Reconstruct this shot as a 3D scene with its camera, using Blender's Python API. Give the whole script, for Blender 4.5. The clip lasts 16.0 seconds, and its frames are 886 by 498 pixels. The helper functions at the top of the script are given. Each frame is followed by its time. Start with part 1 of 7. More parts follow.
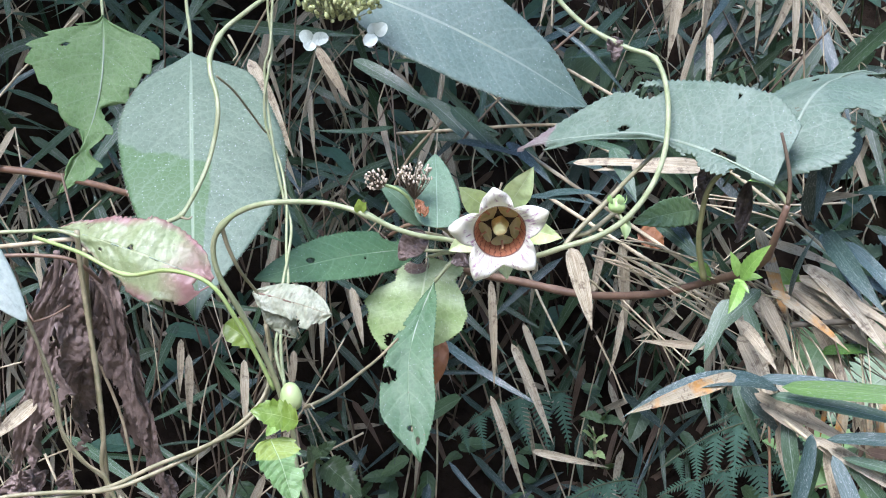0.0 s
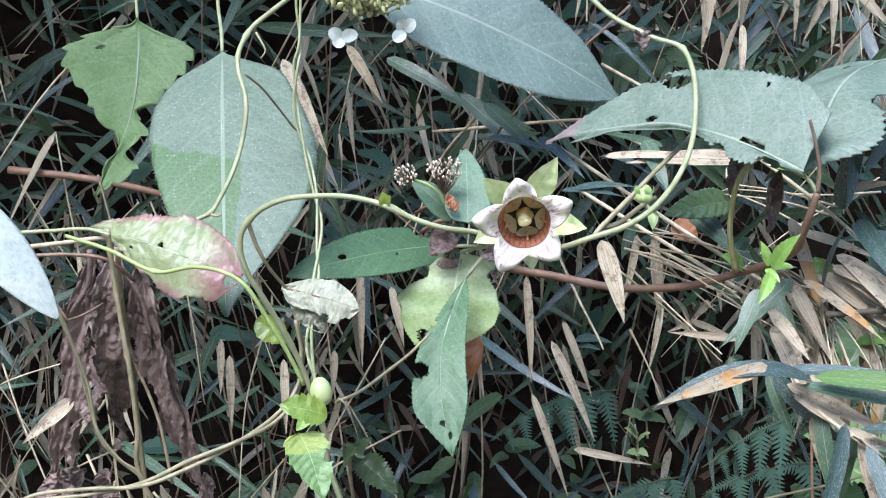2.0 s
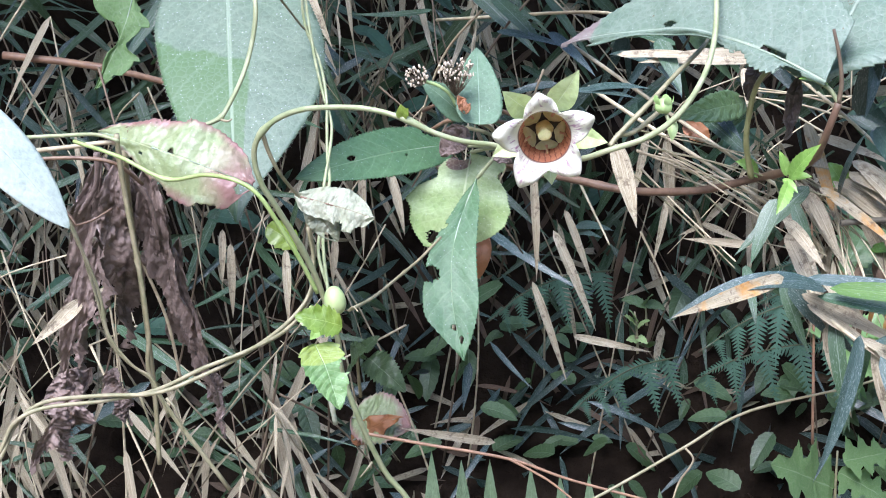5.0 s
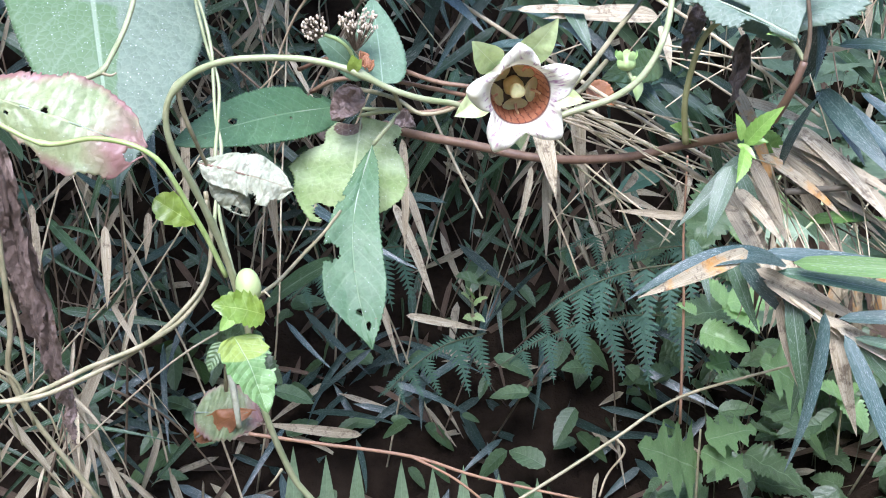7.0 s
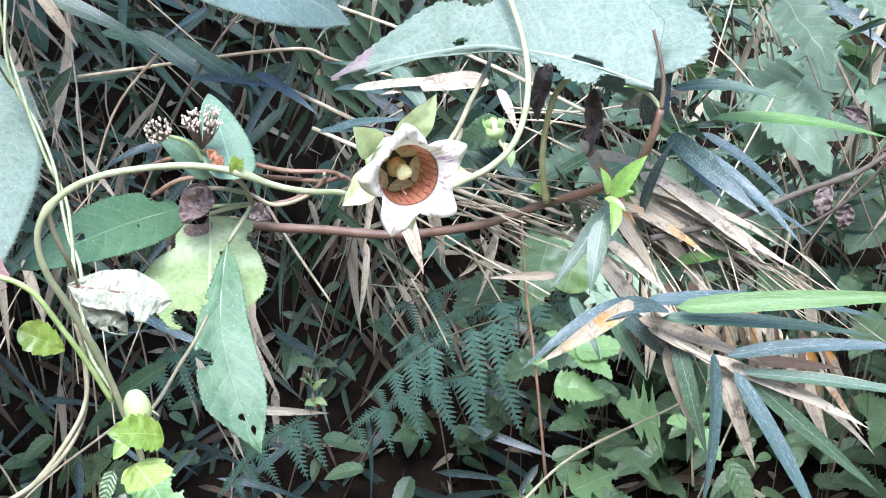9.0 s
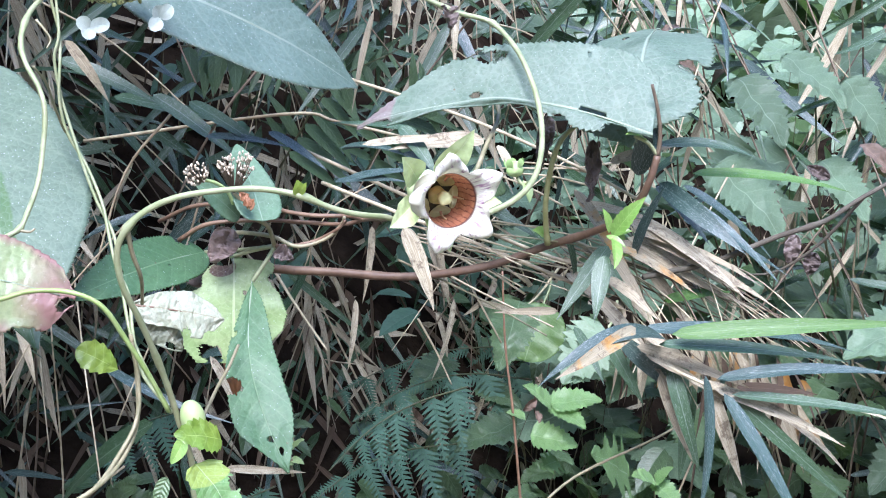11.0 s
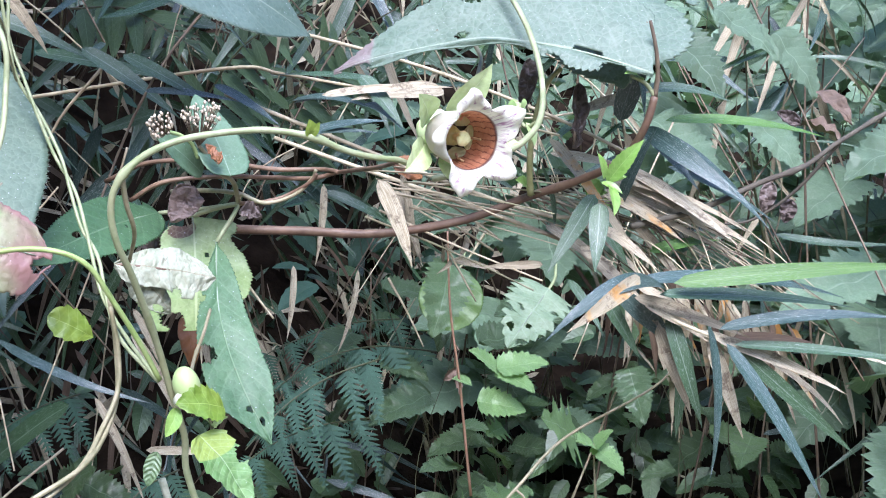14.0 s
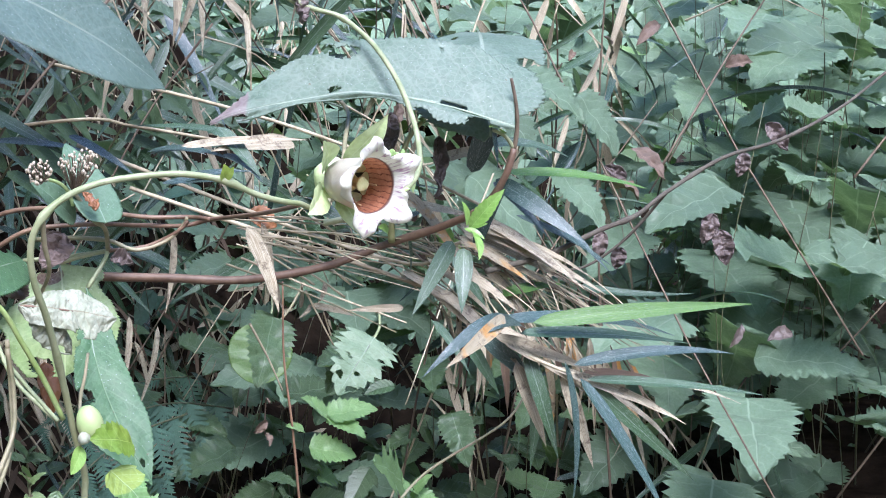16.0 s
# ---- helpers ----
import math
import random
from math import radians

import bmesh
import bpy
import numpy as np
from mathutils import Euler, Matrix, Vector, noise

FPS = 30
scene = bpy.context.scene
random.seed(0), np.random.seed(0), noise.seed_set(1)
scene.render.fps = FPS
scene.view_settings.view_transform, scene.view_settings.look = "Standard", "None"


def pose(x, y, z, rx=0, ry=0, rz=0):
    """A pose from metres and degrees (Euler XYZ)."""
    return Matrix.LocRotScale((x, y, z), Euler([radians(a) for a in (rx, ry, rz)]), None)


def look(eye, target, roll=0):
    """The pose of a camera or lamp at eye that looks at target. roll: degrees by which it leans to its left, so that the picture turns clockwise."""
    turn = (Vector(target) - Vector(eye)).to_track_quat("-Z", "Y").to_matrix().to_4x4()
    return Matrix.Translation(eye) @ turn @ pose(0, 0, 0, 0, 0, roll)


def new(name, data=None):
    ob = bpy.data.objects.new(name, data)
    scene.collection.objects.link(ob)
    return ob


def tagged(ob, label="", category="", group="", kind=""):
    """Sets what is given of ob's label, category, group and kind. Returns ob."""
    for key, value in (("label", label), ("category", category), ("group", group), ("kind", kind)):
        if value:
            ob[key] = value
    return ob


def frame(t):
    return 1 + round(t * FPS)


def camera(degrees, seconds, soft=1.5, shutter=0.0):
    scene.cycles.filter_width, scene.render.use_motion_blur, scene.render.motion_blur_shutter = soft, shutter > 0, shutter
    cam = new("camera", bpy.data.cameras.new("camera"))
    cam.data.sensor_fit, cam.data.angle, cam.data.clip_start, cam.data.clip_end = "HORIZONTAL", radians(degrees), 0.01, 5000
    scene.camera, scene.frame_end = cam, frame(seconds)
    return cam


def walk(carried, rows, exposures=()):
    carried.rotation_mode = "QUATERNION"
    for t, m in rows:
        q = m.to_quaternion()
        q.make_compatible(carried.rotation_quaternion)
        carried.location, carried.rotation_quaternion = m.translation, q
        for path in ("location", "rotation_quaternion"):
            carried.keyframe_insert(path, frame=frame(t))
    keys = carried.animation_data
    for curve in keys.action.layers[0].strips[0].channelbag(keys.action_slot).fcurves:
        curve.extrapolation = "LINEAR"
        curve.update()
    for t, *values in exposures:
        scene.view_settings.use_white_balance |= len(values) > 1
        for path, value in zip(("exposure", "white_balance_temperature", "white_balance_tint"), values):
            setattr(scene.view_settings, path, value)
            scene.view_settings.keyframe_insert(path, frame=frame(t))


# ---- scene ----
cam = camera(33.56, 16.0, soft=1.0)
PATH = [
    (0.0, pose(-0.0171, -0.5059, 0.8119, 82.23, 0, 0.29) @ pose(0, 0, 0, 0, 0, 0.06)),
    (0.5, pose(-0.0152, -0.5105, 0.8122, 82.78, 0, 1.83) @ pose(0, 0, 0, 0, 0, -0.95)),
    (1.0, pose(-0.0120, -0.5106, 0.8115, 83.40, 0, 2.12) @ pose(0, 0, 0, 0, 0, -0.79)),
    (1.5, pose(-0.0088, -0.5100, 0.8103, 83.35, 0, 2.28) @ pose(0, 0, 0, 0, 0, -1.00)),
    (2.0, pose(-0.0073, -0.5058, 0.8072, 82.45, 0, 2.38) @ pose(0, 0, 0, 0, 0, -0.96)),
    (2.5, pose(-0.0035, -0.5040, 0.8093, 81.58, 0, 2.60) @ pose(0, 0, 0, 0, 0, -0.96)),
    (3.0, pose(0.0005, -0.5084, 0.8093, 80.76, 0, 3.05) @ pose(0, 0, 0, 0, 0, -0.56)),
    (3.5, pose(0.0062, -0.5158, 0.8147, 79.39, 0, 3.89) @ pose(0, 0, 0, 0, 0, 0.02)),
    (3.7, pose(0.0080, -0.5169, 0.8160, 77.25, 0, 4.05) @ pose(0, 0, 0, 0, 0, 0.02)),
    (5.8, pose(-0.0495, -0.4807, 0.8270, 77.02, 0, -2.01) @ pose(0, 0, 0, 0, 0, 0.43)),
    (6.0, pose(-0.0567, -0.4771, 0.8250, 77.10, 0, -3.38) @ pose(0, 0, 0, 0, 0, 1.33)),
    (6.5, pose(-0.0715, -0.4571, 0.8182, 76.07, 0, -5.70) @ pose(0, 0, 0, 0, 0, 2.82)),
    (7.0, pose(-0.0932, -0.4259, 0.8088, 76.09, 0, -9.62) @ pose(0, 0, 0, 0, 0, 1.37)),
    (7.5, pose(-0.1120, -0.3971, 0.8087, 76.15, 0, -11.85) @ pose(0, 0, 0, 0, 0, 0.33)),
    (8.0, pose(-0.1159, -0.3844, 0.8173, 76.57, 0, -13.65) @ pose(0, 0, 0, 0, 0, -1.51)),
    (8.5, pose(-0.1256, -0.3899, 0.8161, 76.46, 0, -17.72) @ pose(0, 0, 0, 0, 0, -2.82)),
    (8.7, pose(-0.1255, -0.3963, 0.8149, 77.23, 0, -18.29) @ pose(0, 0, 0, 0, 0, -3.49)),
    (10.8, pose(-0.1800, -0.4380, 0.7958, 82.05, 0, -22.16) @ pose(0, 0, 0, 0, 0, -3.30)),
    (11.0, pose(-0.1839, -0.4413, 0.7963, 82.50, 0, -22.49) @ pose(0, 0, 0, 0, 0, -3.28)),
    (11.5, pose(-0.1885, -0.4411, 0.7922, 84.41, 0, -22.71) @ pose(0, 0, 0, 0, 0, -3.54)),
    (12.0, pose(-0.1929, -0.4354, 0.7822, 86.08, 0, -22.36) @ pose(0, 0, 0, 0, 0, -4.15)),
    (12.5, pose(-0.1908, -0.4266, 0.7801, 84.62, 0, -22.76) @ pose(0, 0, 0, 0, 0, -3.17)),
    (13.0, pose(-0.1797, -0.4254, 0.7804, 81.65, 0, -22.00) @ pose(0, 0, 0, 0, 0, -1.74)),
    (13.5, pose(-0.1900, -0.4053, 0.7840, 81.13, 0, -23.94) @ pose(0, 0, 0, 0, 0, -4.45)),
    (14.0, pose(-0.2200, -0.3872, 0.7842, 81.37, 0, -28.61) @ pose(0, 0, 0, 0, 0, -3.89)),
    (14.5, pose(-0.2345, -0.3759, 0.7824, 81.56, 0, -31.92) @ pose(0, 0, 0, 0, 0, -3.79)),
    (15.0, pose(-0.2517, -0.3751, 0.7841, 82.34, 0, -34.64) @ pose(0, 0, 0, 0, 0, -4.15)),
    (15.5, pose(-0.2657, -0.3807, 0.7825, 82.81, 0, -36.73) @ pose(0, 0, 0, 0, 0, -3.14)),
    (16.0, pose(-0.2755, -0.3855, 0.7835, 83.26, 0, -38.67) @ pose(0, 0, 0, 0, 0, -2.90)),
]
EXPOSURES = [(0.0, 1.79, 5600, 20), (3.7, 1.84, 5600, 20), (6.0, 2.05, 5600, 20), (7.0, 2.06, 5560, 21), (8.0, 2.16, 5540, 21), (8.7, 2.32, 5500, 21), (11.0, 2.06, 5430, 21), (12.5, 1.79, 5430, 21), (13.5, 2.02, 5480, 22), (15.0, 1.96, 5440, 22), (16.0, 1.92, 5480, 22)]
walk(cam, PATH, EXPOSURES)

# ---- daylight: an open overcast sky over a shaded hedge bank ----
world = bpy.data.worlds.new("sky")
scene.world = world
world.use_nodes = True
wn = world.node_tree
sky = wn.nodes.new("ShaderNodeTexSky")
sky.sky_type, sky.sun_disc = "NISHITA", False
sky.sun_elevation, sky.sun_rotation = radians(53), radians(200)
sky.air_density, sky.dust_density = 1.0, 2.0
wn.nodes["Background"].inputs["Strength"].default_value = 0.15
wn.links.new(sky.outputs[0], wn.nodes["Background"].inputs["Color"])
sun_data = bpy.data.lights.new("sun", "SUN")
sun_data.energy, sun_data.angle, sun_data.color = 1.9, radians(30), (1.0, 0.97, 0.93)
sun = new("sun", sun_data)
sun.matrix_world = look((-0.71, -1.95, 3.45), (0, 0, 0.7))


# ---- materials ----
class Nodes:
    """A short hand for node materials."""

    def __init__(self, name):
        self.mat = bpy.data.materials.new(name)
        self.mat.use_nodes = True
        self.tree = self.mat.node_tree
        self.shader = self.tree.nodes["Principled BSDF"]
        self.out = self.tree.nodes["Material Output"]

    def node(self, kind, values=(), **settings):
        n = self.tree.nodes.new(kind)
        if "operation" in settings:
            n.operation = settings["operation"]
        if "data_type" in settings:
            n.data_type = settings["data_type"]
        if "feature" in settings:
            n.feature = settings["feature"]
        for i, v in enumerate(values):
            if v is None:
                continue
            if hasattr(v, "is_output"):
                self.tree.links.new(v, n.inputs[i])
            else:
                n.inputs[i].default_value = v
        return n

    def link(self, a, b):
        self.tree.links.new(a, b)

    def math(self, op, a, b=0.0, c=0.0):
        return self.node("ShaderNodeMath", (a, b, c), operation=op).outputs[0]

    def noise(self, vec, scale, detail=4.0, rough=0.6):
        return self.node("ShaderNodeTexNoise", (vec, None, scale, detail, rough)).outputs[0]

    def ramp(self, fac, lo, hi):
        return self.node("ShaderNodeMapRange", (fac, lo, hi, 0.0, 1.0)).outputs[0]

    def mix(self, fac, a, b):
        n = self.node("ShaderNodeMix", data_type="RGBA")
        for i, v in ((0, fac), (6, a), (7, b)):
            if hasattr(v, "is_output"):
                self.tree.links.new(v, n.inputs[i])
            elif i:
                n.inputs[i].default_value = (*v, 1.0)
            else:
                n.inputs[i].default_value = v
        return n.outputs[2]

    def bump(self, height, strength=0.3, distance=0.0005):
        n = self.node("ShaderNodeBump", (strength, distance))
        self.link(height, n.inputs["Height"])
        self.link(n.outputs[0], self.shader.inputs["Normal"])
        return n.outputs[0]

    def glow_through(self, colour, amount, normal=None):
        """Light that passes through a thin leaf."""
        thin = self.node("ShaderNodeBsdfTranslucent")
        if hasattr(colour, "is_output"):
            self.link(colour, thin.inputs[0])
        else:
            thin.inputs[0].default_value = (*colour, 1)
        if normal is not None:
            self.link(normal, thin.inputs["Normal"])
        both = self.node("ShaderNodeMixShader", (amount,))
        self.link(self.shader.outputs[0], both.inputs[1])
        self.link(thin.outputs[0], both.inputs[2])
        self.link(both.outputs[0], self.out.inputs[0])


def uv_parts(n):
    uv = n.node("ShaderNodeTexCoord").outputs["UV"]
    sep = n.node("ShaderNodeSeparateXYZ", (uv,))
    u = sep.outputs[0]
    side = n.math("ABSOLUTE", n.math("MULTIPLY_ADD", sep.outputs[1], 2.0, -1.0))
    return uv, u, sep.outputs[1], side


def broadleaf(name, colour, second, vein, patch=None, veins=9.0, speck=0.0, rough=0.55, thin=0.25, edge=None, brown=0.0, quilt=0.35, relief=0.5, vary=0.0, coat=0.25, veiny=0.3):
    """A net-veined leaf: midrib, slanting side veins, blotches, pale specks of hair, and edges that turn colour."""
    n = Nodes(name)
    uv, u, v, side = uv_parts(n)
    obj = n.node("ShaderNodeTexCoord").outputs["Object"]
    wide = n.noise(obj, 45.0, 3.0)
    fine = n.noise(obj, 420.0, 5.0)
    col = n.mix(n.ramp(wide, 0.35, 0.68), colour, second)
    col = n.mix(n.math("MULTIPLY", n.ramp(fine, 0.42, 0.72), 0.5), col, tuple(0.5 * c for c in colour))
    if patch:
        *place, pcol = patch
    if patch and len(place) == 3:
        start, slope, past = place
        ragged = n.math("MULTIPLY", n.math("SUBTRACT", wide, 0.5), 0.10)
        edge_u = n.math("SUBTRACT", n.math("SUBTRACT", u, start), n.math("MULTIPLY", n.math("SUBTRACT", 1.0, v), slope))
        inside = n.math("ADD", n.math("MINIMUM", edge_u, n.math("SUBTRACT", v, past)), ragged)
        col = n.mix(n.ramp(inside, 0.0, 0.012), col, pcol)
    elif patch:
        pu, pv, ru, rv = place
        du = n.math("DIVIDE", n.math("SUBTRACT", u, pu), ru)
        dv = n.math("DIVIDE", n.math("SUBTRACT", v, pv), rv)
        d = n.math("ADD", n.math("POWER", n.math("ABSOLUTE", du), 2.0), n.math("POWER", n.math("ABSOLUTE", dv), 2.0))
        d = n.math("ADD", d, n.math("MULTIPLY", n.math("SUBTRACT", wide, 0.5), 0.9))
        col = n.mix(n.ramp(d, 1.04, 0.94), col, pcol)
    own = n.math("FRACT", n.math("ADD", n.node("ShaderNodeObjectInfo").outputs["Random"], n.node("ShaderNodeNewGeometry").outputs["Random Per Island"]))
    col = n.mix(n.math("MULTIPLY", own, vary), col, tuple(0.4 * c for c in colour))
    slant = n.math("MULTIPLY", n.math("SUBTRACT", u, n.math("MULTIPLY", n.math("POWER", side, 1.3), 0.17)), veins)
    line = n.math("PINGPONG", n.math("ADD", slant, n.math("MULTIPLY", wide, 0.3)), 0.5)
    side_vein = n.ramp(line, 0.075, 0.02)
    mid = n.math("MULTIPLY", n.ramp(side, 0.035, 0.015), 0.7)
    veinmask = n.math("MAXIMUM", n.math("MULTIPLY", side_vein, veiny), mid)
    net = n.node("ShaderNodeTexVoronoi", (obj, None, 330.0), feature="DISTANCE_TO_EDGE").outputs["Distance"]
    netmask = n.ramp(net, 0.12, 0.0)
    col = n.mix(n.math("MULTIPLY", netmask, 0.16), col, vein)
    col = n.mix(veinmask, col, vein)
    if edge:
        rim = n.math("ADD", side, n.math("MULTIPLY", n.math("SUBTRACT", wide, 0.5), 1.0))
        rim = n.math("MAXIMUM", rim, n.math("ADD", u, n.math("MULTIPLY", n.math("SUBTRACT", wide, 0.5), 0.7)))
        col = n.mix(n.ramp(rim, 0.74, 0.99), col, edge)
    if brown:
        spots = n.noise(obj, 95.0, 6.0, 0.7)
        col = n.mix(n.ramp(spots, 0.70 - brown * 0.1, 0.73 - brown * 0.08), col, (0.10, 0.055, 0.03))
    if speck:
        dots = n.node("ShaderNodeTexVoronoi", (obj, None, 850.0))
        few = n.ramp(n.noise(obj, 60.0), 0.62, 0.36)
        some = n.math("GREATER_THAN", dots.outputs["Color"], 0.72)
        dot = n.math("MULTIPLY", n.ramp(dots.outputs["Distance"], 0.26, 0.10), n.math("MULTIPLY", some, n.math("SUBTRACT", 1.15, few)))
        col = n.mix(n.math("MULTIPLY", dot, speck), col, (0.72, 0.78, 0.76))
    n.link(col, n.shader.inputs["Base Color"])
    n.shader.inputs["Roughness"].default_value = rough
    n.shader.inputs["Specular IOR Level"].default_value = 0.6
    n.shader.inputs["Coat Weight"].default_value = coat
    n.shader.inputs["Coat Roughness"].default_value = 0.28
    height = n.math("ADD", n.math("MULTIPLY", n.ramp(line, 0.0, 0.5), quilt), n.math("ADD", n.math("MULTIPLY", net, 0.5), n.math("MULTIPLY", fine, 0.4)))
    height = n.math("SUBTRACT", height, n.math("MULTIPLY", mid, 0.5))
    n.bump(height, relief, 0.0012)
    n.glow_through(n.mix(0.4, col, (0.25, 0.45, 0.04)), thin)
    return n.mat


def grassleaf(name, colour, second, line=(0.3, 0.36, 0.3), rough=0.35, dry=0.0, thin=0.15, spots=0.0, orange=0.0, coat=0.25, dashes=0.5):
    """A long blade with parallel veins; dry ones are streaked and spotted."""
    n = Nodes(name)
    uv, u, v, side = uv_parts(n)
    obj = n.node("ShaderNodeTexCoord").outputs["Object"]
    rnd = n.node("ShaderNodeNewGeometry").outputs["Random Per Island"]
    own = n.node("ShaderNodeObjectInfo").outputs["Random"]
    rnd = n.math("FRACT", n.math("ADD", rnd, own))
    wide = n.noise(obj, 60.0, 4.0)
    along = n.node("ShaderNodeCombineXYZ", (n.math("MULTIPLY", u, 3.0), n.math("MULTIPLY", v, 26.0), n.math("MULTIPLY", rnd, 40.0))).outputs[0]
    streak = n.noise(along, 1.6, 5.0, 0.65)
    col = n.mix(n.ramp(streak, 0.40, 0.60) if dry else n.ramp(streak, 0.38, 0.62), colour, second)
    col = n.mix(n.math("MULTIPLY", rnd, 0.55), col, tuple(0.45 * c for c in second))
    mid = n.ramp(side, 0.07, 0.02)
    col = n.mix(n.math("MULTIPLY", mid, 0.35), col, line)
    if spots:
        sp = n.noise(obj, 240.0, 6.0, 0.75)
        col = n.mix(n.math("MULTIPLY", n.ramp(sp, 0.53, 0.62), spots), col, (0.07, 0.045, 0.03))
    if orange:
        col = n.mix(n.math("MULTIPLY", n.ramp(n.noise(obj, 75.0, 4.0), 0.5, 0.62), orange), col, (0.42, 0.2, 0.03))
    if not dry:
        scratch = n.noise(n.node("ShaderNodeCombineXYZ", (n.math("MULTIPLY", u, 14.0), n.math("MULTIPLY", v, 18.0), n.math("MULTIPLY", rnd, 90.0))).outputs[0], 2.2, 6.0, 0.7)
        col = n.mix(n.math("MULTIPLY", n.ramp(scratch, 0.56, 0.63), dashes), col, (0.40, 0.44, 0.42))
    n.link(col, n.shader.inputs["Base Color"])
    n.shader.inputs["Roughness"].default_value = rough
    n.shader.inputs["Specular IOR Level"].default_value = 0.35 if dry else 0.6
    n.shader.inputs["Coat Weight"].default_value = 0.0 if dry else coat
    n.shader.inputs["Coat Roughness"].default_value = 0.2
    n.bump(n.math("ADD", streak, n.math("MULTIPLY", wide, 0.3)), 0.45, 0.0006)
    n.glow_through(col, thin)
    return n.mat


def stemmat(name, colour, second, rough=0.5, scale=160.0, spots=0.3):
    n = Nodes(name)
    obj = n.node("ShaderNodeTexCoord").outputs["Object"]
    a, b = n.noise(obj, scale, 5.0), n.noise(obj, scale * 5, 4.0)
    col = n.mix(n.ramp(a, 0.38, 0.64), colour, second)
    col = n.mix(n.math("MULTIPLY", n.ramp(n.noise(obj, 22.0, 3.0), 0.5, 0.68), 0.55), col, tuple(0.6 * c * k for c, k in zip(second, (1.1, 0.9, 0.8))))
    col = n.mix(n.math("MULTIPLY", n.ramp(b, 0.58, 0.7), spots), col, tuple(0.35 * c for c in second))
    rnd = n.node("ShaderNodeNewGeometry").outputs["Random Per Island"]
    col = n.mix(n.math("MULTIPLY", rnd, 0.3), col, tuple(0.5 * c for c in colour))
    n.link(col, n.shader.inputs["Base Color"])
    n.shader.inputs["Roughness"].default_value = rough
    n.bump(n.math("ADD", a, n.math("MULTIPLY", b, 0.5)), 0.4, 0.0006)
    return n.mat


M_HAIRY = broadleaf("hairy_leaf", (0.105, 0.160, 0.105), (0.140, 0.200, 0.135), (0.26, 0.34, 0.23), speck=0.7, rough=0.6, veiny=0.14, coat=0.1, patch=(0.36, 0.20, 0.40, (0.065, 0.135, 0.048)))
M_HAIRY_PLAIN = broadleaf("hairy_leaf_plain", (0.105, 0.165, 0.130), (0.140, 0.205, 0.165), (0.26, 0.32, 0.25), speck=0.7, rough=0.55, veiny=0.18, coat=0.12)
M_EATEN = broadleaf("hairy_leaf_worn", (0.105, 0.165, 0.110), (0.165, 0.225, 0.165), (0.32, 0.38, 0.29), speck=0.35, rough=0.58, brown=0.5, veiny=0.13, quilt=0.2, relief=0.7, coat=0.05)
M_EATEN_TIP = broadleaf("hairy_leaf_brown_tip", (0.105, 0.165, 0.110), (0.165, 0.225, 0.165), (0.32, 0.38, 0.29), speck=0.35, rough=0.58, patch=(1.0, 0.5, 0.12, 2.0, (0.19, 0.15, 0.14)), brown=0.5, veiny=0.13, quilt=0.2, relief=0.7, coat=0.05)
M_LOBED = broadleaf("lobed_leaf", (0.095, 0.190, 0.050), (0.140, 0.235, 0.080), (0.25, 0.35, 0.18), veiny=0.18, quilt=0.15, speck=0.4, brown=0.5, thin=0.3, coat=0.0, rough=0.65)
M_GREEN = broadleaf("mid_green_leaf", (0.048, 0.125, 0.048), (0.078, 0.165, 0.066), (0.15, 0.24, 0.12), coat=0.08, rough=0.6, speck=0.4, brown=0.4, thin=0.25)
M_YELLOW = broadleaf("yellowing_leaf", (0.20, 0.31, 0.095), (0.30, 0.385, 0.17), (0.44, 0.52, 0.27), speck=0.4, brown=0.3, thin=0.22, quilt=0.10, relief=0.3, veiny=0.12, patch=(0.10, 0.72, 0.11, 0.26, (0.10, 0.05, 0.035)))
M_HALF = broadleaf("turning_leaf", (0.11, 0.235, 0.06), (0.165, 0.29, 0.095), (0.36, 0.48, 0.25), speck=0.2, thin=0.3, patch=(0.12, 0.4, 0.22, 0.7, (0.24, 0.32, 0.06)), coat=0.1)
M_PINK = broadleaf("autumn_leaf", (0.20, 0.265, 0.105), (0.275, 0.315, 0.16), (0.33, 0.37, 0.18), speck=0.3, quilt=0.12, veiny=0.15, brown=0.6, thin=0.25, edge=(0.25, 0.135, 0.115))
M_JADE = broadleaf("jade_leaf", (0.090, 0.170, 0.090), (0.125, 0.205, 0.120), (0.22, 0.32, 0.22), speck=0.3, rough=0.6, thin=0.2, quilt=0.1, relief=0.4, coat=0.05, veiny=0.12, brown=0.3)
M_YOUNG = broadleaf("young_leaf", (0.21, 0.40, 0.07), (0.31, 0.49, 0.12), (0.42, 0.6, 0.2), rough=0.4, thin=0.35, veins=7, quilt=0.1, relief=0.3)
M_LIME = broadleaf("lime_leaf", (0.15, 0.255, 0.025), (0.235, 0.31, 0.04), (0.34, 0.44, 0.12), rough=0.45, thin=0.35, veins=5, brown=0.3, quilt=0.1, relief=0.35)
M_PALE = broadleaf("pale_dead_leaf", (0.28, 0.32, 0.20), (0.43, 0.45, 0.34), (0.25, 0.20, 0.12), rough=0.7, thin=0.2, brown=0.5, coat=0.0, veiny=0.2)
M_CRUMPLED = broadleaf("withered_leaf", (0.125, 0.090, 0.072), (0.23, 0.17, 0.14), (0.19, 0.14, 0.115), rough=0.8, thin=0.05, brown=0.8, quilt=0.1, relief=1.0, veins=5)
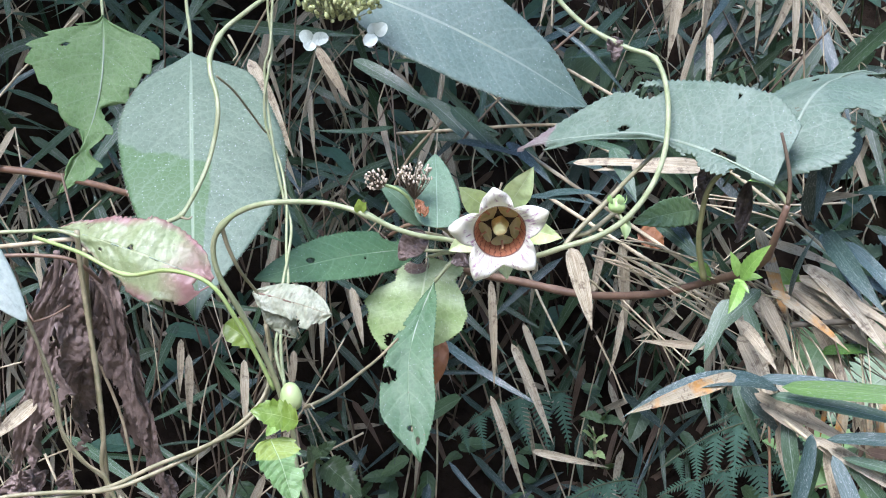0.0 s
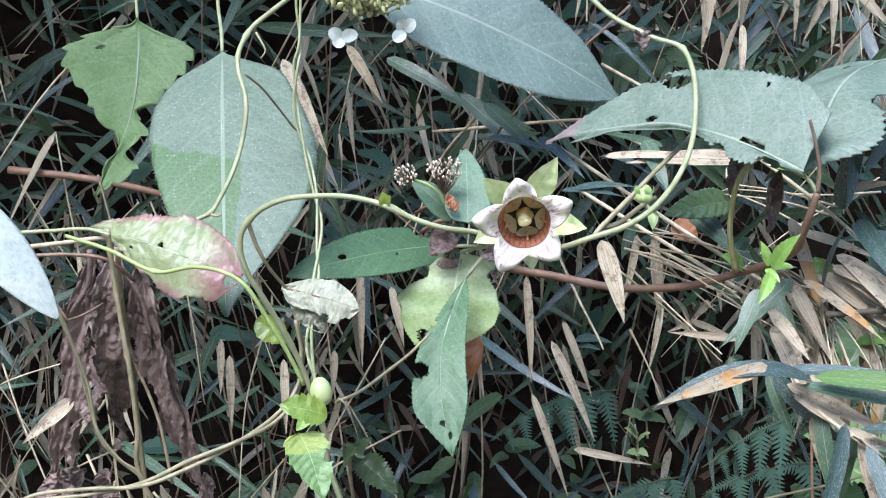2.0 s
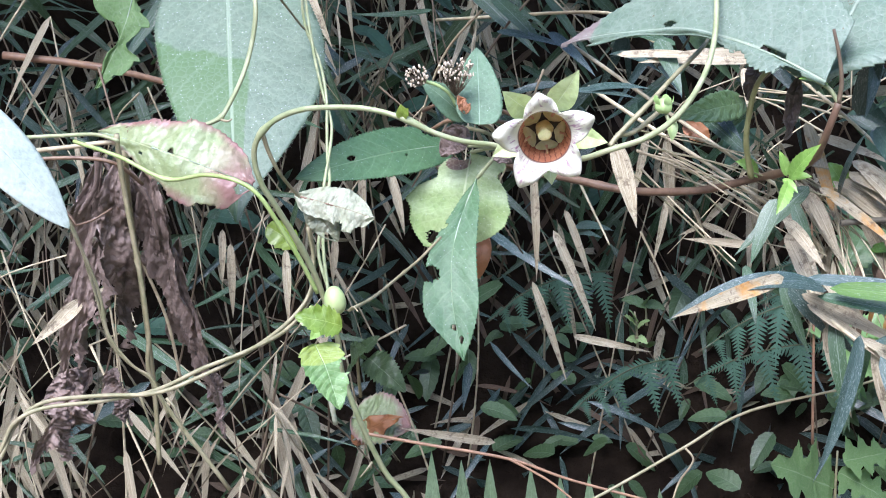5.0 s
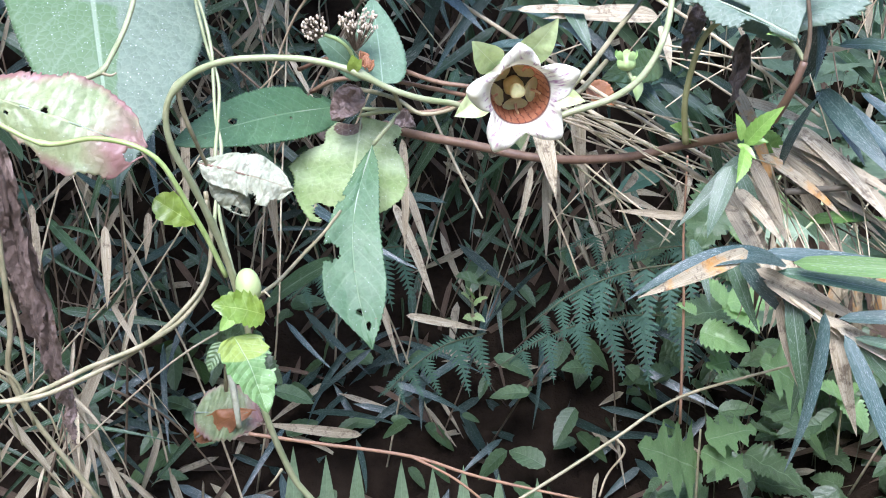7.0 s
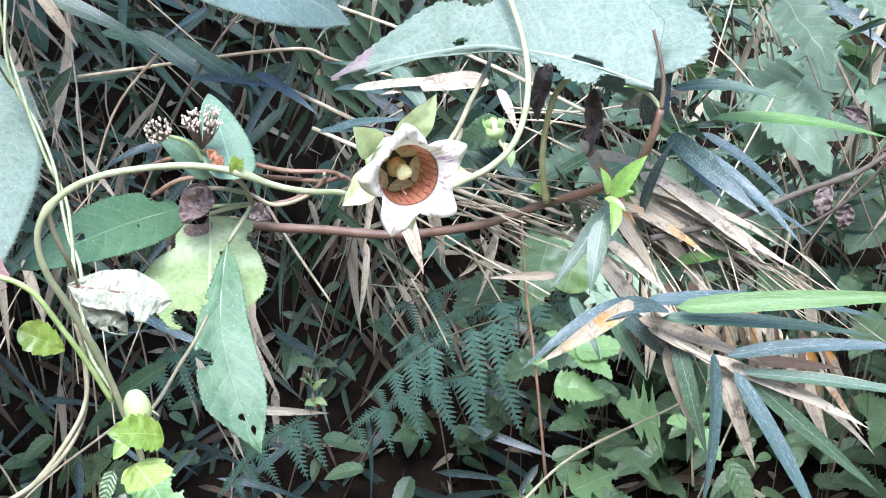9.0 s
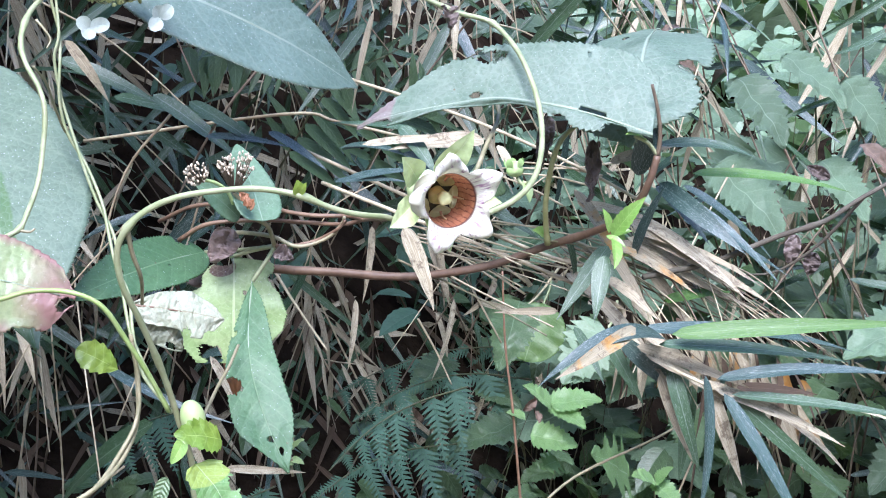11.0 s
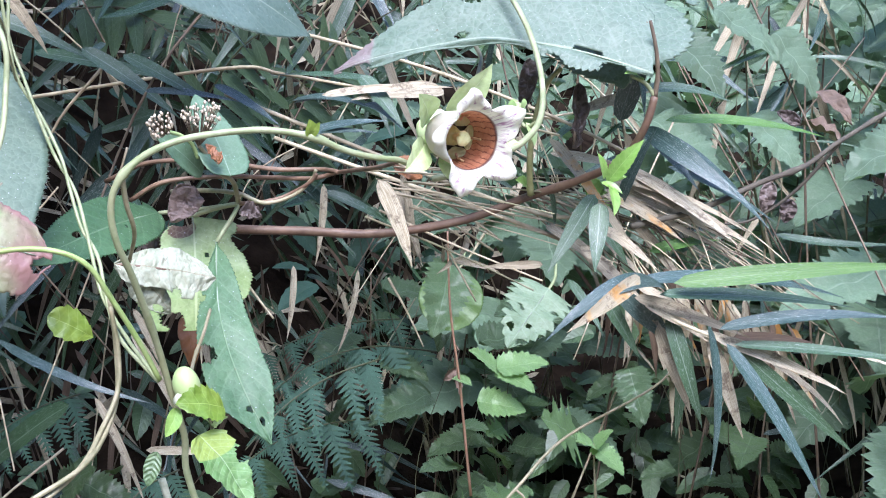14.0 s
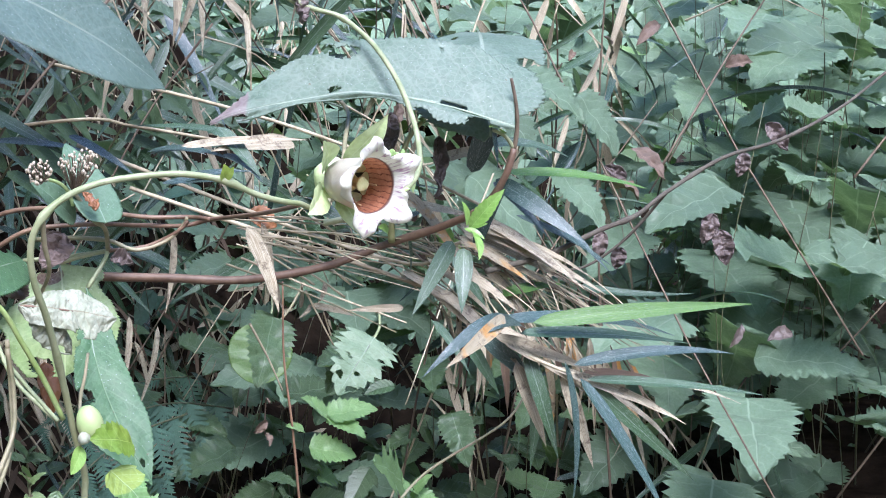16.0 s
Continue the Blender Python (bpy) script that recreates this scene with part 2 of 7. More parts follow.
M_RUST = broadleaf("rusty_leaf", (0.36, 0.15, 0.04), (0.20, 0.08, 0.035), (0.3, 0.14, 0.06), rough=0.6, thin=0.2, veins=4, quilt=0.1, relief=0.6, coat=0.1, brown=0.5)
M_BROWN = broadleaf("brown_dead_leaf", (0.09, 0.06, 0.04), (0.15, 0.10, 0.065), (0.18, 0.13, 0.09), rough=0.75, thin=0.05, veins=5, quilt=0.1, relief=0.8, coat=0.0)
M_WHITISH = broadleaf("whitish_leaf_underside", (0.42, 0.50, 0.42), (0.54, 0.60, 0.53), (0.5, 0.58, 0.5), rough=0.6, thin=0.2, quilt=0.2)
M_HERB = broadleaf("young_herb_leaf", (0.19, 0.36, 0.10), (0.27, 0.44, 0.16), (0.34, 0.5, 0.22), rough=0.4, thin=0.3, veins=7, quilt=0.3, relief=0.7, coat=0.4)
# One undergrowth leaf in two tones: shade and skylight put into its colour.
M_SHADE = broadleaf("shaded_undergrowth_leaf", (0.078, 0.155, 0.055), (0.135, 0.21, 0.09), (0.2, 0.3, 0.16), rough=0.42, thin=0.25, veins=7, brown=0.3, quilt=0.3, relief=0.9, vary=0.8, coat=0.25)
M_LIT = broadleaf("lit_undergrowth_leaf", (0.172, 0.290, 0.157), (0.25, 0.368, 0.235), (0.315, 0.42, 0.28), rough=0.6, thin=0.25, veins=7, brown=0.6, quilt=0.4, relief=0.9, vary=0.75, coat=0.2)
M_PALEFERN = broadleaf("pale_fern_leaf", (0.17, 0.27, 0.14), (0.23, 0.33, 0.19), (0.3, 0.4, 0.25), rough=0.5, thin=0.2, veins=16, vary=0.2, coat=0.1)
M_ROUND = broadleaf("round_hollow_leaf", (0.09, 0.18, 0.035), (0.13, 0.22, 0.055), (0.24, 0.34, 0.14), rough=0.5, thin=0.35, veins=6, quilt=0.2, brown=0.2, coat=0.1)
M_LACY = broadleaf("lacy_leaf", (0.155, 0.235, 0.125), (0.205, 0.28, 0.165), (0.27, 0.35, 0.23), rough=0.6, thin=0.25, veins=7, brown=0.5, coat=0.05)
M_FERN = broadleaf("fern_leaf", (0.040, 0.105, 0.066), (0.068, 0.155, 0.100), (0.09, 0.17, 0.10), rough=0.65, thin=0.2, veins=9, vary=0.4, coat=0.0)
M_SASA = grassleaf("bamboo_grass_leaf", (0.020, 0.060, 0.020), (0.055, 0.115, 0.045), rough=0.4, coat=0.15, dashes=0.5)
M_SASA_FRESH = grassleaf("bamboo_grass_fresh", (0.045, 0.15, 0.012), (0.12, 0.24, 0.035), line=(0.16, 0.3, 0.08), thin=0.3, rough=0.45, coat=0.1, dashes=0.35)
M_SASA_BLUE = grassleaf("bamboo_grass_worn", (0.016, 0.050, 0.034), (0.055, 0.10, 0.085), line=(0.16, 0.22, 0.21), rough=0.3, coat=0.22, dashes=0.75)
M_DRY = grassleaf("dry_bamboo_leaf", (0.62, 0.57, 0.41), (0.30, 0.245, 0.145), line=(0.60, 0.54, 0.40), rough=0.7, dry=1.0, spots=0.6)
M_BROWNBLADE = grassleaf("brown_bamboo_leaf", (0.16, 0.115, 0.07), (0.09, 0.06, 0.04), line=(0.2, 0.15, 0.1), rough=0.8, dry=1.0, spots=0.5)
M_DRY_ORANGE = grassleaf("rotting_bamboo_leaf", (0.40, 0.36, 0.26), (0.25, 0.21, 0.11), line=(0.5, 0.45, 0.3), rough=0.65, dry=1.0, spots=0.85, orange=0.8)
M_VINE = stemmat("vine_bark", (0.23, 0.275, 0.125), (0.34, 0.365, 0.21))
M_VINE_GREEN = stemmat("green_vine_bark", (0.24, 0.34, 0.09), (0.33, 0.41, 0.16))
M_VINE_OLD = stemmat("old_vine_bark", (0.20, 0.195, 0.10), (0.33, 0.295, 0.18))
M_OLIVE = stemmat("olive_bark", (0.22, 0.24, 0.08), (0.31, 0.31, 0.14), rough=0.5)
M_TWIG = stemmat("brown_bark", (0.115, 0.070, 0.042), (0.215, 0.14, 0.085), rough=0.55, scale=110, spots=0.6)
M_REDSTEM = stemmat("red_stem", (0.30, 0.18, 0.10), (0.22, 0.13, 0.08))
M_STRAW = stemmat("straw_stalk", (0.52, 0.46, 0.30), (0.30, 0.25, 0.15), rough=0.7)
M_BRANCH = stemmat("bare_branch", (0.06, 0.053, 0.036), (0.105, 0.095, 0.065), rough=0.85)
M_DARKSTALK = stemmat("dark_stalk", (0.11, 0.08, 0.05), (0.17, 0.13, 0.08), rough=0.75)
M_BUD = stemmat("bud_green", (0.28, 0.40, 0.14), (0.37, 0.47, 0.21), rough=0.45, scale=60, spots=0.05)
M_POD = stemmat("pod_green", (0.26, 0.42, 0.12), (0.38, 0.52, 0.22), rough=0.45, scale=60, spots=0.05)
M_SEPAL = broadleaf("sepal_green", (0.48, 0.61, 0.24), (0.60, 0.70, 0.38), (0.66, 0.74, 0.46), rough=0.5, thin=0.15, veins=3, quilt=0.05, relief=0.3, veiny=0.1, coat=0.1)


def corolla_mat():
    """Cream lobes flecked with purple; a maroon throat with fine darker lines."""
    n = Nodes("petal")
    uv, u, v, side = uv_parts(n)
    obj = n.node("ShaderNodeTexCoord").outputs["Object"]
    cream = n.mix(n.ramp(n.noise(obj, 260.0), 0.35, 0.65), (0.70, 0.69, 0.56), (0.78, 0.77, 0.68))
    fleck = n.node("ShaderNodeCombineXYZ", (n.math("MULTIPLY", u, 2.6), n.math("MULTIPLY", v, 34.0), 0.0)).outputs[0]
    fl = n.ramp(n.noise(fleck, 1.9, 3.0, 0.6), 0.52, 0.66)
    fl = n.math("MULTIPLY", fl, n.math("MULTIPLY", n.ramp(n.noise(obj, 120.0, 2.0), 0.42, 0.50), n.ramp(u, 1.0, 0.85)))
    cream = n.mix(n.math("MULTIPLY", fl, 0.95), cream, (0.34, 0.18, 0.28))
    lines = n.math("PINGPONG", n.math("ADD", n.math("MULTIPLY", v, 27.0), n.math("MULTIPLY", n.noise(obj, 330.0, 3.0), 1.3)), 0.5)
    maroon = n.mix(n.ramp(n.noise(obj, 300.0), 0.3, 0.7), (0.40, 0.15, 0.080), (0.56, 0.27, 0.155))
    maroon = n.mix(n.math("MULTIPLY", n.ramp(lines, 0.16, 0.02), n.ramp(n.noise(obj, 500.0), 0.2, 0.6)), maroon, (0.12, 0.03, 0.02))
    ring = n.ramp(n.math("ABSOLUTE", n.math("SUBTRACT", u, 0.60)), 0.02, 0.006)
    inner = n.mix(n.ramp(u, 0.22, 0.16), maroon, (0.30, 0.38, 0.10))
    col = n.mix(n.ramp(u, 0.595, 0.61), inner, cream)
    col = n.mix(n.math("MULTIPLY", ring, 0.8), col, (0.10, 0.035, 0.03))
    n.link(col, n.shader.inputs["Base Color"])
    n.shader.inputs["Roughness"].default_value = 0.5
    n.bump(n.math("ADD", n.math("ADD", n.noise(obj, 700.0), n.noise(obj, 180.0)), n.math("MULTIPLY", lines, 0.4)), 0.5, 0.0006)
    n.glow_through(col, 0.5)
    return n.mat


def plain(name, colour, second, rough=0.6, scale=120.0, gloss=0.5, thin=0.0):
    n = Nodes(name)
    obj = n.node("ShaderNodeTexCoord").outputs["Object"]
    a = n.noise(obj, scale, 6.0)
    n.link(n.mix(n.ramp(a, 0.35, 0.68), colour, second), n.shader.inputs["Base Color"])
    n.shader.inputs["Roughness"].default_value = rough
    n.shader.inputs["Specular IOR Level"].default_value = gloss
    n.bump(a, 0.5, 0.6 / scale)
    if thin:
        n.glow_through(colour, thin)
    return n.mat


M_PETAL = corolla_mat()
M_DISC = plain("flower_disc", (0.50, 0.56, 0.18), (0.60, 0.63, 0.28), 0.45, 400)
M_PAD = plain("stamen_pad", (0.70, 0.76, 0.34), (0.80, 0.83, 0.52), 0.5, 400, thin=0.4)
M_CREAM = plain("petal_outside", (0.72, 0.73, 0.56), (0.80, 0.80, 0.68), 0.5, 260, thin=0.55)
M_DARKDISC = plain("nectary", (0.02, 0.025, 0.012), (0.05, 0.05, 0.02), 0.5, 400)
M_STIGMA = plain("stigma", (0.62, 0.64, 0.26), (0.70, 0.70, 0.36), 0.5, 400)
M_PEACH = plain("filament", (0.62, 0.40, 0.20), (0.74, 0.54, 0.32), 0.5, 400)
M_SEED = plain("seed_head", (0.30, 0.24, 0.15), (0.56, 0.50, 0.38), 0.8, 900)
M_UMBEL = plain("green_umbel", (0.34, 0.38, 0.13), (0.50, 0.53, 0.28), 0.6, 300)


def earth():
    """Black humus under the bank and in its hollow; the unseen open side is made pale to bounce light."""
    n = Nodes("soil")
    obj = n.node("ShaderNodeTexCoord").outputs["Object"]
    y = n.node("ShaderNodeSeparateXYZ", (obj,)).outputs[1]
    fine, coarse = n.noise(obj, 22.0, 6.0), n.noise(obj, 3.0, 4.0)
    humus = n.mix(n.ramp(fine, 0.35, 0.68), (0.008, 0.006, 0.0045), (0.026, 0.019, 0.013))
    # Pale ground out of view, added to brighten undersides from below.
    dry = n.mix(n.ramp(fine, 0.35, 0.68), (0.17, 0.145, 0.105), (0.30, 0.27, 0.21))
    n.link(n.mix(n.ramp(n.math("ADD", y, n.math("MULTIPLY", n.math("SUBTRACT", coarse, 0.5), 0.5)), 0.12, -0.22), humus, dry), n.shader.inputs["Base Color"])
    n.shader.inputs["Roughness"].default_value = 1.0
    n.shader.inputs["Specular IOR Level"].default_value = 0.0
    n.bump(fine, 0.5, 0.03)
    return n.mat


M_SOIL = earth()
M_PURPLE = broadleaf("purplish_dead_leaf", (0.085, 0.062, 0.052), (0.15, 0.115, 0.095), (0.17, 0.13, 0.11), rough=0.6, thin=0.1, veins=5, quilt=0.2, relief=0.8, vary=0.5, coat=0.1)
M_HERBSTEM = stemmat("herb_stem", (0.07, 0.09, 0.035), (0.11, 0.10, 0.05))
M_WOOD = plain("far_wood", (0.03, 0.05, 0.02), (0.07, 0.10, 0.045), 0.9, 9, 0.1)
M_HAIR = plain("leaf_hair", (0.40, 0.46, 0.34), (0.55, 0.60, 0.48), 0.6, 900)
M_VEIN = stemmat("leaf_vein", (0.22, 0.29, 0.19), (0.28, 0.35, 0.24))


# ---- helpers ----
def thing(name, base, label, category, group="", kind=""):
    ob = new(name)
    ob.empty_display_size = 0.01
    ob.location = base
    return tagged(ob, label, category, group, kind)


def part(name, bm, material, parent, label="", smooth=True):
    """Links a bmesh, in world places, as one mesh under a thing or a part."""
    me = bpy.data.meshes.new(name)
    origin = Vector((0, 0, 0))
    p = parent
    while p is not None:
        origin = origin + p.location
        p = p.parent
    bmesh.ops.translate(bm, verts=bm.verts, vec=-origin)
    bm.to_mesh(me)
    bm.free()
    me.materials.append(material)
    for poly in me.polygons:
        poly.use_smooth = smooth
    ob = new(name, me)
    ob.parent = parent
    return tagged(ob, label)


SHAPES = {"ovate": (0.55, 0.8), "round": (0.5, 0.5), "lance": (0.75, 1.05), "blade": (0.40, 1.0), "heart": (0.28, 0.75), "obovate": (0.9, 0.55), "broad": (0.75, 0.65)}


def outline(shape, u):
    a, b = SHAPES[shape]
    peak = a / (a + b)
    return (max(u, 0.0) ** a) * (max(1 - u, 0.0) ** b) / (peak**a * (1 - peak) ** b)


def stepped(values, u):
    """A smooth reading at u, from 0 to 1, of values given at even steps."""
    f = min(max(u, 0.0), 1.0) * (len(values) - 1)
    i = min(int(f), len(values) - 2)
    k = f - i
    lo, hi = values[max(i - 1, 0)], values[min(i + 2, len(values) - 1)]
    a, b = values[i], values[i + 1]
    m0, m1 = (b - lo) / 2, (hi - a) / 2
    return max(0.0, a + k * (m0 + k * (3 * (b - a) - 2 * m0 - m1 + k * (2 * (a - b) + m0 + m1))))


def frame_of(base, tip, face):
    """Length, the way along, across and out of a leaf."""
    b, t, f = Vector(base), Vector(tip), Vector(face)
    along = t - b
    size = along.length
    along.normalize()
    across = along.cross(f).normalized()
    out = across.cross(along).normalized()
    return b, size, along, across, out


def leaf(base, tip, width, face, shape="ovate", sag=0.08, fold=0.12, teeth=0, tooth=0.03, gaps=(), wave=0.0, twist=0.0, nu=40, nv=8, seed=0, sway=0.0, lobes=0, crumple=0.0, plus=(), minus=()):
    """A leaf as a grid: sag bows it out along its face, fold lifts its sides, teeth saw its edge, gaps are eaten away (u, v, ru, rv).
    plus and minus give an uneven leaf its own half widths, at even steps from base to tip, on either side of the midrib."""
    b, size, along, across, out = frame_of(base, tip, face)
    bm = bmesh.new()
    uv = bm.loops.layers.uv.new("UVMap")
    rows = []
    for i in range(nu + 1):
        u = i / nu
        half = []
        for given in (minus, plus):
            hw = max(stepped(given, u) if given else outline(shape, u), 0.012) * width / 2
            if teeth:
                hw += tooth * (((u * teeth) % 1.0) - 0.5) * 2 * (width / 2 if given and hw > 0.1 * width else hw)
            if lobes:
                hw *= 0.72 + 0.28 * math.cos(2 * math.pi * lobes * (u - 0.18))
            half.append(hw)
        a = twist * (u - 0.2)
        ac = across * math.cos(a) + out * math.sin(a)
        on = out * math.cos(a) - across * math.sin(a)
        centre = b + along * (u * size) + out * (sag * size * 4 * u * (1 - u)) + across * (sway * size * math.sin(math.pi * u))
        row = []
        for j in range(2 * nv + 1):
            v = j / nv - 1
            hw = half[1] if v > 0 else half[0]
            w = wave * width * noise.noise(Vector((u * 5 + seed * 3.7, v * 1.6 + seed, seed * 1.3)))
            w += wave * 0.35 * width * abs(v) * math.sin(u * 23 + seed + (2 if v > 0 else 0))
            if crumple:
                w += crumple * width * (noise.noise(Vector((u * 26 + seed, v * 4.0, seed * 2.1))) + 0.6 * noise.noise(Vector((u * 60, v * 9.0 + seed, 3.3))))
            p = centre + ac * (v * hw) + on * (fold * abs(v) ** 1.3 * hw + w)
            row.append((bm.verts.new(p), u, (v + 1) / 2))
        rows.append(row)
    for i in range(nu):
        for j in range(2 * nv):
            quad = (rows[i][j], rows[i][j + 1], rows[i + 1][j + 1], rows[i + 1][j])
            cu, cv = sum(q[1] for q in quad) / 4, sum(q[2] for q in quad) / 2 - 1
            cv = sum(q[2] for q in quad) / 4 * 2 - 1
            eaten = False
            for k, (gu, gv, ru, rv) in enumerate(gaps):
                rag = 0.5 * noise.noise(Vector((cu * 24, cv * 8, seed + k))) + 0.45 * noise.noise(Vector((cu * 75, cv * 22, seed + k)))
                if ((cu - gu) / ru) ** 2 + ((cv - gv) / rv) ** 2 < 1 + rag:
                    eaten = True
            if eaten:
                continue
            f = bm.faces.new([q[0] for q in quad])
            for loop, q in zip(f.loops, quad):
                loop[uv].uv = (q[1], q[2])
    if gaps:
        bmesh.ops.delete(bm, geom=[v for v in bm.verts if not v.link_faces], context="VERTS")
    return bm


def spline(points, per=6):
    """A smooth line through points (Catmull-Rom)."""
    pts = [Vector(p) for p in points]
    ends = [2 * pts[0] - pts[1], *pts, 2 * pts[-1] - pts[-2]]
    line = []
    for k in range(1, len(ends) - 2):
        p0, p1, p2, p3 = ends[k - 1 : k + 3]
        for s in range(per):
            t = s / per
            line.append(0.5 * (2 * p1 + (p2 - p0) * t + (2 * p0 - 5 * p1 + 4 * p2 - p3) * t * t + (3 * p1 - p0 - 3 * p2 + p3) * t**3))
    line.append(pts[-1])
    return line


def tube(points, r0, r1=None, per=6, sides=8, rough=0.0, seed=0, knots=(), bm=None):
    """A round stalk along points, its radius going from r0 to r1; knots are (place 0 to 1, swell)."""
    r1 = r0 if r1 is None else r1
    line = spline(points, per) if len(points) > 2 else [Vector(points[0]).lerp(Vector(points[1]), k / per) for k in range(per + 1)]
    bm = bm or bmesh.new()
    rings = []
    side = None
    for k, p in enumerate(line):
        way = (line[min(k + 1, len(line) - 1)] - line[max(k - 1, 0)]).normalized()
        if side is None:
            side = way.orthogonal().normalized()
        side = (side - way * side.dot(way)).normalized()
        up = way.cross(side)
        s = k / (len(line) - 1)
        r = r0 + (r1 - r0) * s
        for at, swell in knots:
            r *= 1 + swell * math.exp(-(((s - at) / 0.012) ** 2))
        ring = []
        for j in range(sides):
            a = 2 * math.pi * j / sides
            q = side * math.cos(a) + up * math.sin(a)
            rr = r * (1 + rough * noise.noise(p * 260 + q * 1.5 + Vector((seed, 0, 0))))
            ring.append(bm.verts.new(p + q * rr))
        rings.append(ring)
    for a, b in zip(rings, rings[1:]):
        for j in range(sides):
            bm.faces.new((a[j], a[(j + 1) % sides], b[(j + 1) % sides], b[j]))
    bm.faces.new(rings[0][::-1])
    bm.faces.new(rings[-1])
    return bm


def egg(centre, way, length, width, seg=14, rings=9, ribs=0, dent=0.0, bm=None):
    """A bud or berry: an egg along a way, with ribs."""
    bm = bm or bmesh.new()
    way = Vector(way).normalized()
    side = way.orthogonal().normalized()
    up = way.cross(side)
    made = []
    for i in range(rings + 1):
        t = i / rings
        z = -math.cos(math.pi * t) * length / 2
        r = math.sin(math.pi * t) ** 0.85 * width / 2 * (1 + 0.12 * math.cos(math.pi * t))
        r = max(r, width * 0.02)
        ring = []
        for j in range(seg):
            a = 2 * math.pi * j / seg
            rr = r * (1 + dent * math.cos(ribs * a)) if ribs else r
            ring.append(bm.verts.new(Vector(centre) + way * z + (side * math.cos(a) + up * math.sin(a)) * rr))
        made.append(ring)
    for a, b in zip(made, made[1:]):
        for j in range(seg):
            bm.faces.new((a[j], a[(j + 1) % seg], b[(j + 1) % seg], b[j]))
    bm.faces.new(made[0][::-1])
    bm.faces.new(made[-1])
    return bm


def hair_fringe(base, tip, width, face, size, shape):
    """Short stiff hairs along both edges of a leaf that has no gaps."""
    grid = leaf(base, tip, width, face, **shape)
    grid.verts.ensure_lookup_table()
    across = 2 * shape["nv"] + 1
    rng_hair = random.Random(3)
    bm = bmesh.new()
    for i in range(4, shape["nu"] - 1):
        for j, inner in ((0, 1), (across - 1, across - 2)):
            p, q = grid.verts[i * across + j].co, grid.verts[i * across + inner].co
            along = (grid.verts[(i + 1) * across + j].co - p).normalized()
            way = ((p - q).normalized() + along * rng_hair.uniform(0.1, 0.9)).normalized()
            up = way.cross(along).normalized()
            foot = [bm.verts.new(p + v) for v in (along * 0.00013, -along * 0.00013, up * 0.00013)]
            top = bm.verts.new(p + way * size * rng_hair.uniform(0.5, 1.2))
            for a, b in ((0, 1), (1, 2), (2, 0)):
                bm.faces.new((foot[a], foot[b], top))
    grid.free()
    return bm


def big_leaf(name, base, tip, width, face, material, label, petiole=(), thick=0.0004, stalk=None, hairs=0.0, **shape):
    """A leaf as a thing of its own: blade, midrib, a fringe of hairs on the hairy ones and, where it shows, its stalk."""
    root = thing(name, base, label, "leaf")
    if hairs:
        tagged(part("hair_fringe", hair_fringe(base, tip, width, face, hairs, shape), M_HAIR, root, "fringe of short pale hairs"), kind="stuff")
    blade = part("blade", leaf(base, tip, width, face, **shape), material, root)
    solid = blade.modifiers.new("thickness", "SOLIDIFY")
    solid.thickness, solid.offset = thick, 0
    b, size, along, across, out = frame_of(base, tip, face)
    sag, sway = shape.get("sag", 0.08), shape.get("sway", 0.0)
    rib = [b + along * (u * size) + out * (sag * size * 4 * u * (1 - u) - 0.0002) + across * (sway * size * math.sin(math.pi * u)) for u in (0, 0.2, 0.4, 0.6, 0.8, 0.93)]
    if size > 0.03:
        part("midrib", tube(rib, 0.0005, 0.00015, 4, 6), stalk or M_VEIN, blade)
    if petiole:
        part("stalk", tube([*petiole, base], 0.0009, 0.0009, 5, 8), stalk or M_VINE, root)
    return root


# ---- ground: a hollow before a bank that rises behind, open to the right ----
def ground_height(x, y):
    bank = 0.10 + 1.5 * max(0.0, min(1.0, (y - 0.75 - 0.55 * max(0.0, x - 0.15)) / 1.3)) ** 1.1
    slope = 0.28 * max(0.0, min(1.0, (x - 0.1) / 0.7))
    far = 0.18 * max(0.0, min(1.0, (math.hypot(x, y) - 2.0) / 6.0))
    return min(bank, 1.0 if x > 0.9 else 2.0) * (1.0 if x < 0.5 else max(0.25, 1 - (x - 0.5) * 0.7)) + slope + far + 0.05 * noise.noise(Vector((x * 3, y * 3, 0.3))) + 0.02 * noise.noise(Vector((x * 11, y * 11, 0.7)))


def grid_axis(near, far, step):
    line = list(np.arange(-near, near + step, step))
    out, d = [], near
    while d < far:
        d *= 1.5
        out.append(d)
    return [-v for v in out[::-1]] + [float(v) for v in line] + out


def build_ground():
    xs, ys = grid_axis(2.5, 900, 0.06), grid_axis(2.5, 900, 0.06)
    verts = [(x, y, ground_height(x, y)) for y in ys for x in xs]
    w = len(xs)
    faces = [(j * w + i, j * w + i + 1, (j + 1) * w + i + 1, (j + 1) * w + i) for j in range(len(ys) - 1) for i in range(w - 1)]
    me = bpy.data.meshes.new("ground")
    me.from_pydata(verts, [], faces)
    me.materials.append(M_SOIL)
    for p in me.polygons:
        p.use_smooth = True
    return tagged(new("ground", me), "black woodland soil of a bank, unseen front paled to bounce light", "ground", kind="structure")


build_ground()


# ---- the bellflower ----
FLOWER, AXIS = Vector((0.0, -0.002, 0.7500)), Vector((-0.03, -1.0, -0.08)).normalized()


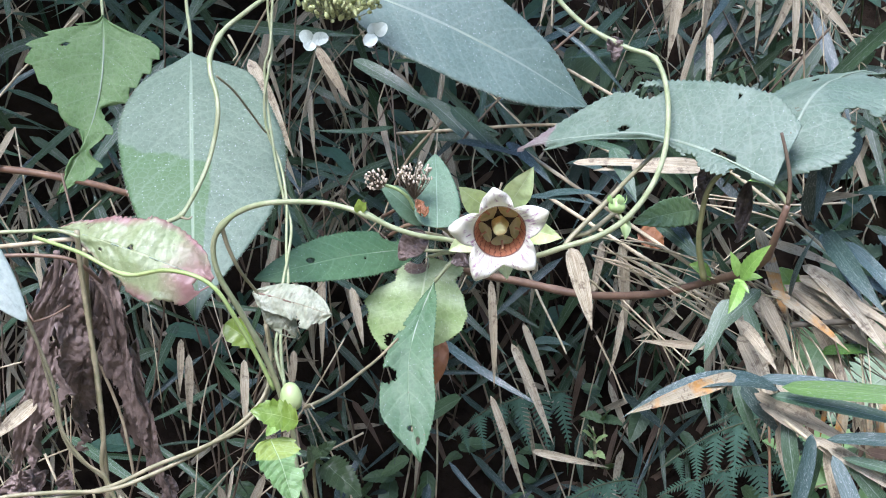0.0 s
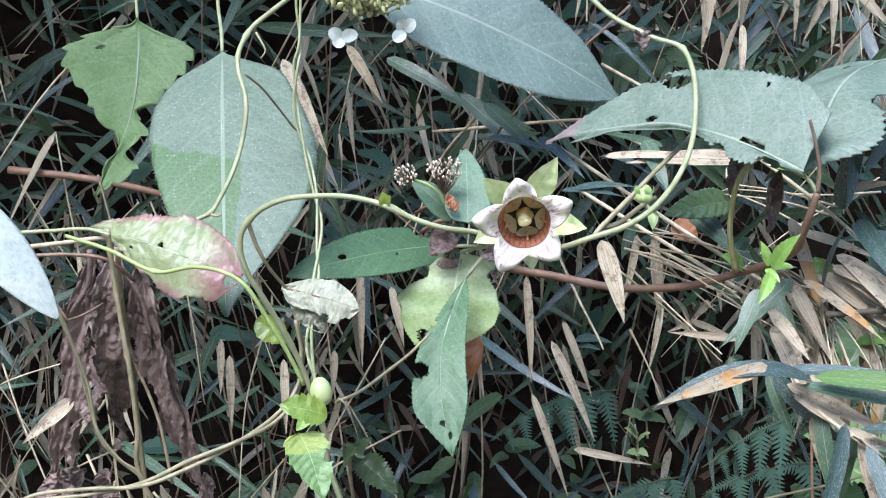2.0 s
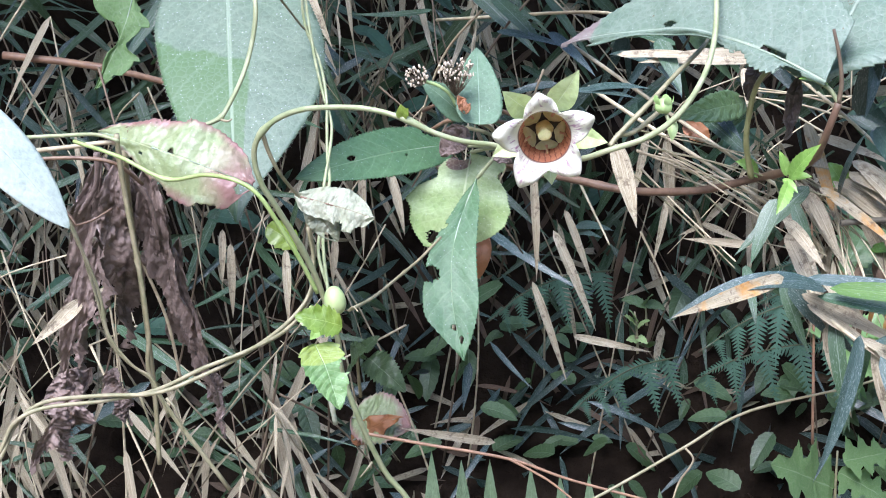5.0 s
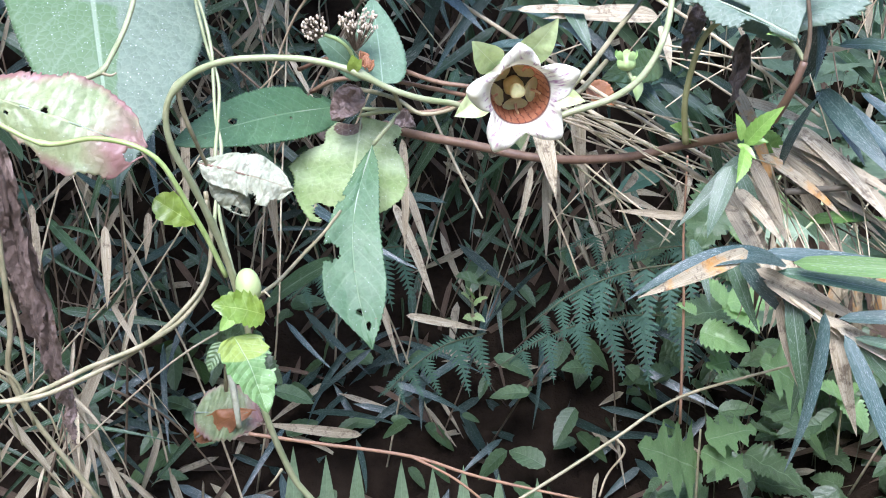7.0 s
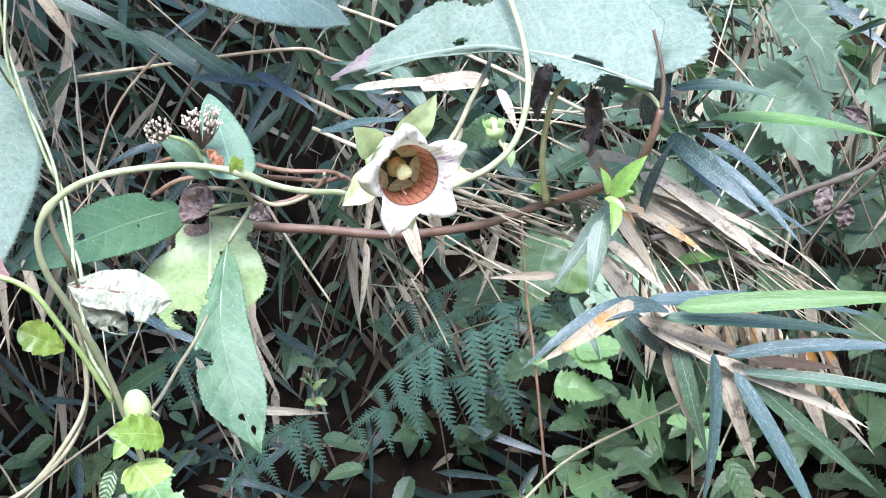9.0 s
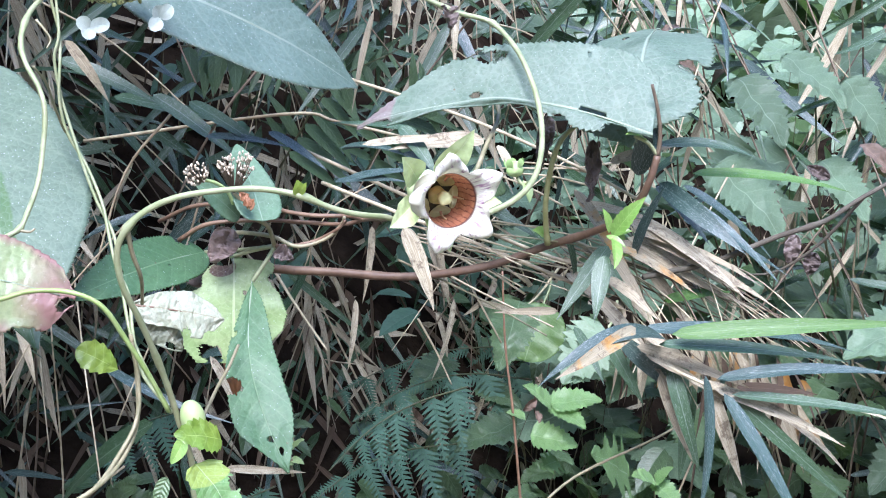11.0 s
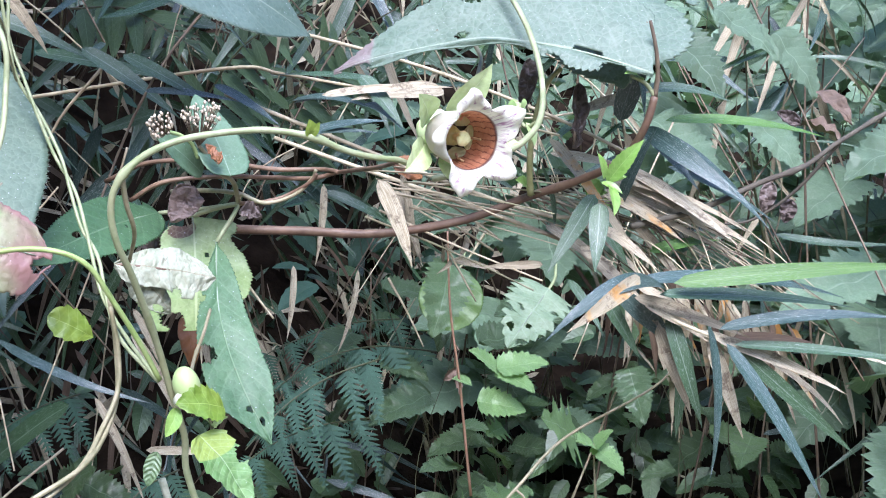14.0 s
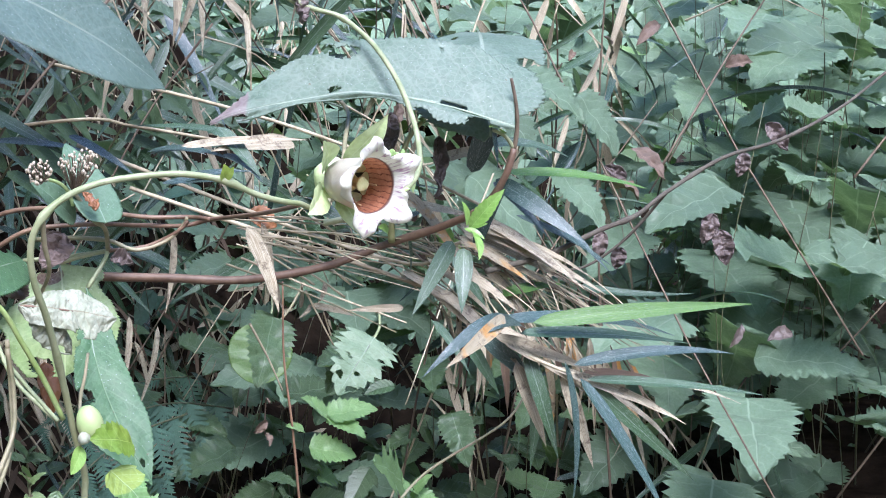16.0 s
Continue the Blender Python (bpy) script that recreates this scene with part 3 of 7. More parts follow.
def bellflower():
    root = thing("bellflower", FLOWER, "open cream bellflower with maroon throat on a vine", "flower")
    side = Vector((0, 0, 1)).cross(AXIS).normalized()
    up = AXIS.cross(side)
    bm = bmesh.new()
    uv = bm.loops.layers.uv.new("UVMap")
    seg, rings = 120, 30
    rows = []
    for i in range(rings + 1):
        u = i / rings
        row = []
        for j in range(seg + 1):
            a = 2 * math.pi * j / seg
            ph = (a / (2 * math.pi) * 5 + 0.139) % 1.0
            tip = abs(ph - 0.5) * 2  # 0 in the middle of a lobe, 1 in a notch
            if u < 0.6:
                s = u / 0.6
                if s < 0.35:
                    r, d = 0.0010 + 0.0056 * (s / 0.35) ** 0.6, -0.0180 + 0.0014 * s / 0.35
                else:
                    k = (s - 0.35) / 0.65
                    r, d = 0.0066 + 0.0022 * k**0.85, -0.0166 * (1 - k)
            else:
                s = (u - 0.6) / 0.4
                reach = 0.0086 * (1 - tip) ** 0.88 * (1 + 0.12 * math.sin(a * 2 + 0.7)) + 0.0006
                collar = min(1.0, s / 0.3)
                r = 0.0088 + 0.0006 * collar + s * reach * (1 - 0.10 * s)
                d = 0.0034 * collar + (0.0090 * s - 0.0058 * s**3) * (1 - tip) ** 0.7 * (1 - 0.15 * math.sin(a + 0.6)) * (1 - 0.45 * math.cos(a))
                d += 0.0011 * s * noise.noise(Vector((math.cos(a) * 4, math.sin(a) * 4, s * 2.0))) + 0.0006 * s * math.sin(a * 17 + 0.5) - 0.0010 * s * (1 - min(1.0, tip * 4)) + 0.0008 * s * math.cos(ph * 4 * math.pi)
            row.append(FLOWER + (side * math.cos(a) + up * math.sin(a)) * r + AXIS * (d + 0.004))
        rows.append(row)
    vs = [[bm.verts.new(p) for p in row[:-1]] for row in rows]
    for i in range(rings):
        for j in range(seg):
            k = (j + 1) % seg
            f = bm.faces.new((vs[i][j], vs[i][k], vs[i + 1][k], vs[i + 1][j]))
            for loop, (a, b) in zip(f.loops, ((i, j), (i, j + 1), (i + 1, j + 1), (i + 1, j))):
                loop[uv].uv = (a / rings, b / seg)
    bm.normal_update()
    bm.faces.ensure_lookup_table()
    wall = bm.faces[15 * seg + 5]
    if wall.normal.dot(wall.calc_center_median() - FLOWER - AXIS * (wall.calc_center_median() - FLOWER).dot(AXIS)) > 0:
        bmesh.ops.reverse_faces(bm, faces=bm.faces)
    corolla = part("corolla", bm, M_PETAL, root, "cream five-lobed corolla flecked with purple")
    m = corolla.modifiers.new("thickness", "SOLIDIFY")
    m.thickness, m.offset, m.material_offset = 0.00035, -1, 1
    corolla.data.materials.append(M_CREAM)
    # a dark nectary floor, five pale pads over it, a green dome and the stigma
    floor = bmesh.new()
    rim = [floor.verts.new(FLOWER + AXIS * -0.0088 + (side * math.cos(2 * math.pi * j / 30) + up * math.sin(2 * math.pi * j / 30)) * 0.0067) for j in range(30)]
    hub = floor.verts.new(FLOWER + AXIS * -0.0096)
    for j in range(30):
        floor.faces.new((rim[j], rim[(j + 1) % 30], hub))
    part("nectary", floor, M_DARKDISC, root, "dark green star-shaped nectary")
    for k in range(5):
        a = 2 * math.pi * (k / 5) + radians(62)
        way = side * math.cos(a) + up * math.sin(a)
        b = FLOWER + AXIS * -0.0072 + way * 0.0070
        t = FLOWER + AXIS * -0.0080 + way * 0.0034
        part("stamen", leaf(b, t, 0.0078, AXIS, "heart", 0.10, -0.15, nu=16, nv=6, wave=0.05, seed=k, plus=(0.75, 0.95, 1.0, 0.85, 0.55, 0.1), minus=(0.75, 0.95, 1.0, 0.85, 0.55, 0.1)), M_PAD, root, "flat yellow-green stamen")
        part("vein_ridge", tube([FLOWER + AXIS * -0.0072 + way * 0.0054, FLOWER + AXIS * -0.0066 + way * 0.0066, FLOWER + AXIS * -0.0058 + way * 0.0070, FLOWER + AXIS * -0.0030 + way * 0.0074], 0.00045, 0.00035, 4, 6), M_PEACH, root, "peach-coloured filament ridge")
    part("dome", egg(FLOWER + AXIS * -0.0078, AXIS, 0.0056, 0.0062, 20, 8, 5, 0.06), M_DISC, root)
    part("style", tube([FLOWER + AXIS * -0.010, FLOWER + AXIS * -0.006, FLOWER + AXIS * -0.0022], 0.0013, 0.0014, 4, 12), M_DISC, root)
    part("stigma", egg(FLOWER + AXIS * -0.0006, AXIS, 0.0022, 0.0048, 18, 8, 3, 0.07), M_STIGMA, root, "pale yellow round stigma")
    back = FLOWER + AXIS * -0.0155
    for k, (turn, size, lean) in enumerate(((62, 0.0245, -0.002), (134, 0.0205, -0.001), (206, 0.0200, -0.005), (278, 0.0190, -0.004), (350, 0.0220, -0.004))):
        a = radians(turn)
        way = side * math.cos(a) + up * math.sin(a)
        part("sepal", leaf(back + way * 0.006, FLOWER + way * size + AXIS * lean, 0.0098, AXIS, "lance", 0.06, 0.25, wave=0.04, nu=18, nv=5, seed=k), M_SEPAL, root, "pale green pointed sepal")
    part("calyx", egg(FLOWER + AXIS * -0.0172, AXIS, 0.010, 0.0140, 20, 8, 5, 0.05), M_SEPAL, root)
    return root


bellflower()


# ---- vines ----
def vine(label, points, r0, r1, material, knots=(), group="climbing stems", per=6):
    root = thing("vine", points[0], label, "vine", group)
    part("stem", tube(points, r0, r1, per, 10, 0.10, knots=knots), material, root)
    return root


flower_vine = vine("slender green vine carrying the open bellflower", [
    (0.0005, 0.0190, 0.7515), (-0.0104, 0.0120, 0.7435), (-0.0185, 0.0080, 0.7452), (-0.0283, 0.0040, 0.7471), (-0.0382, 0.0030, 0.7504), (-0.0480, 0.0030, 0.7551), (-0.0600, 0.0060, 0.7580), (-0.0723, 0.0100, 0.7583),
    (-0.0849, 0.0140, 0.7569), (-0.0946, 0.0180, 0.7528), (-0.1011, 0.0200, 0.7464), (-0.1032, 0.0220, 0.7389), (-0.1016, 0.0250, 0.7291), (-0.0969, 0.0300, 0.7188), (-0.0909, 0.0380, 0.7045),
    (-0.0860, 0.0450, 0.6910), (-0.0820, 0.0500, 0.6765), (-0.0781, 0.0530, 0.6611), (-0.0774, 0.0560, 0.6476), (-0.0708, 0.0600, 0.6247), (-0.0627, 0.0650, 0.6033), (-0.0490, 0.0700, 0.5738), (-0.060, 0.09, 0.50), (-0.05, 0.12, 0.30)],
    0.00090, 0.0012, M_VINE, ((0.21, 0.5), (0.42, 0.45), (0.62, 0.3)))
part("bract", leaf((-0.0480, 0.0030, 0.7549), (-0.0490, 0.0010, 0.7603), 0.0045, (0, -1, 0.2), "lance", 0.1, 0.2, nu=8, nv=3), M_LIME, flower_vine)
part("bract", leaf((-0.0488, 0.0030, 0.7553), (-0.0462, 0.0000, 0.7592), 0.003, (0, -1, 0.2), "lance", 0.1, 0.2, nu=8, nv=3), M_LIME, flower_vine)
part("spur", tube([(-0.0996, 0.0200, 0.7480), (-0.0979, 0.0240, 0.7397), (-0.0946, 0.0300, 0.7304), (-0.0912, 0.0500, 0.7191)], 0.0009, 0.0006), M_VINE_OLD, flower_vine)

vine("long green vine looping behind the flower", [
    (0.0054, 0.0300, 0.7353), (0.0144, 0.0240, 0.7372), (0.0245, 0.0220, 0.7408), (0.0369, 0.0240, 0.7445), (0.0478, 0.0300, 0.7506), (0.0575, 0.0420, 0.7599), (0.0639, 0.0540, 0.7706),
    (0.0673, 0.0660, 0.7829), (0.0686, 0.0800, 0.7956), (0.0676, 0.0930, 0.8048), (0.0642, 0.0990, 0.8093), (0.0554, 0.1030, 0.8123), (0.0464, 0.1060, 0.8166), (0.0350, 0.1100, 0.8243), (0.0243, 0.1120, 0.8369), (0.0234, 0.1120, 0.8485), (0.0266, 0.1150, 0.8696)],
    0.0011, 0.0010, M_VINE, ((0.60, 0.5), (0.73, 0.4)))
vine("green vine climbing in an arc before a leaf", [
    (-0.1334, 0.0800, 0.7418), (-0.1258, 0.0800, 0.7451), (-0.1222, 0.0820, 0.7501), (-0.1172, 0.0850, 0.7601), (-0.1139, 0.0900, 0.7712), (-0.1117, 0.0920, 0.7837), (-0.1124, 0.0950, 0.7927), (-0.1156, 0.1000, 0.8018),
    (-0.1160, 0.1050, 0.8098), (-0.1118, 0.1120, 0.8191), (-0.1045, 0.1200, 0.8262), (-0.0961, 0.1300, 0.8334), (-0.0860, 0.1400, 0.8390), (-0.0744, 0.1500, 0.8454), (-0.0597, 0.1600, 0.8607)],
    0.0009, 0.0011, M_VINE, ((0.08, 0.5), (0.55, 0.3), (0.62, 0.5)))
vine("thin tendril linking two vines", [(-0.1131, 0.1000, 0.8006), (-0.1079, 0.1100, 0.7946), (-0.1035, 0.1250, 0.7857), (-0.0983, 0.1400, 0.7755), (-0.0965, 0.1420, 0.7769)], 0.0005, 0.0005, M_VINE_OLD)
for k, shift in enumerate((0.0, 1.0)):
    pts = [(-0.0929, 0.1500, 0.8607), (-0.0967, 0.1500, 0.8331), (-0.0961, 0.1470, 0.8134), (-0.0980, 0.1450, 0.8035), (-0.0985, 0.1430, 0.7887), (-0.0966, 0.1400, 0.7752), (-0.0925, 0.1360, 0.7619), (-0.0891, 0.1300, 0.7476), (-0.0869, 0.1240, 0.7359), (-0.0868, 0.1150, 0.7237), (-0.0865, 0.1050, 0.7143), (-0.0875, 0.0950, 0.7016), (-0.0870, 0.0800, 0.6903), (-0.0822, 0.0620, 0.6781)]
    pts = [Vector(p) + Vector((0.0011 * math.sin(i * 1.7 + 3.1 * shift), 0.0013 * math.cos(i * 1.7 + 3.1 * shift), 0)) for i, p in enumerate(pts)]
    vine("pair of thin twining green stems", pts, 0.0006, 0.0007, M_VINE)
vine("green stem running out from a withered leaf", [
    (-0.1819, 0.0700, 0.7378), (-0.1621, 0.0620, 0.7328), (-0.1431, 0.0550, 0.7252), (-0.1268, 0.0500, 0.7276), (-0.1142, 0.0460, 0.7260), (-0.1054, 0.0440, 0.7205), (-0.0984, 0.0460, 0.7084), (-0.0913, 0.0480, 0.6948), (-0.0852, 0.0500, 0.6810)],
    0.0008, 0.0009, M_VINE_GREEN, ((0.25, 0.4),))
for k in range(2):
    pts = [(-0.2289, 0.0450, 0.5982), (-0.2144, 0.0470, 0.6144), (-0.2077, 0.0500, 0.6274), (-0.1961, 0.0520, 0.6349), (-0.1717, 0.0500, 0.6385), (-0.1495, 0.0460, 0.6425), (-0.1307, 0.0460, 0.6505), (-0.1130, 0.0500, 0.6579), (-0.1000, 0.0680, 0.6629), (-0.0917, 0.0760, 0.6731), (-0.0898, 0.0780, 0.6884), (-0.0915, 0.0750, 0.7033)]
    pts = [Vector(p) + Vector((0, 0.0012 * math.cos(i * 1.3 + 3.1 * k), 0.0014 * math.sin(i * 1.3 + 3.1 * k))) for i, p in enumerate(pts)]
    vine("twisted old vine stem hanging low", pts, 0.0009, 0.0008, M_VINE_OLD)
vine("short side twig behind the bud", [(-0.0743, 0.0600, 0.6713), (-0.0660, 0.0800, 0.6715), (-0.0561, 0.1002, 0.6756), (-0.0480, 0.1130, 0.6800), (-0.0400, 0.1260, 0.6860)], 0.0007, 0.0006, M_VINE_OLD, ((0.1, 0.8), (0.55, 0.5)))
for pts, r, mat in (
    ([(-0.2036, 0.0750, 0.7387), (-0.1868, 0.0720, 0.7398), (-0.1723, 0.0680, 0.7407), (-0.1629, 0.0660, 0.7383)], 0.0008, M_VINE),
    ([(-0.2086, 0.0900, 0.7305), (-0.1894, 0.0880, 0.7327), (-0.1727, 0.0860, 0.7348), (-0.1597, 0.0800, 0.7347)], 0.0010, M_STRAW),
    ([(-0.2120, 0.1000, 0.7256), (-0.1907, 0.1000, 0.7263), (-0.1743, 0.1000, 0.7240), (-0.1652, 0.1100, 0.7133)], 0.0009, M_TWIG),
    ([(-0.1946, 0.0800, 0.7157), (-0.1862, 0.0800, 0.6972), (-0.1815, 0.0850, 0.6725), (-0.1766, 0.0900, 0.6472), (-0.1606, 0.1000, 0.6272)], 0.0007, M_VINE_OLD),
    ([(-0.2020, 0.0900, 0.7216), (-0.1940, 0.0850, 0.7114), (-0.1860, 0.0800, 0.7018)], 0.0006, M_TWIG),
    ([(-0.1860, 0.0800, 0.7018), (-0.1790, 0.0800, 0.7042), (-0.1722, 0.0850, 0.7079)], 0.0005, M_TWIG),
    ([(-0.1694, 0.1000, 0.7292), (-0.1740, 0.1200, 0.7018), (-0.1762, 0.1400, 0.6674), (-0.1775, 0.1600, 0.6089), (-0.1769, 0.1600, 0.5680)], 0.0013, M_VINE_OLD),
    ([(-0.1772, 0.1200, 0.7166), (-0.1757, 0.1300, 0.6849), (-0.1653, 0.1400, 0.6466), (-0.1620, 0.1500, 0.6120)], 0.0008, M_STRAW)):
    vine("thin stem tangled at the hedge's edge", pts, r, r * 0.9, mat)


# ---- the shrub's brown branch and what grows on it ----
shrub = thing("shrub_branch", (-0.0030, 0.1750, 0.7059), "reddish-brown shrub branch with opposite leaf buds", "branch")
part("stem", tube([(-0.0139, 0.2000, 0.7075), (-0.0058, 0.1800, 0.7070), (0.0185, 0.1650, 0.7045), (0.0436, 0.1500, 0.7017), (0.0717, 0.1300, 0.7053), (0.0921, 0.1120, 0.7137), (0.1012, 0.0850, 0.7217), (0.1058, 0.0640, 0.7299), (0.1078, 0.0520, 0.7422), (0.1107, 0.0490, 0.7533)],
    0.0020, 0.0014, 6, 10, 0.12, knots=((0.28, 0.15), (0.62, 0.3), (0.8, 0.3))), M_TWIG, shrub)
part("side_shoot", tube([(0.0896, 0.1050, 0.7155), (0.0859, 0.0980, 0.7304), (0.0857, 0.0940, 0.7421), (0.0876, 0.0900, 0.7547), (0.0922, 0.0900, 0.7612), (0.0985, 0.0920, 0.7646)], 0.0013, 0.0010, 6, 8, 0.1, knots=((0.02, 0.6), (0.45, 0.3))), M_OLIVE, shrub, "olive-green upright side shoot")
part("spike", tube([(0.1107, 0.0490, 0.7533), (0.1110, 0.0470, 0.7613), (0.1092, 0.0450, 0.7710), (0.1065, 0.0440, 0.7809)], 0.0010, 0.0006, 6, 8, 0.1), M_DARKSTALK, shrub, "dark withered leaf stalk")
part("leaf_stalk", tube([(0.1107, 0.0490, 0.7533), (0.1073, 0.0500, 0.7584), (0.1025, 0.0520, 0.7614)], 0.0009, 0.0007, 5, 8), M_VINE, shrub)
for b, t, w, f in (
    ((0.0967, 0.0620, 0.7221), (0.1049, 0.0490, 0.7379), 0.0070, (-0.5, -0.8, 0.4)), ((0.0959, 0.0600, 0.7218), (0.0891, 0.0480, 0.7114), 0.0056, (0.1, -1, 0.2)),
    ((0.0953, 0.0620, 0.7237), (0.0916, 0.0600, 0.7340), 0.0042, (0.3, -1, 0)), ((0.0984, 0.0640, 0.7223), (0.1046, 0.0600, 0.7236), 0.0040, (0, -0.7, 0.7)),
    ((0.0940, 0.0620, 0.7226), (0.0985, 0.0550, 0.7182), 0.0034, (0, -0.8, 0.5)), ((0.0935, 0.1100, 0.7153), (0.0829, 0.1050, 0.7222), 0.0085, (0, -0.7, 0.7)),
    ((0.1074, 0.0520, 0.7594), (0.0946, 0.0450, 0.7628), 0.0050, (0, -0.6, 0.8))):
    part("young_leaf", leaf(b, t, w, f, "lance", 0.08, 0.3, teeth=9, tooth=0.08, nu=36, nv=5, wave=0.02), M_YOUNG, shrub, "fresh light green leaf")

part("old_stalk", tube([(-0.0467, 0.1900, 0.7231), (-0.0358, 0.1800, 0.7299), (-0.0159, 0.1700, 0.7306), (0.0005, 0.1550, 0.7292), (0.0117, 0.1400, 0.7286), (0.0163, 0.1250, 0.7313), (0.0015, 0.0600, 0.7382), (-0.0165, 0.0105, 0.7445)], 0.0010, 0.0008, 6, 8, 0.15), M_TWIG, shrub)
part("fork", tube([(-0.0504, 0.2100, 0.7301), (-0.0373, 0.1900, 0.7375), (-0.0181, 0.1700, 0.7369), (-0.0001, 0.1500, 0.7329), (0.0149, 0.1400, 0.7318), (0.0163, 0.1250, 0.7313)], 0.0010, 0.0009, 6, 8, 0.15), M_TWIG, shrub)
part("fork", tube([(-0.0294, 0.1900, 0.7247), (-0.0208, 0.1700, 0.7255), (-0.0137, 0.1550, 0.7244), (-0.0061, 0.1480, 0.7203), (0.0049, 0.1440, 0.7225), (0.0113, 0.1400, 0.7283), (0.0120, 0.1370, 0.7320)], 0.0010, 0.0007, 6, 8, 0.15), M_VINE_OLD, shrub)

# ---- large leaves ----
NODE = (-0.0127, 0.1588, 0.7201)
part("fork", tube([NODE, (-0.0047, 0.1500, 0.7206), (0.0032, 0.1470, 0.7224), (0.0099, 0.1400, 0.7269), (0.0123, 0.1370, 0.7306)], 0.0008, 0.0007, 6, 8, 0.15, knots=((0.0, 0.6), (0.3, 0.4))), M_TWIG, shrub)
big_leaf("hairy_leaf", (-0.1400, 0.1950, 0.8102), (-0.1224, 0.0900, 0.7008), 0.0765, (0.04, -1, 0.45), M_HAIRY, "broad grey-green hairy leaf hanging upright, darker green on one lower side", ((-0.1530, 0.2600, 0.8640), (-0.1480, 0.2300, 0.8360), (-0.1420, 0.2050, 0.8200)),
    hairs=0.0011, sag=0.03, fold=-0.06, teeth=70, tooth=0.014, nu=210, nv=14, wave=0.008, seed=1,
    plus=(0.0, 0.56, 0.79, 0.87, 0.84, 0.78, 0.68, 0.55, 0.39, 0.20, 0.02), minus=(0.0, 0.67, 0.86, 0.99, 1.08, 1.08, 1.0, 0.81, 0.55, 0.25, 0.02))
big_leaf("hairy_leaf", (-0.0718, 0.2050, 0.8428), (0.0502, 0.2180, 0.7835), 0.054, (-0.05, -0.80, 0.6), M_HAIRY_PLAIN, "large smooth grey-green hairy leaf with pointed tip",
    hairs=0.0010, sag=0.07, fold=0.10, teeth=64, tooth=0.014, nu=192, nv=12, wave=0.012, seed=2,
    plus=(0.0, 0.60, 0.90, 1.0, 1.03, 1.02, 0.96, 0.88, 0.68, 0.38, 0.03), minus=(0.0, 0.50, 0.80, 0.95, 1.0, 0.98, 0.90, 0.76, 0.58, 0.32, 0.03))
big_leaf("hairy_leaf", (-0.0770, 0.2400, 0.8754), (0.0282, 0.2500, 0.8429), 0.036, (0, -0.8, 0.6), M_HAIRY_PLAIN, "grey-green hairy leaf high in the shrub", nu=60, nv=8, teeth=30, tooth=0.03, seed=3)
big_leaf("eaten_leaf", (0.1035, 0.0400, 0.7622), (0.0114, 0.1121, 0.7696), 0.040, (-0.45, -0.64, 0.65), M_EATEN_TIP, "drooping grey-green leaf, eaten through with browned tip",
    sag=0.04, sway=0.10, fold=-0.05, teeth=46, tooth=0.035, nu=230, nv=26, wave=0.04, seed=4,
    plus=(1.45, 1.75, 1.75, 1.65, 1.55, 1.5, 1.4, 1.22, 0.88, 0.42, 0.05), minus=(0.05, 0.15, 0.42, 0.34, 0.15, 0.10, 0.12, 0.16, 0.18, 0.15, 0.05),
    gaps=((0.57, 0.76, 0.050, 0.13), (0.64, 0.90, 0.04, 0.08), (0.60, 0.10, 0.022, 0.05), (0.20, 0.03, 0.05, 0.06), (0.24, 0.85, 0.010, 0.03), (0.12, -0.8, 0.04, 0.4), (0.30, -0.9, 0.03, 0.3), (0.70, 0.99, 0.04, 0.06), (0.93, -0.7, 0.05, 0.5)))
big_leaf("eaten_leaf", (0.1065, 0.0580, 0.7590), (0.1730, 0.1420, 0.8000), 0.060, (-0.40, -0.50, 0.75), M_EATEN, "upright grey-green leaf with ragged eaten edge",
    sag=0.16, fold=-0.22, teeth=40, tooth=0.035, nu=200, nv=24, wave=0.05, seed=5,
    plus=(0.05, 0.55, 0.80, 0.70, 0.85, 0.90, 0.85, 0.70, 0.60, 0.40, 0.05), minus=(0.10, 0.75, 1.0, 1.05, 1.0, 0.95, 0.85, 0.75, 0.55, 0.35, 0.05),
    gaps=((0.62, -0.45, 0.018, 0.06), (0.36, 0.80, 0.05, 0.20), (0.80, 0.55, 0.09, 0.4), (0.35, 1.0, 0.05, 0.2), (0.72, -1.0, 0.05, 0.15), (0.97, -0.2, 0.04, 0.5)))
big_leaf("lobed_leaf", (-0.2059, 0.3000, 0.8294), (-0.2257, 0.2700, 0.7347), 0.0625, (0.1, -1, 0.15), M_LOBED, "pale green leaf eaten to a ragged lobed outline", ((-0.2120, 0.3300, 0.8650), (-0.2086, 0.3100, 0.8420)),
    sag=0.03, fold=0.08, teeth=11, tooth=0.06, nu=220, nv=26, wave=0.03, seed=6, sway=-0.09,
    plus=(0.0, 0.16, 0.54, 0.84, 1.05, 1.24, 1.27, 1.27, 1.12, 0.96, 0.75, 0.67, 0.5, 0.18, 0.03, 0.0, 0.08, 0.09, 0.04, 0.03, 0.02), minus=(0.0, 0.37, 0.96, 0.97, 0.89, 0.82, 0.7, 0.59, 0.51, 0.46, 0.09, 0.2, 0.36, 0.32, 0.19, 0.16, 0.41, 0.4, 0.26, 0.13, 0.0),
    gaps=((0.21, 0.62, 0.014, 0.05),))
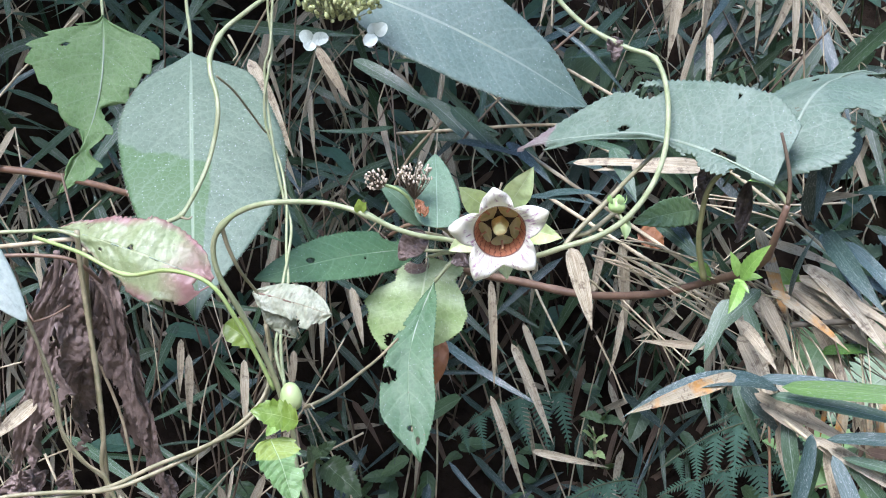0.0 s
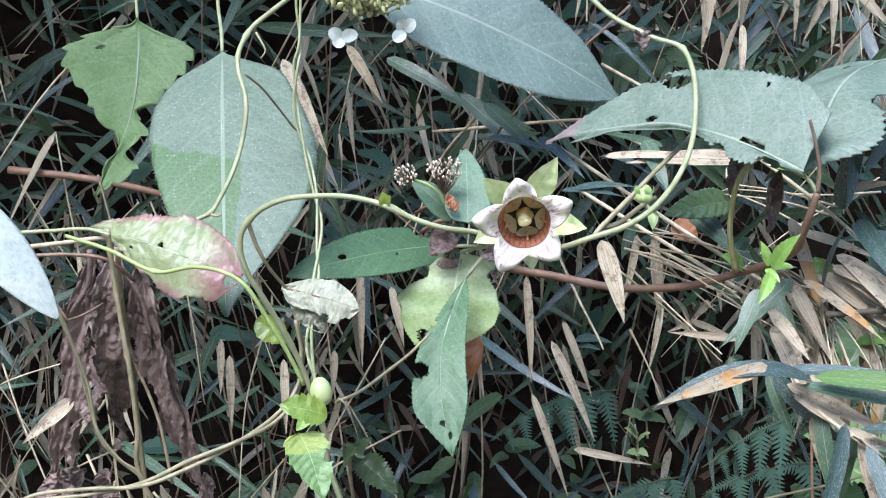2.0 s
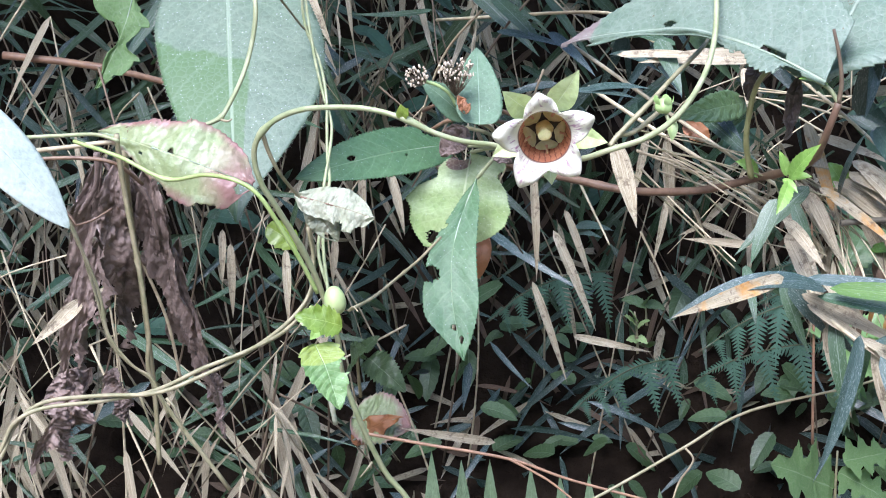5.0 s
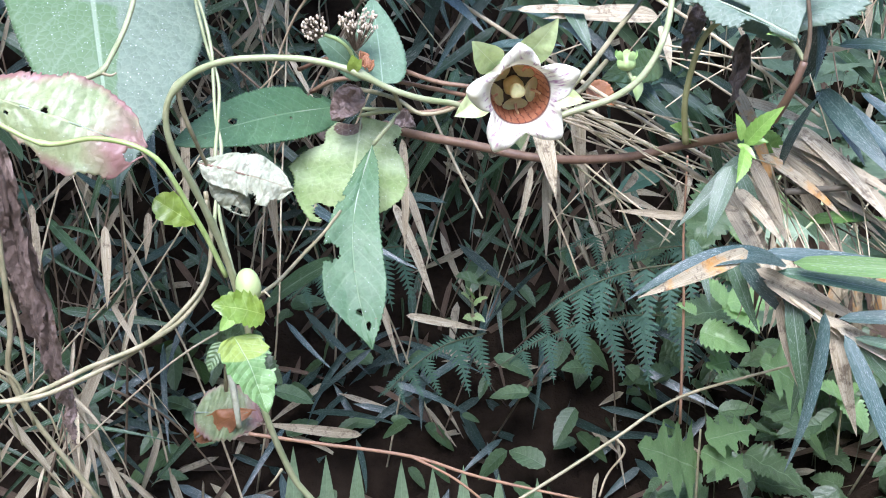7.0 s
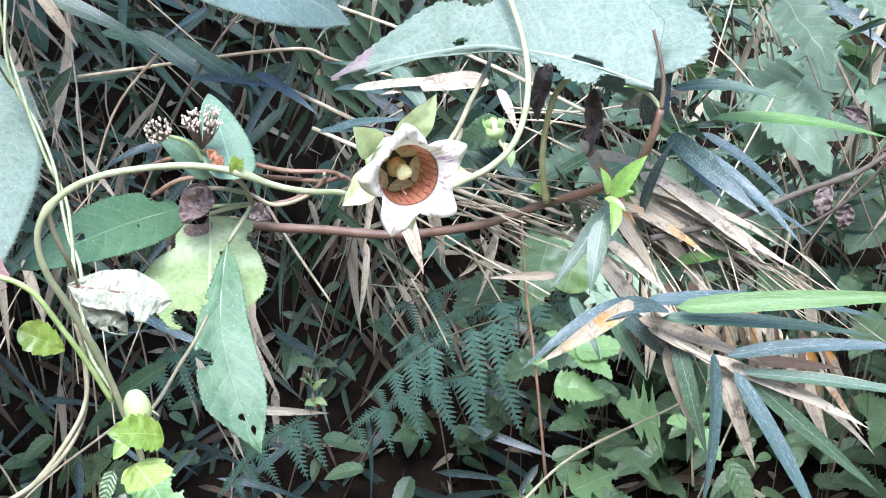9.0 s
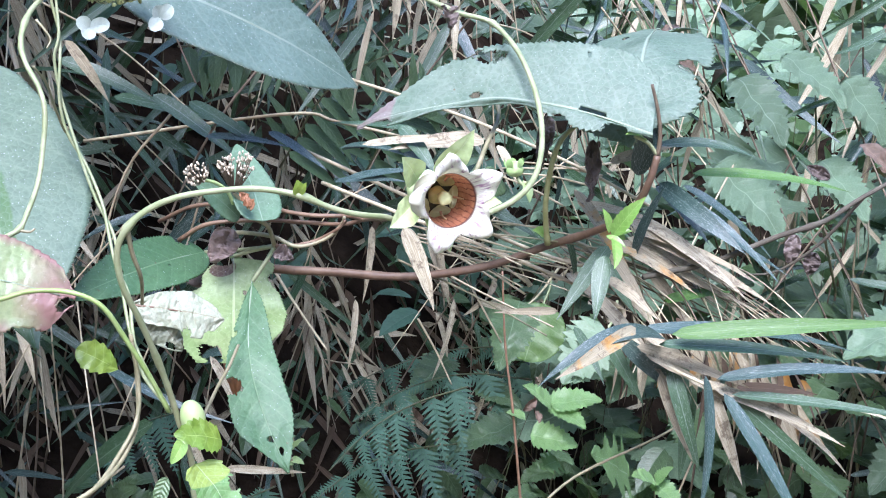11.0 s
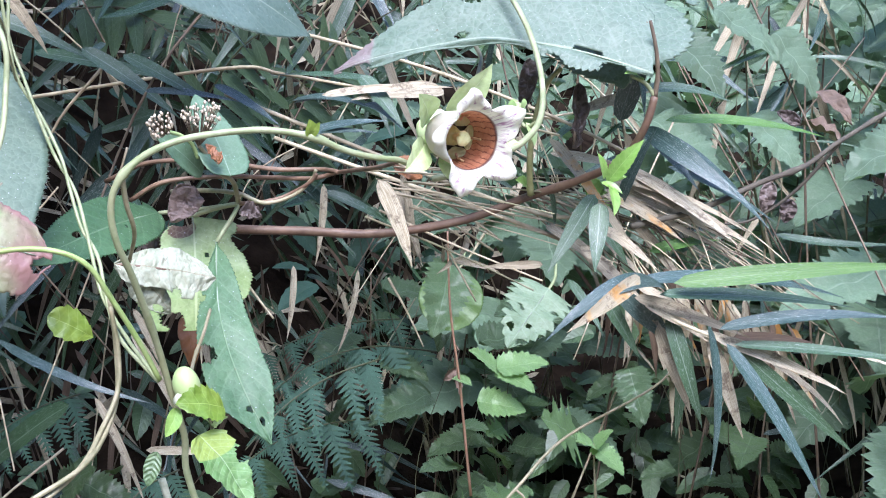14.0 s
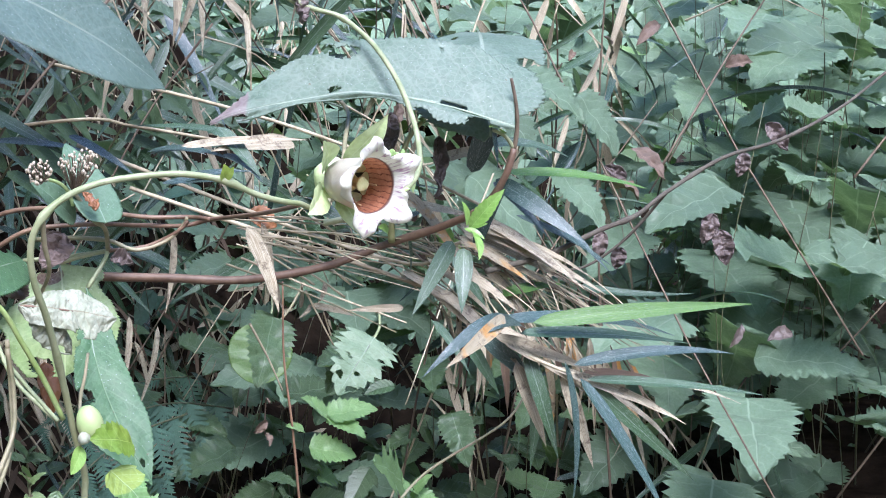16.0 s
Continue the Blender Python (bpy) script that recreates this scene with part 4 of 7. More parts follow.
big_leaf("autumn_leaf", (-0.1758, 0.0850, 0.7393), (-0.1111, 0.0640, 0.7211), 0.0345, (-0.1, -0.9, 0.40), M_PINK, "yellow-green leaf turning pink and brown at its edges",
    sag=0.11, fold=-0.22, teeth=24, tooth=0.02, nu=130, nv=16, wave=0.055, crumple=0.012, seed=7,
    plus=(0.02, 0.10, 0.22, 0.38, 0.58, 0.78, 0.92, 0.97, 0.92, 0.72, 0.12), minus=(0.02, 0.30, 0.46, 0.62, 0.80, 0.93, 0.95, 0.92, 0.80, 0.60, 0.12),
    gaps=((0.52, -0.05, 0.018, 0.07), (0.34, 0.45, 0.016, 0.06), (0.97, 0.4, 0.05, 0.4), (0.45, -1.0, 0.10, 0.12), (0.80, 1.0, 0.08, 0.14), (0.5, 1.0, 0.06, 0.12)))
big_leaf("green_leaf", (-0.0357, 0.1900, 0.7166), (-0.1034, 0.1330, 0.7110), 0.0260, (-0.15, -0.85, 0.5), M_GREEN, "dark green finely toothed leaf with insect holes", (NODE, (-0.0200, 0.1780, 0.7175)),
    shape="ovate", sag=0.05, fold=0.08, teeth=46, tooth=0.05, nu=190, nv=20, wave=0.015, seed=8, gaps=((0.67, 0.18, 0.025, 0.13), (0.35, -0.2, 0.008, 0.03), (0.12, 0.9, 0.06, 0.3)))
big_leaf("yellowing_leaf", (-0.0270, 0.1736, 0.7157), (-0.0340, 0.1620, 0.6715), 0.0480, (-0.15, -1, 0.25), M_YELLOW, "yellow-green leaf browning at the base, torn below", (NODE, (-0.0200, 0.1680, 0.7180)),
    sag=0.05, fold=0.06, teeth=34, tooth=0.02, nu=170, nv=24, wave=0.008, seed=9,
    plus=(0.0, 0.25, 0.41, 0.5, 0.57, 0.57, 0.58, 0.74, 0.89, 0.97, 1.05, 1.11, 1.04, 0.99, 0.98, 0.98, 0.93, 0.88, 0.81, 0.72, 0.64), minus=(0.0, 0.63, 0.72, 0.7, 0.68, 0.66, 0.72, 0.81, 0.85, 0.88, 0.92, 0.95, 0.92, 0.9, 0.87, 0.78, 0.68, 0.53, 0.37, 0.19, 0.0),
    gaps=((0.35, -0.25, 0.022, 0.05), (0.93, 0.50, 0.10, 0.25), (0.20, -1.0, 0.04, 0.12), (0.05, 0.6, 0.05, 0.5)))
big_leaf("green_leaf", (-0.0243, 0.1560, 0.7065), (-0.0299, 0.1020, 0.6374), 0.0235, (-0.1, -1, 0.6), M_GREEN, "hanging green leaf with bites out of its edge", (NODE, (-0.0165, 0.1560, 0.7160)),
    sag=0.05, fold=0.12, teeth=40, tooth=0.03, nu=200, nv=24, wave=0.03, seed=10, sway=0.09,
    plus=(0.0, 0.22, 0.38, 0.56, 0.76, 0.92, 1.0, 1.10, 1.08, 0.58, 0.03), minus=(0.0, 0.36, 0.60, 0.76, 0.86, 0.95, 1.0, 1.0, 0.80, 0.45, 0.03),
    gaps=((0.57, 0.86, 0.045, 0.42), (0.84, 0.10, 0.015, 0.12), (0.90, -0.2, 0.02, 0.15), (0.30, 0.9, 0.02, 0.2)))
big_leaf("green_leaf", (-0.0229, 0.1380, 0.7334), (-0.0241, 0.1660, 0.7640), 0.0210, (0.15, -0.8, 0.6), M_JADE, "small toothed green leaf behind dry seed heads", shape="heart", sag=0.02, fold=0.06, teeth=20, tooth=0.03, nu=70, nv=8, seed=11)
big_leaf("green_leaf", (-0.0291, 0.1520, 0.7339), (-0.0481, 0.1470, 0.7515), 0.0130, (0, -0.8, 0.6), M_JADE, "narrow toothed green leaf below seed heads", shape="ovate", sag=0.05, fold=0.2, teeth=18, tooth=0.06, nu=70, nv=8, seed=12)
big_leaf("withered_leaf", (-0.0938, 0.0570, 0.7182), (-0.0629, 0.0530, 0.7096), 0.0165, (0.15, -0.9, 0.45), M_PALE, "pale dead leaf with a torn edge caught on a vine", sag=0.05, fold=-0.25, nu=140, nv=22, wave=0.08, crumple=0.03, seed=13, stalk=M_TWIG,
    plus=(0.1, 0.5, 0.7, 0.75, 0.7, 0.75, 0.9, 1.0, 0.95, 0.6, 0.05), minus=(0.05, 0.35, 0.6, 0.8, 0.95, 1.0, 1.0, 0.92, 0.75, 0.45, 0.05), gaps=((0.62, 1.0, 0.05, 0.35), (0.85, 1.0, 0.06, 0.3)))
big_leaf("withered_leaf", (-0.0885, 0.0575, 0.7160), (-0.0775, 0.0570, 0.7000), 0.0115, (0.2, -1, 0.1), M_PALE, "pale curled scrap of dead leaf", shape="ovate", sag=0.10, fold=-0.5, nu=60, nv=10, wave=0.12, crumple=0.05, seed=14, gaps=((0.8, 0.6, 0.12, 0.3), (0.45, -1.0, 0.1, 0.3)), stalk=M_STRAW)
big_leaf("hairy_leaf", (-0.2194, 0.0300, 0.7650), (-0.1757, 0.0350, 0.7103), 0.0240, (0.2, -0.6, 0.8), M_WHITISH, "pale leaf edge reaching in from outside", shape="ovate", sag=0.05, fold=-0.1, nu=60, nv=8, seed=15)

# ---- buds and leaves low on the vine ----
low = thing("flower_bud", (-0.0787, 0.0500, 0.6783), "round pale green flower bud with young leaves on the vine", "bud")
part("bud", egg((-0.0782, 0.0460, 0.6792), (-0.15, 0.1, 1), 0.0112, 0.0086, 18, 10, 5, 0.02), M_BUD, low)
part("tip", egg((-0.0819, 0.0430, 0.6751), (-0.3, -0.6, -0.6), 0.004, 0.0042, 8, 5, 5, 0.15), M_PALE, low, "shrivelled white tip")
part("lime_leaf", leaf((-0.0735, 0.0260, 0.6745), (-0.0905, 0.0200, 0.6800), 0.0120, (0, -0.75, 0.6), "ovate", 0.08, 0.15, 8, 0.12, nu=50, nv=8, wave=0.04, seed=3), M_LIME, low, "yellow-green toothed leaf")
part("lime_leaf", leaf((-0.0816, 0.0460, 0.6719), (-0.0877, 0.0420, 0.6647), 0.0052, (0.2, -1, 0.3), "ovate", 0.08, 0.15, nu=20, nv=5, seed=4), M_YOUNG, low)
part("lower_leaf", leaf((-0.0835, 0.0220, 0.6690), (-0.0735, 0.0100, 0.6475), 0.0170, (0.55, -1, 0.2), "heart", 0.05, 0.15, 7, 0.08, nu=50, nv=8, wave=0.05, seed=5, gaps=((0.45, -0.9, 0.1, 0.3),)), M_HALF, low, "half-eaten leaf, green below and yellow above")
part("lower_leaf", leaf((-0.0872, 0.0540, 0.6573), (-0.0914, 0.0540, 0.6466), 0.0055, (-0.6, -1, 0.1), "ovate", 0.05, 0.12, nu=30, nv=5, wave=0.04, seed=6), M_SHADE, low)
part("side_leaf", leaf((-0.0953, 0.0850, 0.6908), (-0.1093, 0.0850, 0.7003), 0.0115, (0.4, -1, 0.1), "obovate", 0.05, 0.2, 5, 0.10, nu=30, nv=6, wave=0.05, seed=7), M_LIME, low)
part("broken_twig", tube([(-0.0846, 0.0600, 0.6463), (-0.0825, 0.0600, 0.6342), (-0.0811, 0.0620, 0.6233)], 0.0013, 0.0010, 5, 8, 0.2), M_PALE, low)

seed_bud = thing("seed_pod", (0.0451, 0.0400, 0.7535), "small green squarish bud on a stalk beside the vine", "bud")
part("pod", egg((0.0451, 0.0400, 0.7539), (0.1, 0.1, 1), 0.0058, 0.0060, 20, 10, 5, 0.12), M_POD, seed_bud)
for k in range(5):
    way = Vector((math.cos(k * 1.257), math.sin(k * 1.257), 0))
    foot = Vector((0.0451, 0.0400, 0.7543)) + way * 0.0024
    part("calyx_tooth", leaf(foot, foot + way * 0.0010 + Vector((0, 0, 0.0036)), 0.0030, way, "broad", 0.1, 0.1, nu=8, nv=3), M_POD, seed_bud)
part("pod_stalk", tube([(0.0460, 0.0400, 0.7509), (0.0475, 0.0380, 0.7482), (0.0497, 0.0320, 0.7506)], 0.0007, 0.0007), M_VINE, seed_bud)
part("bract", leaf((0.0475, 0.0380, 0.7497), (0.0476, 0.0340, 0.7417), 0.0044, (0.2, -1, 0), "lance", 0.1, 0.3, nu=14, nv=4), M_BUD, seed_bud)
big_leaf("young_leaf", (0.0956, 0.1600, 0.7392), (0.0624, 0.1300, 0.7367), 0.014, (0, -0.9, 0.3), M_SHADE, "shaded green leaf under the looping vine", shape="ovate", teeth=14, tooth=0.06, nu=60, nv=8, seed=22)


def bracts(places):
    root = thing("white_bract", places[0][0], "pair of small cream papery bracts of a hydrangea head", "bract")
    for b, t in places:
        part("bract", leaf(b, t, 0.0062, (0, -1, 0.1), "round", 0.1, 0.2, nu=14, nv=5), M_WHITISH, root)


bracts((((-0.0803, 0.1700, 0.8155), (-0.0857, 0.1680, 0.8190)), ((-0.0803, 0.1700, 0.8155), (-0.0724, 0.1680, 0.8170)), ((-0.0803, 0.1700, 0.8155), (-0.0825, 0.1680, 0.8109))))
bracts((((-0.0512, 0.1700, 0.8180), (-0.0562, 0.1680, 0.8134)), ((-0.0512, 0.1700, 0.8180), (-0.0464, 0.1680, 0.8231)), ((-0.0512, 0.1700, 0.8191), (-0.0536, 0.1680, 0.8231))))


def flower_head(name, label, centre, wide, high, count, size, material, stalk_to, seed, stalk_mat):
    """A domed head of many small round fruits, each on its own stalk."""
    rng = random.Random(seed)
    root = thing(name, stalk_to, label, "seed head")
    c = Vector(centre)
    stalks = bmesh.new()
    berries = bmesh.new()
    for k in range(count):
        a, r = rng.random() * 6.283, math.sqrt(rng.random())
        p_z = rng.uniform(-1, 1)
        p = c + Vector((math.cos(a) * r * wide, math.sin(a) * r * wide * 0.7, p_z * high * math.sqrt(max(0.0, 1 - r * r)) + high * 0.15 * rng.uniform(-1, 1)))
        egg(p, (rng.uniform(-0.5, 0.5), rng.uniform(-0.5, 0.5), 1), size * rng.uniform(0.6, 1.5), size * rng.uniform(0.5, 1.0), 6, 4, bm=berries)
        if k % 3 and count > 100:
            continue
        mid = Vector(stalk_to).lerp(p, 0.55) + Vector((0, 0, -high * 0.15))
        tube([stalk_to, mid, p], size * 0.12, size * 0.07, 3, 4, bm=stalks)
    tagged(part("stalk_tuft", stalks, stalk_mat, root), kind="stuff")
    tagged(part("dry_fruit_mass", berries, material, root), kind="stuff")
    return root


flower_head("green_flower_head", "domed olive-green head of hydrangea flower buds", (-0.0673, 0.1680, 0.8378), 0.0215, 0.0135, 420, 0.0027, M_UMBEL, (-0.0694, 0.1780, 0.8275), 5, M_VINE)
flower_head("dry_seed_head", "small dry brown-white seed head", (-0.0327, 0.1360, 0.7574), 0.0085, 0.0058, 90, 0.0014, M_SEED, (-0.0331, 0.1420, 0.7454), 6, M_DARKSTALK)
flower_head("dry_seed_head", "small dry brown-white seed head", (-0.0499, 0.1340, 0.7556), 0.0050, 0.0045, 48, 0.0014, M_SEED, (-0.0465, 0.1380, 0.7517), 7, M_DARKSTALK)
vine("pale stalk of the smaller dry seed head", [(-0.0470, 0.1380, 0.7527), (-0.0409, 0.1390, 0.7506), (-0.0360, 0.1410, 0.7468), (-0.0330, 0.1440, 0.7410)], 0.0007, 0.0008, M_BUD)
vine("stalk below the dry seed heads", [(-0.0331, 0.1420, 0.7459), (-0.0294, 0.1440, 0.7417), (-0.0251, 0.1450, 0.7348), (-0.0176, 0.1500, 0.7298), NODE], 0.0008, 0.0010, M_VINE_OLD)
big_leaf("rusty_leaf", (-0.0321, 0.1370, 0.7462), (-0.0284, 0.1340, 0.7389), 0.0056, (0.4, -0.9, 0.3), M_RUST, "tiny rust-brown withered leaf", shape="obovate", sag=0.04, fold=0.5, nu=40, nv=10, wave=0.16, crumple=0.12, gaps=((0.9, 0.5, 0.12, 0.4), (0.5, -1.0, 0.15, 0.3)))
big_leaf("rusty_leaf", (-0.0437, 0.2000, 0.7075), (-0.0284, 0.1900, 0.7008), 0.010, (0, -1, 0.3), M_CRUMPLED, "crumpled dark brown scrap of leaf", shape="ovate", nu=30, nv=6, wave=0.2)
big_leaf("rusty_leaf", (-0.0217, 0.2100, 0.6692), (-0.0244, 0.2000, 0.6486), 0.010, (0, -1, 0.3), M_RUST, "rust-red dead leaf behind green ones", shape="ovate", nu=30, nv=6, wave=0.15)


# ---- bamboo grass ----
def grass_blade(base, tip, width, face=(0, -0.7, 0.7), sag=0.06, fold=0.15, nu=22, nv=3, **more):
    return leaf(base, tip, width, face, "blade", sag, fold, nu=nu, nv=nv, **more)


def bamboo_sprig(label, cane, blades, radius=0.0010, cane_mat=None):
    root = thing("bamboo_grass", cane[-1], label, "bamboo grass", "bamboo grass sprigs")
    part("cane", tube(cane, radius, radius * 0.7, 6, 8, 0.08), cane_mat or M_STRAW, root)
    for b, t, w, mat, sag, face in blades:
        part("dry_leaf" if mat in (M_DRY, M_DRY_ORANGE) else "green_leaf", grass_blade(b, t, w, face, sag, wave=0.05 if mat in (M_DRY, M_DRY_ORANGE) else 0.012, seed=round(w * 1e5)), mat, root)
    return root


UPF, FRONT, SIDE = (0, -0.55, 0.85), (0, -0.8, 0.6), (-0.5, -0.8, 0.3)
bamboo_sprig("bamboo grass sprig with blue-green and dead tan leaves", [(0.03, 0.22, 0.74), (0.1136, 0.1100, 0.6915), (0.1064, 0.0750, 0.6823), (0.1106, 0.0500, 0.6714), (0.1222, 0.0350, 0.6629)], [
    ((0.1090, 0.0460, 0.6823), (0.0471, 0.0340, 0.6737), 0.0088, M_SASA_BLUE, 0.20, UPF),
    ((0.0907, 0.0360, 0.6902), (0.0473, 0.0200, 0.6791), 0.0062, M_DRY_ORANGE, 0.03, (0, -1, 0.35)),
    ((0.1086, 0.0400, 0.6848), (0.1942, 0.0000, 0.6841), 0.0074, M_SASA_FRESH, 0.03, (0.1, -0.9, 0.5)),
    ((0.1049, 0.0440, 0.6806), (0.1780, 0.0200, 0.6678), 0.0074, M_SASA, 0.03, UPF),
    ((0.1007, 0.0500, 0.6859), (0.2029, 0.0500, 0.6637), 0.0078, M_SASA_BLUE, 0.05, UPF),
    ((0.1027, 0.0500, 0.6759), (0.1374, 0.0400, 0.6508), 0.0055, M_DRY, 0.03, UPF),
    ((0.1226, 0.0450, 0.6636), (0.1540, 0.0300, 0.6449), 0.0055, M_DRY, 0.05, UPF),
    ((0.1281, 0.0450, 0.6605), (0.1386, 0.0400, 0.6192), 0.0060, M_DRY, 0.05, SIDE),
    ((0.1117, 0.0550, 0.6662), (0.1221, 0.0500, 0.6296), 0.0060, M_DRY, 0.05, SIDE),
    ((0.1458, 0.0300, 0.6574), (0.2029, 0.0150, 0.6385), 0.0035, M_DRY, 0.05, UPF),
    ((0.1295, 0.0600, 0.6581), (0.1214, 0.0600, 0.6187), 0.0060, M_SASA, 0.05, SIDE),
    ((0.1252, 0.0350, 0.6657), (0.1933, 0.0100, 0.6623), 0.0070, M_SASA_BLUE, 0.06, UPF),
    ((0.1309, 0.0340, 0.6590), (0.2003, 0.0000, 0.6448), 0.0059, M_SASA, 0.02, UPF),
    ((0.1194, 0.0340, 0.6682), (0.0994, 0.0120, 0.6185), 0.0076, M_SASA_BLUE, 0.05, (0.35, -0.95, -0.05)),
    ((0.1273, 0.0340, 0.6600), (0.1462, 0.0050, 0.6009), 0.0072, M_SASA_BLUE, 0.03, (0.2, -0.95, 0.1)),
    ((0.1340, 0.0360, 0.6564), (0.1772, 0.0200, 0.6096), 0.0062, M_SASA, 0.03, SIDE),
    ((0.1134, 0.0500, 0.6710), (0.1190, 0.0400, 0.6277), 0.0066, M_SASA, 0.05, SIDE),
    ((0.0975, 0.0600, 0.6809), (0.1249, 0.0550, 0.6529), 0.0074, M_SASA_BLUE, 0.04, SIDE),
    ((0.0970, 0.0700, 0.6798), (0.1066, 0.0600, 0.6531), 0.0055, M_SASA, 0.04, SIDE),
    ((0.1020, 0.0900, 0.6949), (0.1128, 0.0500, 0.6623), 0.0066, M_DRY, 0.03, FRONT),
    ((0.1015, 0.0550, 0.6787), (0.1436, 0.0400, 0.6586), 0.0062, M_DRY, 0.02, FRONT),
    ((0.1265, 0.0400, 0.6615), (0.1736, 0.0200, 0.6345), 0.0059, M_DRY, 0.04, FRONT),
    ((0.1439, 0.0500, 0.6571), (0.1763, 0.0400, 0.6512), 0.0047, M_BROWNBLADE, 0.04, FRONT),
    ((0.1612, 0.0500, 0.6450), (0.1905, 0.0400, 0.6143), 0.0031, M_DRY, 0.08, FRONT)])
bamboo_sprig("dead bamboo grass leaves fanned behind the branch", [(0.02, 0.25, 0.76), (0.1096, 0.1400, 0.7040), (0.1234, 0.1100, 0.7091), (0.1337, 0.1000, 0.7155)], [
    ((0.1271, 0.0950, 0.7177), (0.1745, 0.0700, 0.6904), 0.0060, M_DRY, 0.06, UPF),
    ((0.1239, 0.0950, 0.7134), (0.1695, 0.0700, 0.6825), 0.0055, M_DRY, -0.03, UPF),
    ((0.1144, 0.0900, 0.7137), (0.1441, 0.0750, 0.6906), 0.0060, M_DRY_ORANGE, 0.04, UPF),
    ((0.1101, 0.0900, 0.7119), (0.1219, 0.0800, 0.6863), 0.0060, M_DRY, 0.04, FRONT),
    ((0.1117, 0.1100, 0.7058), (0.1297, 0.0800, 0.6737), 0.0050, M_DRY, 0.03, UPF),
    ((0.1071, 0.1200, 0.7010), (0.1258, 0.0900, 0.6685), 0.0045, M_DRY, 0.02, UPF),
    ((0.1467, 0.0900, 0.7216), (0.1857, 0.0700, 0.6949), 0.0055, M_SASA_BLUE, 0.04, UPF),
    ((0.1281, 0.1000, 0.7185), (0.1696, 0.0600, 0.6862), 0.0071, M_DRY, 0.03, FRONT),
    ((0.1250, 0.1000, 0.7153), (0.1726, 0.0800, 0.6863), 0.0065, M_DRY, 0.05, FRONT),
    ((0.1221, 0.1000, 0.7145), (0.1686, 0.0900, 0.6787), 0.0058, M_DRY, 0.02, FRONT),
    ((0.1466, 0.1000, 0.7328), (0.1731, 0.0600, 0.6949), 0.0074, M_SASA_BLUE, 0.06, UPF),
    ((0.1659, 0.1200, 0.7329), (0.1978, 0.1000, 0.6985), 0.0062, M_SASA_BLUE, 0.06, UPF),
    ((0.1102, 0.0900, 0.7142), (0.0794, 0.0800, 0.6879), 0.0074, M_SASA, 0.03, SIDE),
    ((0.1594, 0.1300, 0.7504), (0.1994, 0.1100, 0.7424), 0.0082, M_SASA, 0.10, UPF),
    ((0.1774, 0.1300, 0.7366), (0.2431, 0.1000, 0.7237), 0.0078, M_SASA_FRESH, 0.05, UPF),
    ((0.1165, 0.1300, 0.7349), (0.1244, 0.0900, 0.6919), 0.0062, M_DRY_ORANGE, 0.03, FRONT),
    ((0.1358, 0.0900, 0.6880), (0.1635, 0.0800, 0.6899), 0.0066, M_SASA_FRESH, 0.05, UPF),
    ((0.1501, 0.1000, 0.6923), (0.1510, 0.0800, 0.6845), 0.0059, M_DRY, 0.15, UPF)])
bamboo_sprig("dark bamboo grass leaves crossing behind the flower", [(-0.05, 0.40, 0.76), (0.0376, 0.3000, 0.7706), (0.0502, 0.2500, 0.7666), (0.0702, 0.1900, 0.7573)], [
    ((0.0679, 0.1900, 0.7624), (0.0370, 0.2300, 0.7674), 0.0062, M_SASA, 0.03, UPF),
    ((0.0599, 0.1900, 0.7654), (0.0689, 0.1700, 0.7419), 0.0086, M_SASA, 0.03, FRONT),
    ((0.0408, 0.2200, 0.7546), (0.0585, 0.2000, 0.7533), 0.0062, M_SASA_BLUE, 0.10, UPF),
    ((0.0615, 0.1900, 0.7531), (0.0688, 0.1700, 0.7407), 0.0066, M_SASA_BLUE, 0.10, UPF),
    ((-0.0163, 0.2800, 0.7809), (0.0125, 0.2400, 0.7539), 0.0082, M_SASA, 0.02, FRONT),
    ((-0.0421, 0.3400, 0.7850), (0.0109, 0.2800, 0.7659), 0.0086, M_SASA, 0.02, FRONT),
    ((0.0229, 0.1700, 0.7437), (0.0520, 0.1500, 0.7471), 0.0062, M_SASA_BLUE, 0.06, UPF),
    ((0.0396, 0.2200, 0.7555), (0.0604, 0.1800, 0.7507), 0.0070, M_SASA_BLUE, 0.08, UPF),
    ((0.1060, 0.2000, 0.7553), (0.0497, 0.1800, 0.7555), 0.0095, M_DRY, 0.04, FRONT),
    ((0.1370, 0.1000, 0.7766), (0.1286, 0.0800, 0.7427), 0.0082, M_SASA_BLUE, 0.04, (0.4, -0.8, 0.1)),
    ((0.1592, 0.1300, 0.7761), (0.1452, 0.1200, 0.7538), 0.0082, M_SASA_BLUE, 0.04, (0.4, -0.8, 0.1)),
    ((0.1358, 0.0900, 0.7381), (0.1506, 0.0500, 0.7103), 0.0082, M_SASA_BLUE, 0.05, SIDE),
    ((0.1319, 0.1000, 0.7226), (0.1566, 0.0600, 0.6905), 0.0071, M_DRY, 0.04, FRONT),
    ((0.1319, 0.1100, 0.7211), (0.1633, 0.1000, 0.7012), 0.0065, M_DRY, 0.03, FRONT),
    ((0.1058, 0.1200, 0.6999), (0.1127, 0.0700, 0.6767), 0.0066, M_DRY, 0.03, FRONT),
    ((0.0765, 0.1600, 0.7332), (0.0999, 0.1300, 0.7131), 0.0066, M_SASA, 0.05, FRONT),
    ((0.0917, 0.0600, 0.7151), (0.0806, 0.0500, 0.6914), 0.0074, M_SASA, 0.04, SIDE),
    ((0.1024, 0.0800, 0.7093), (0.1101, 0.0700, 0.6882), 0.0055, M_SASA, 0.04, SIDE)])

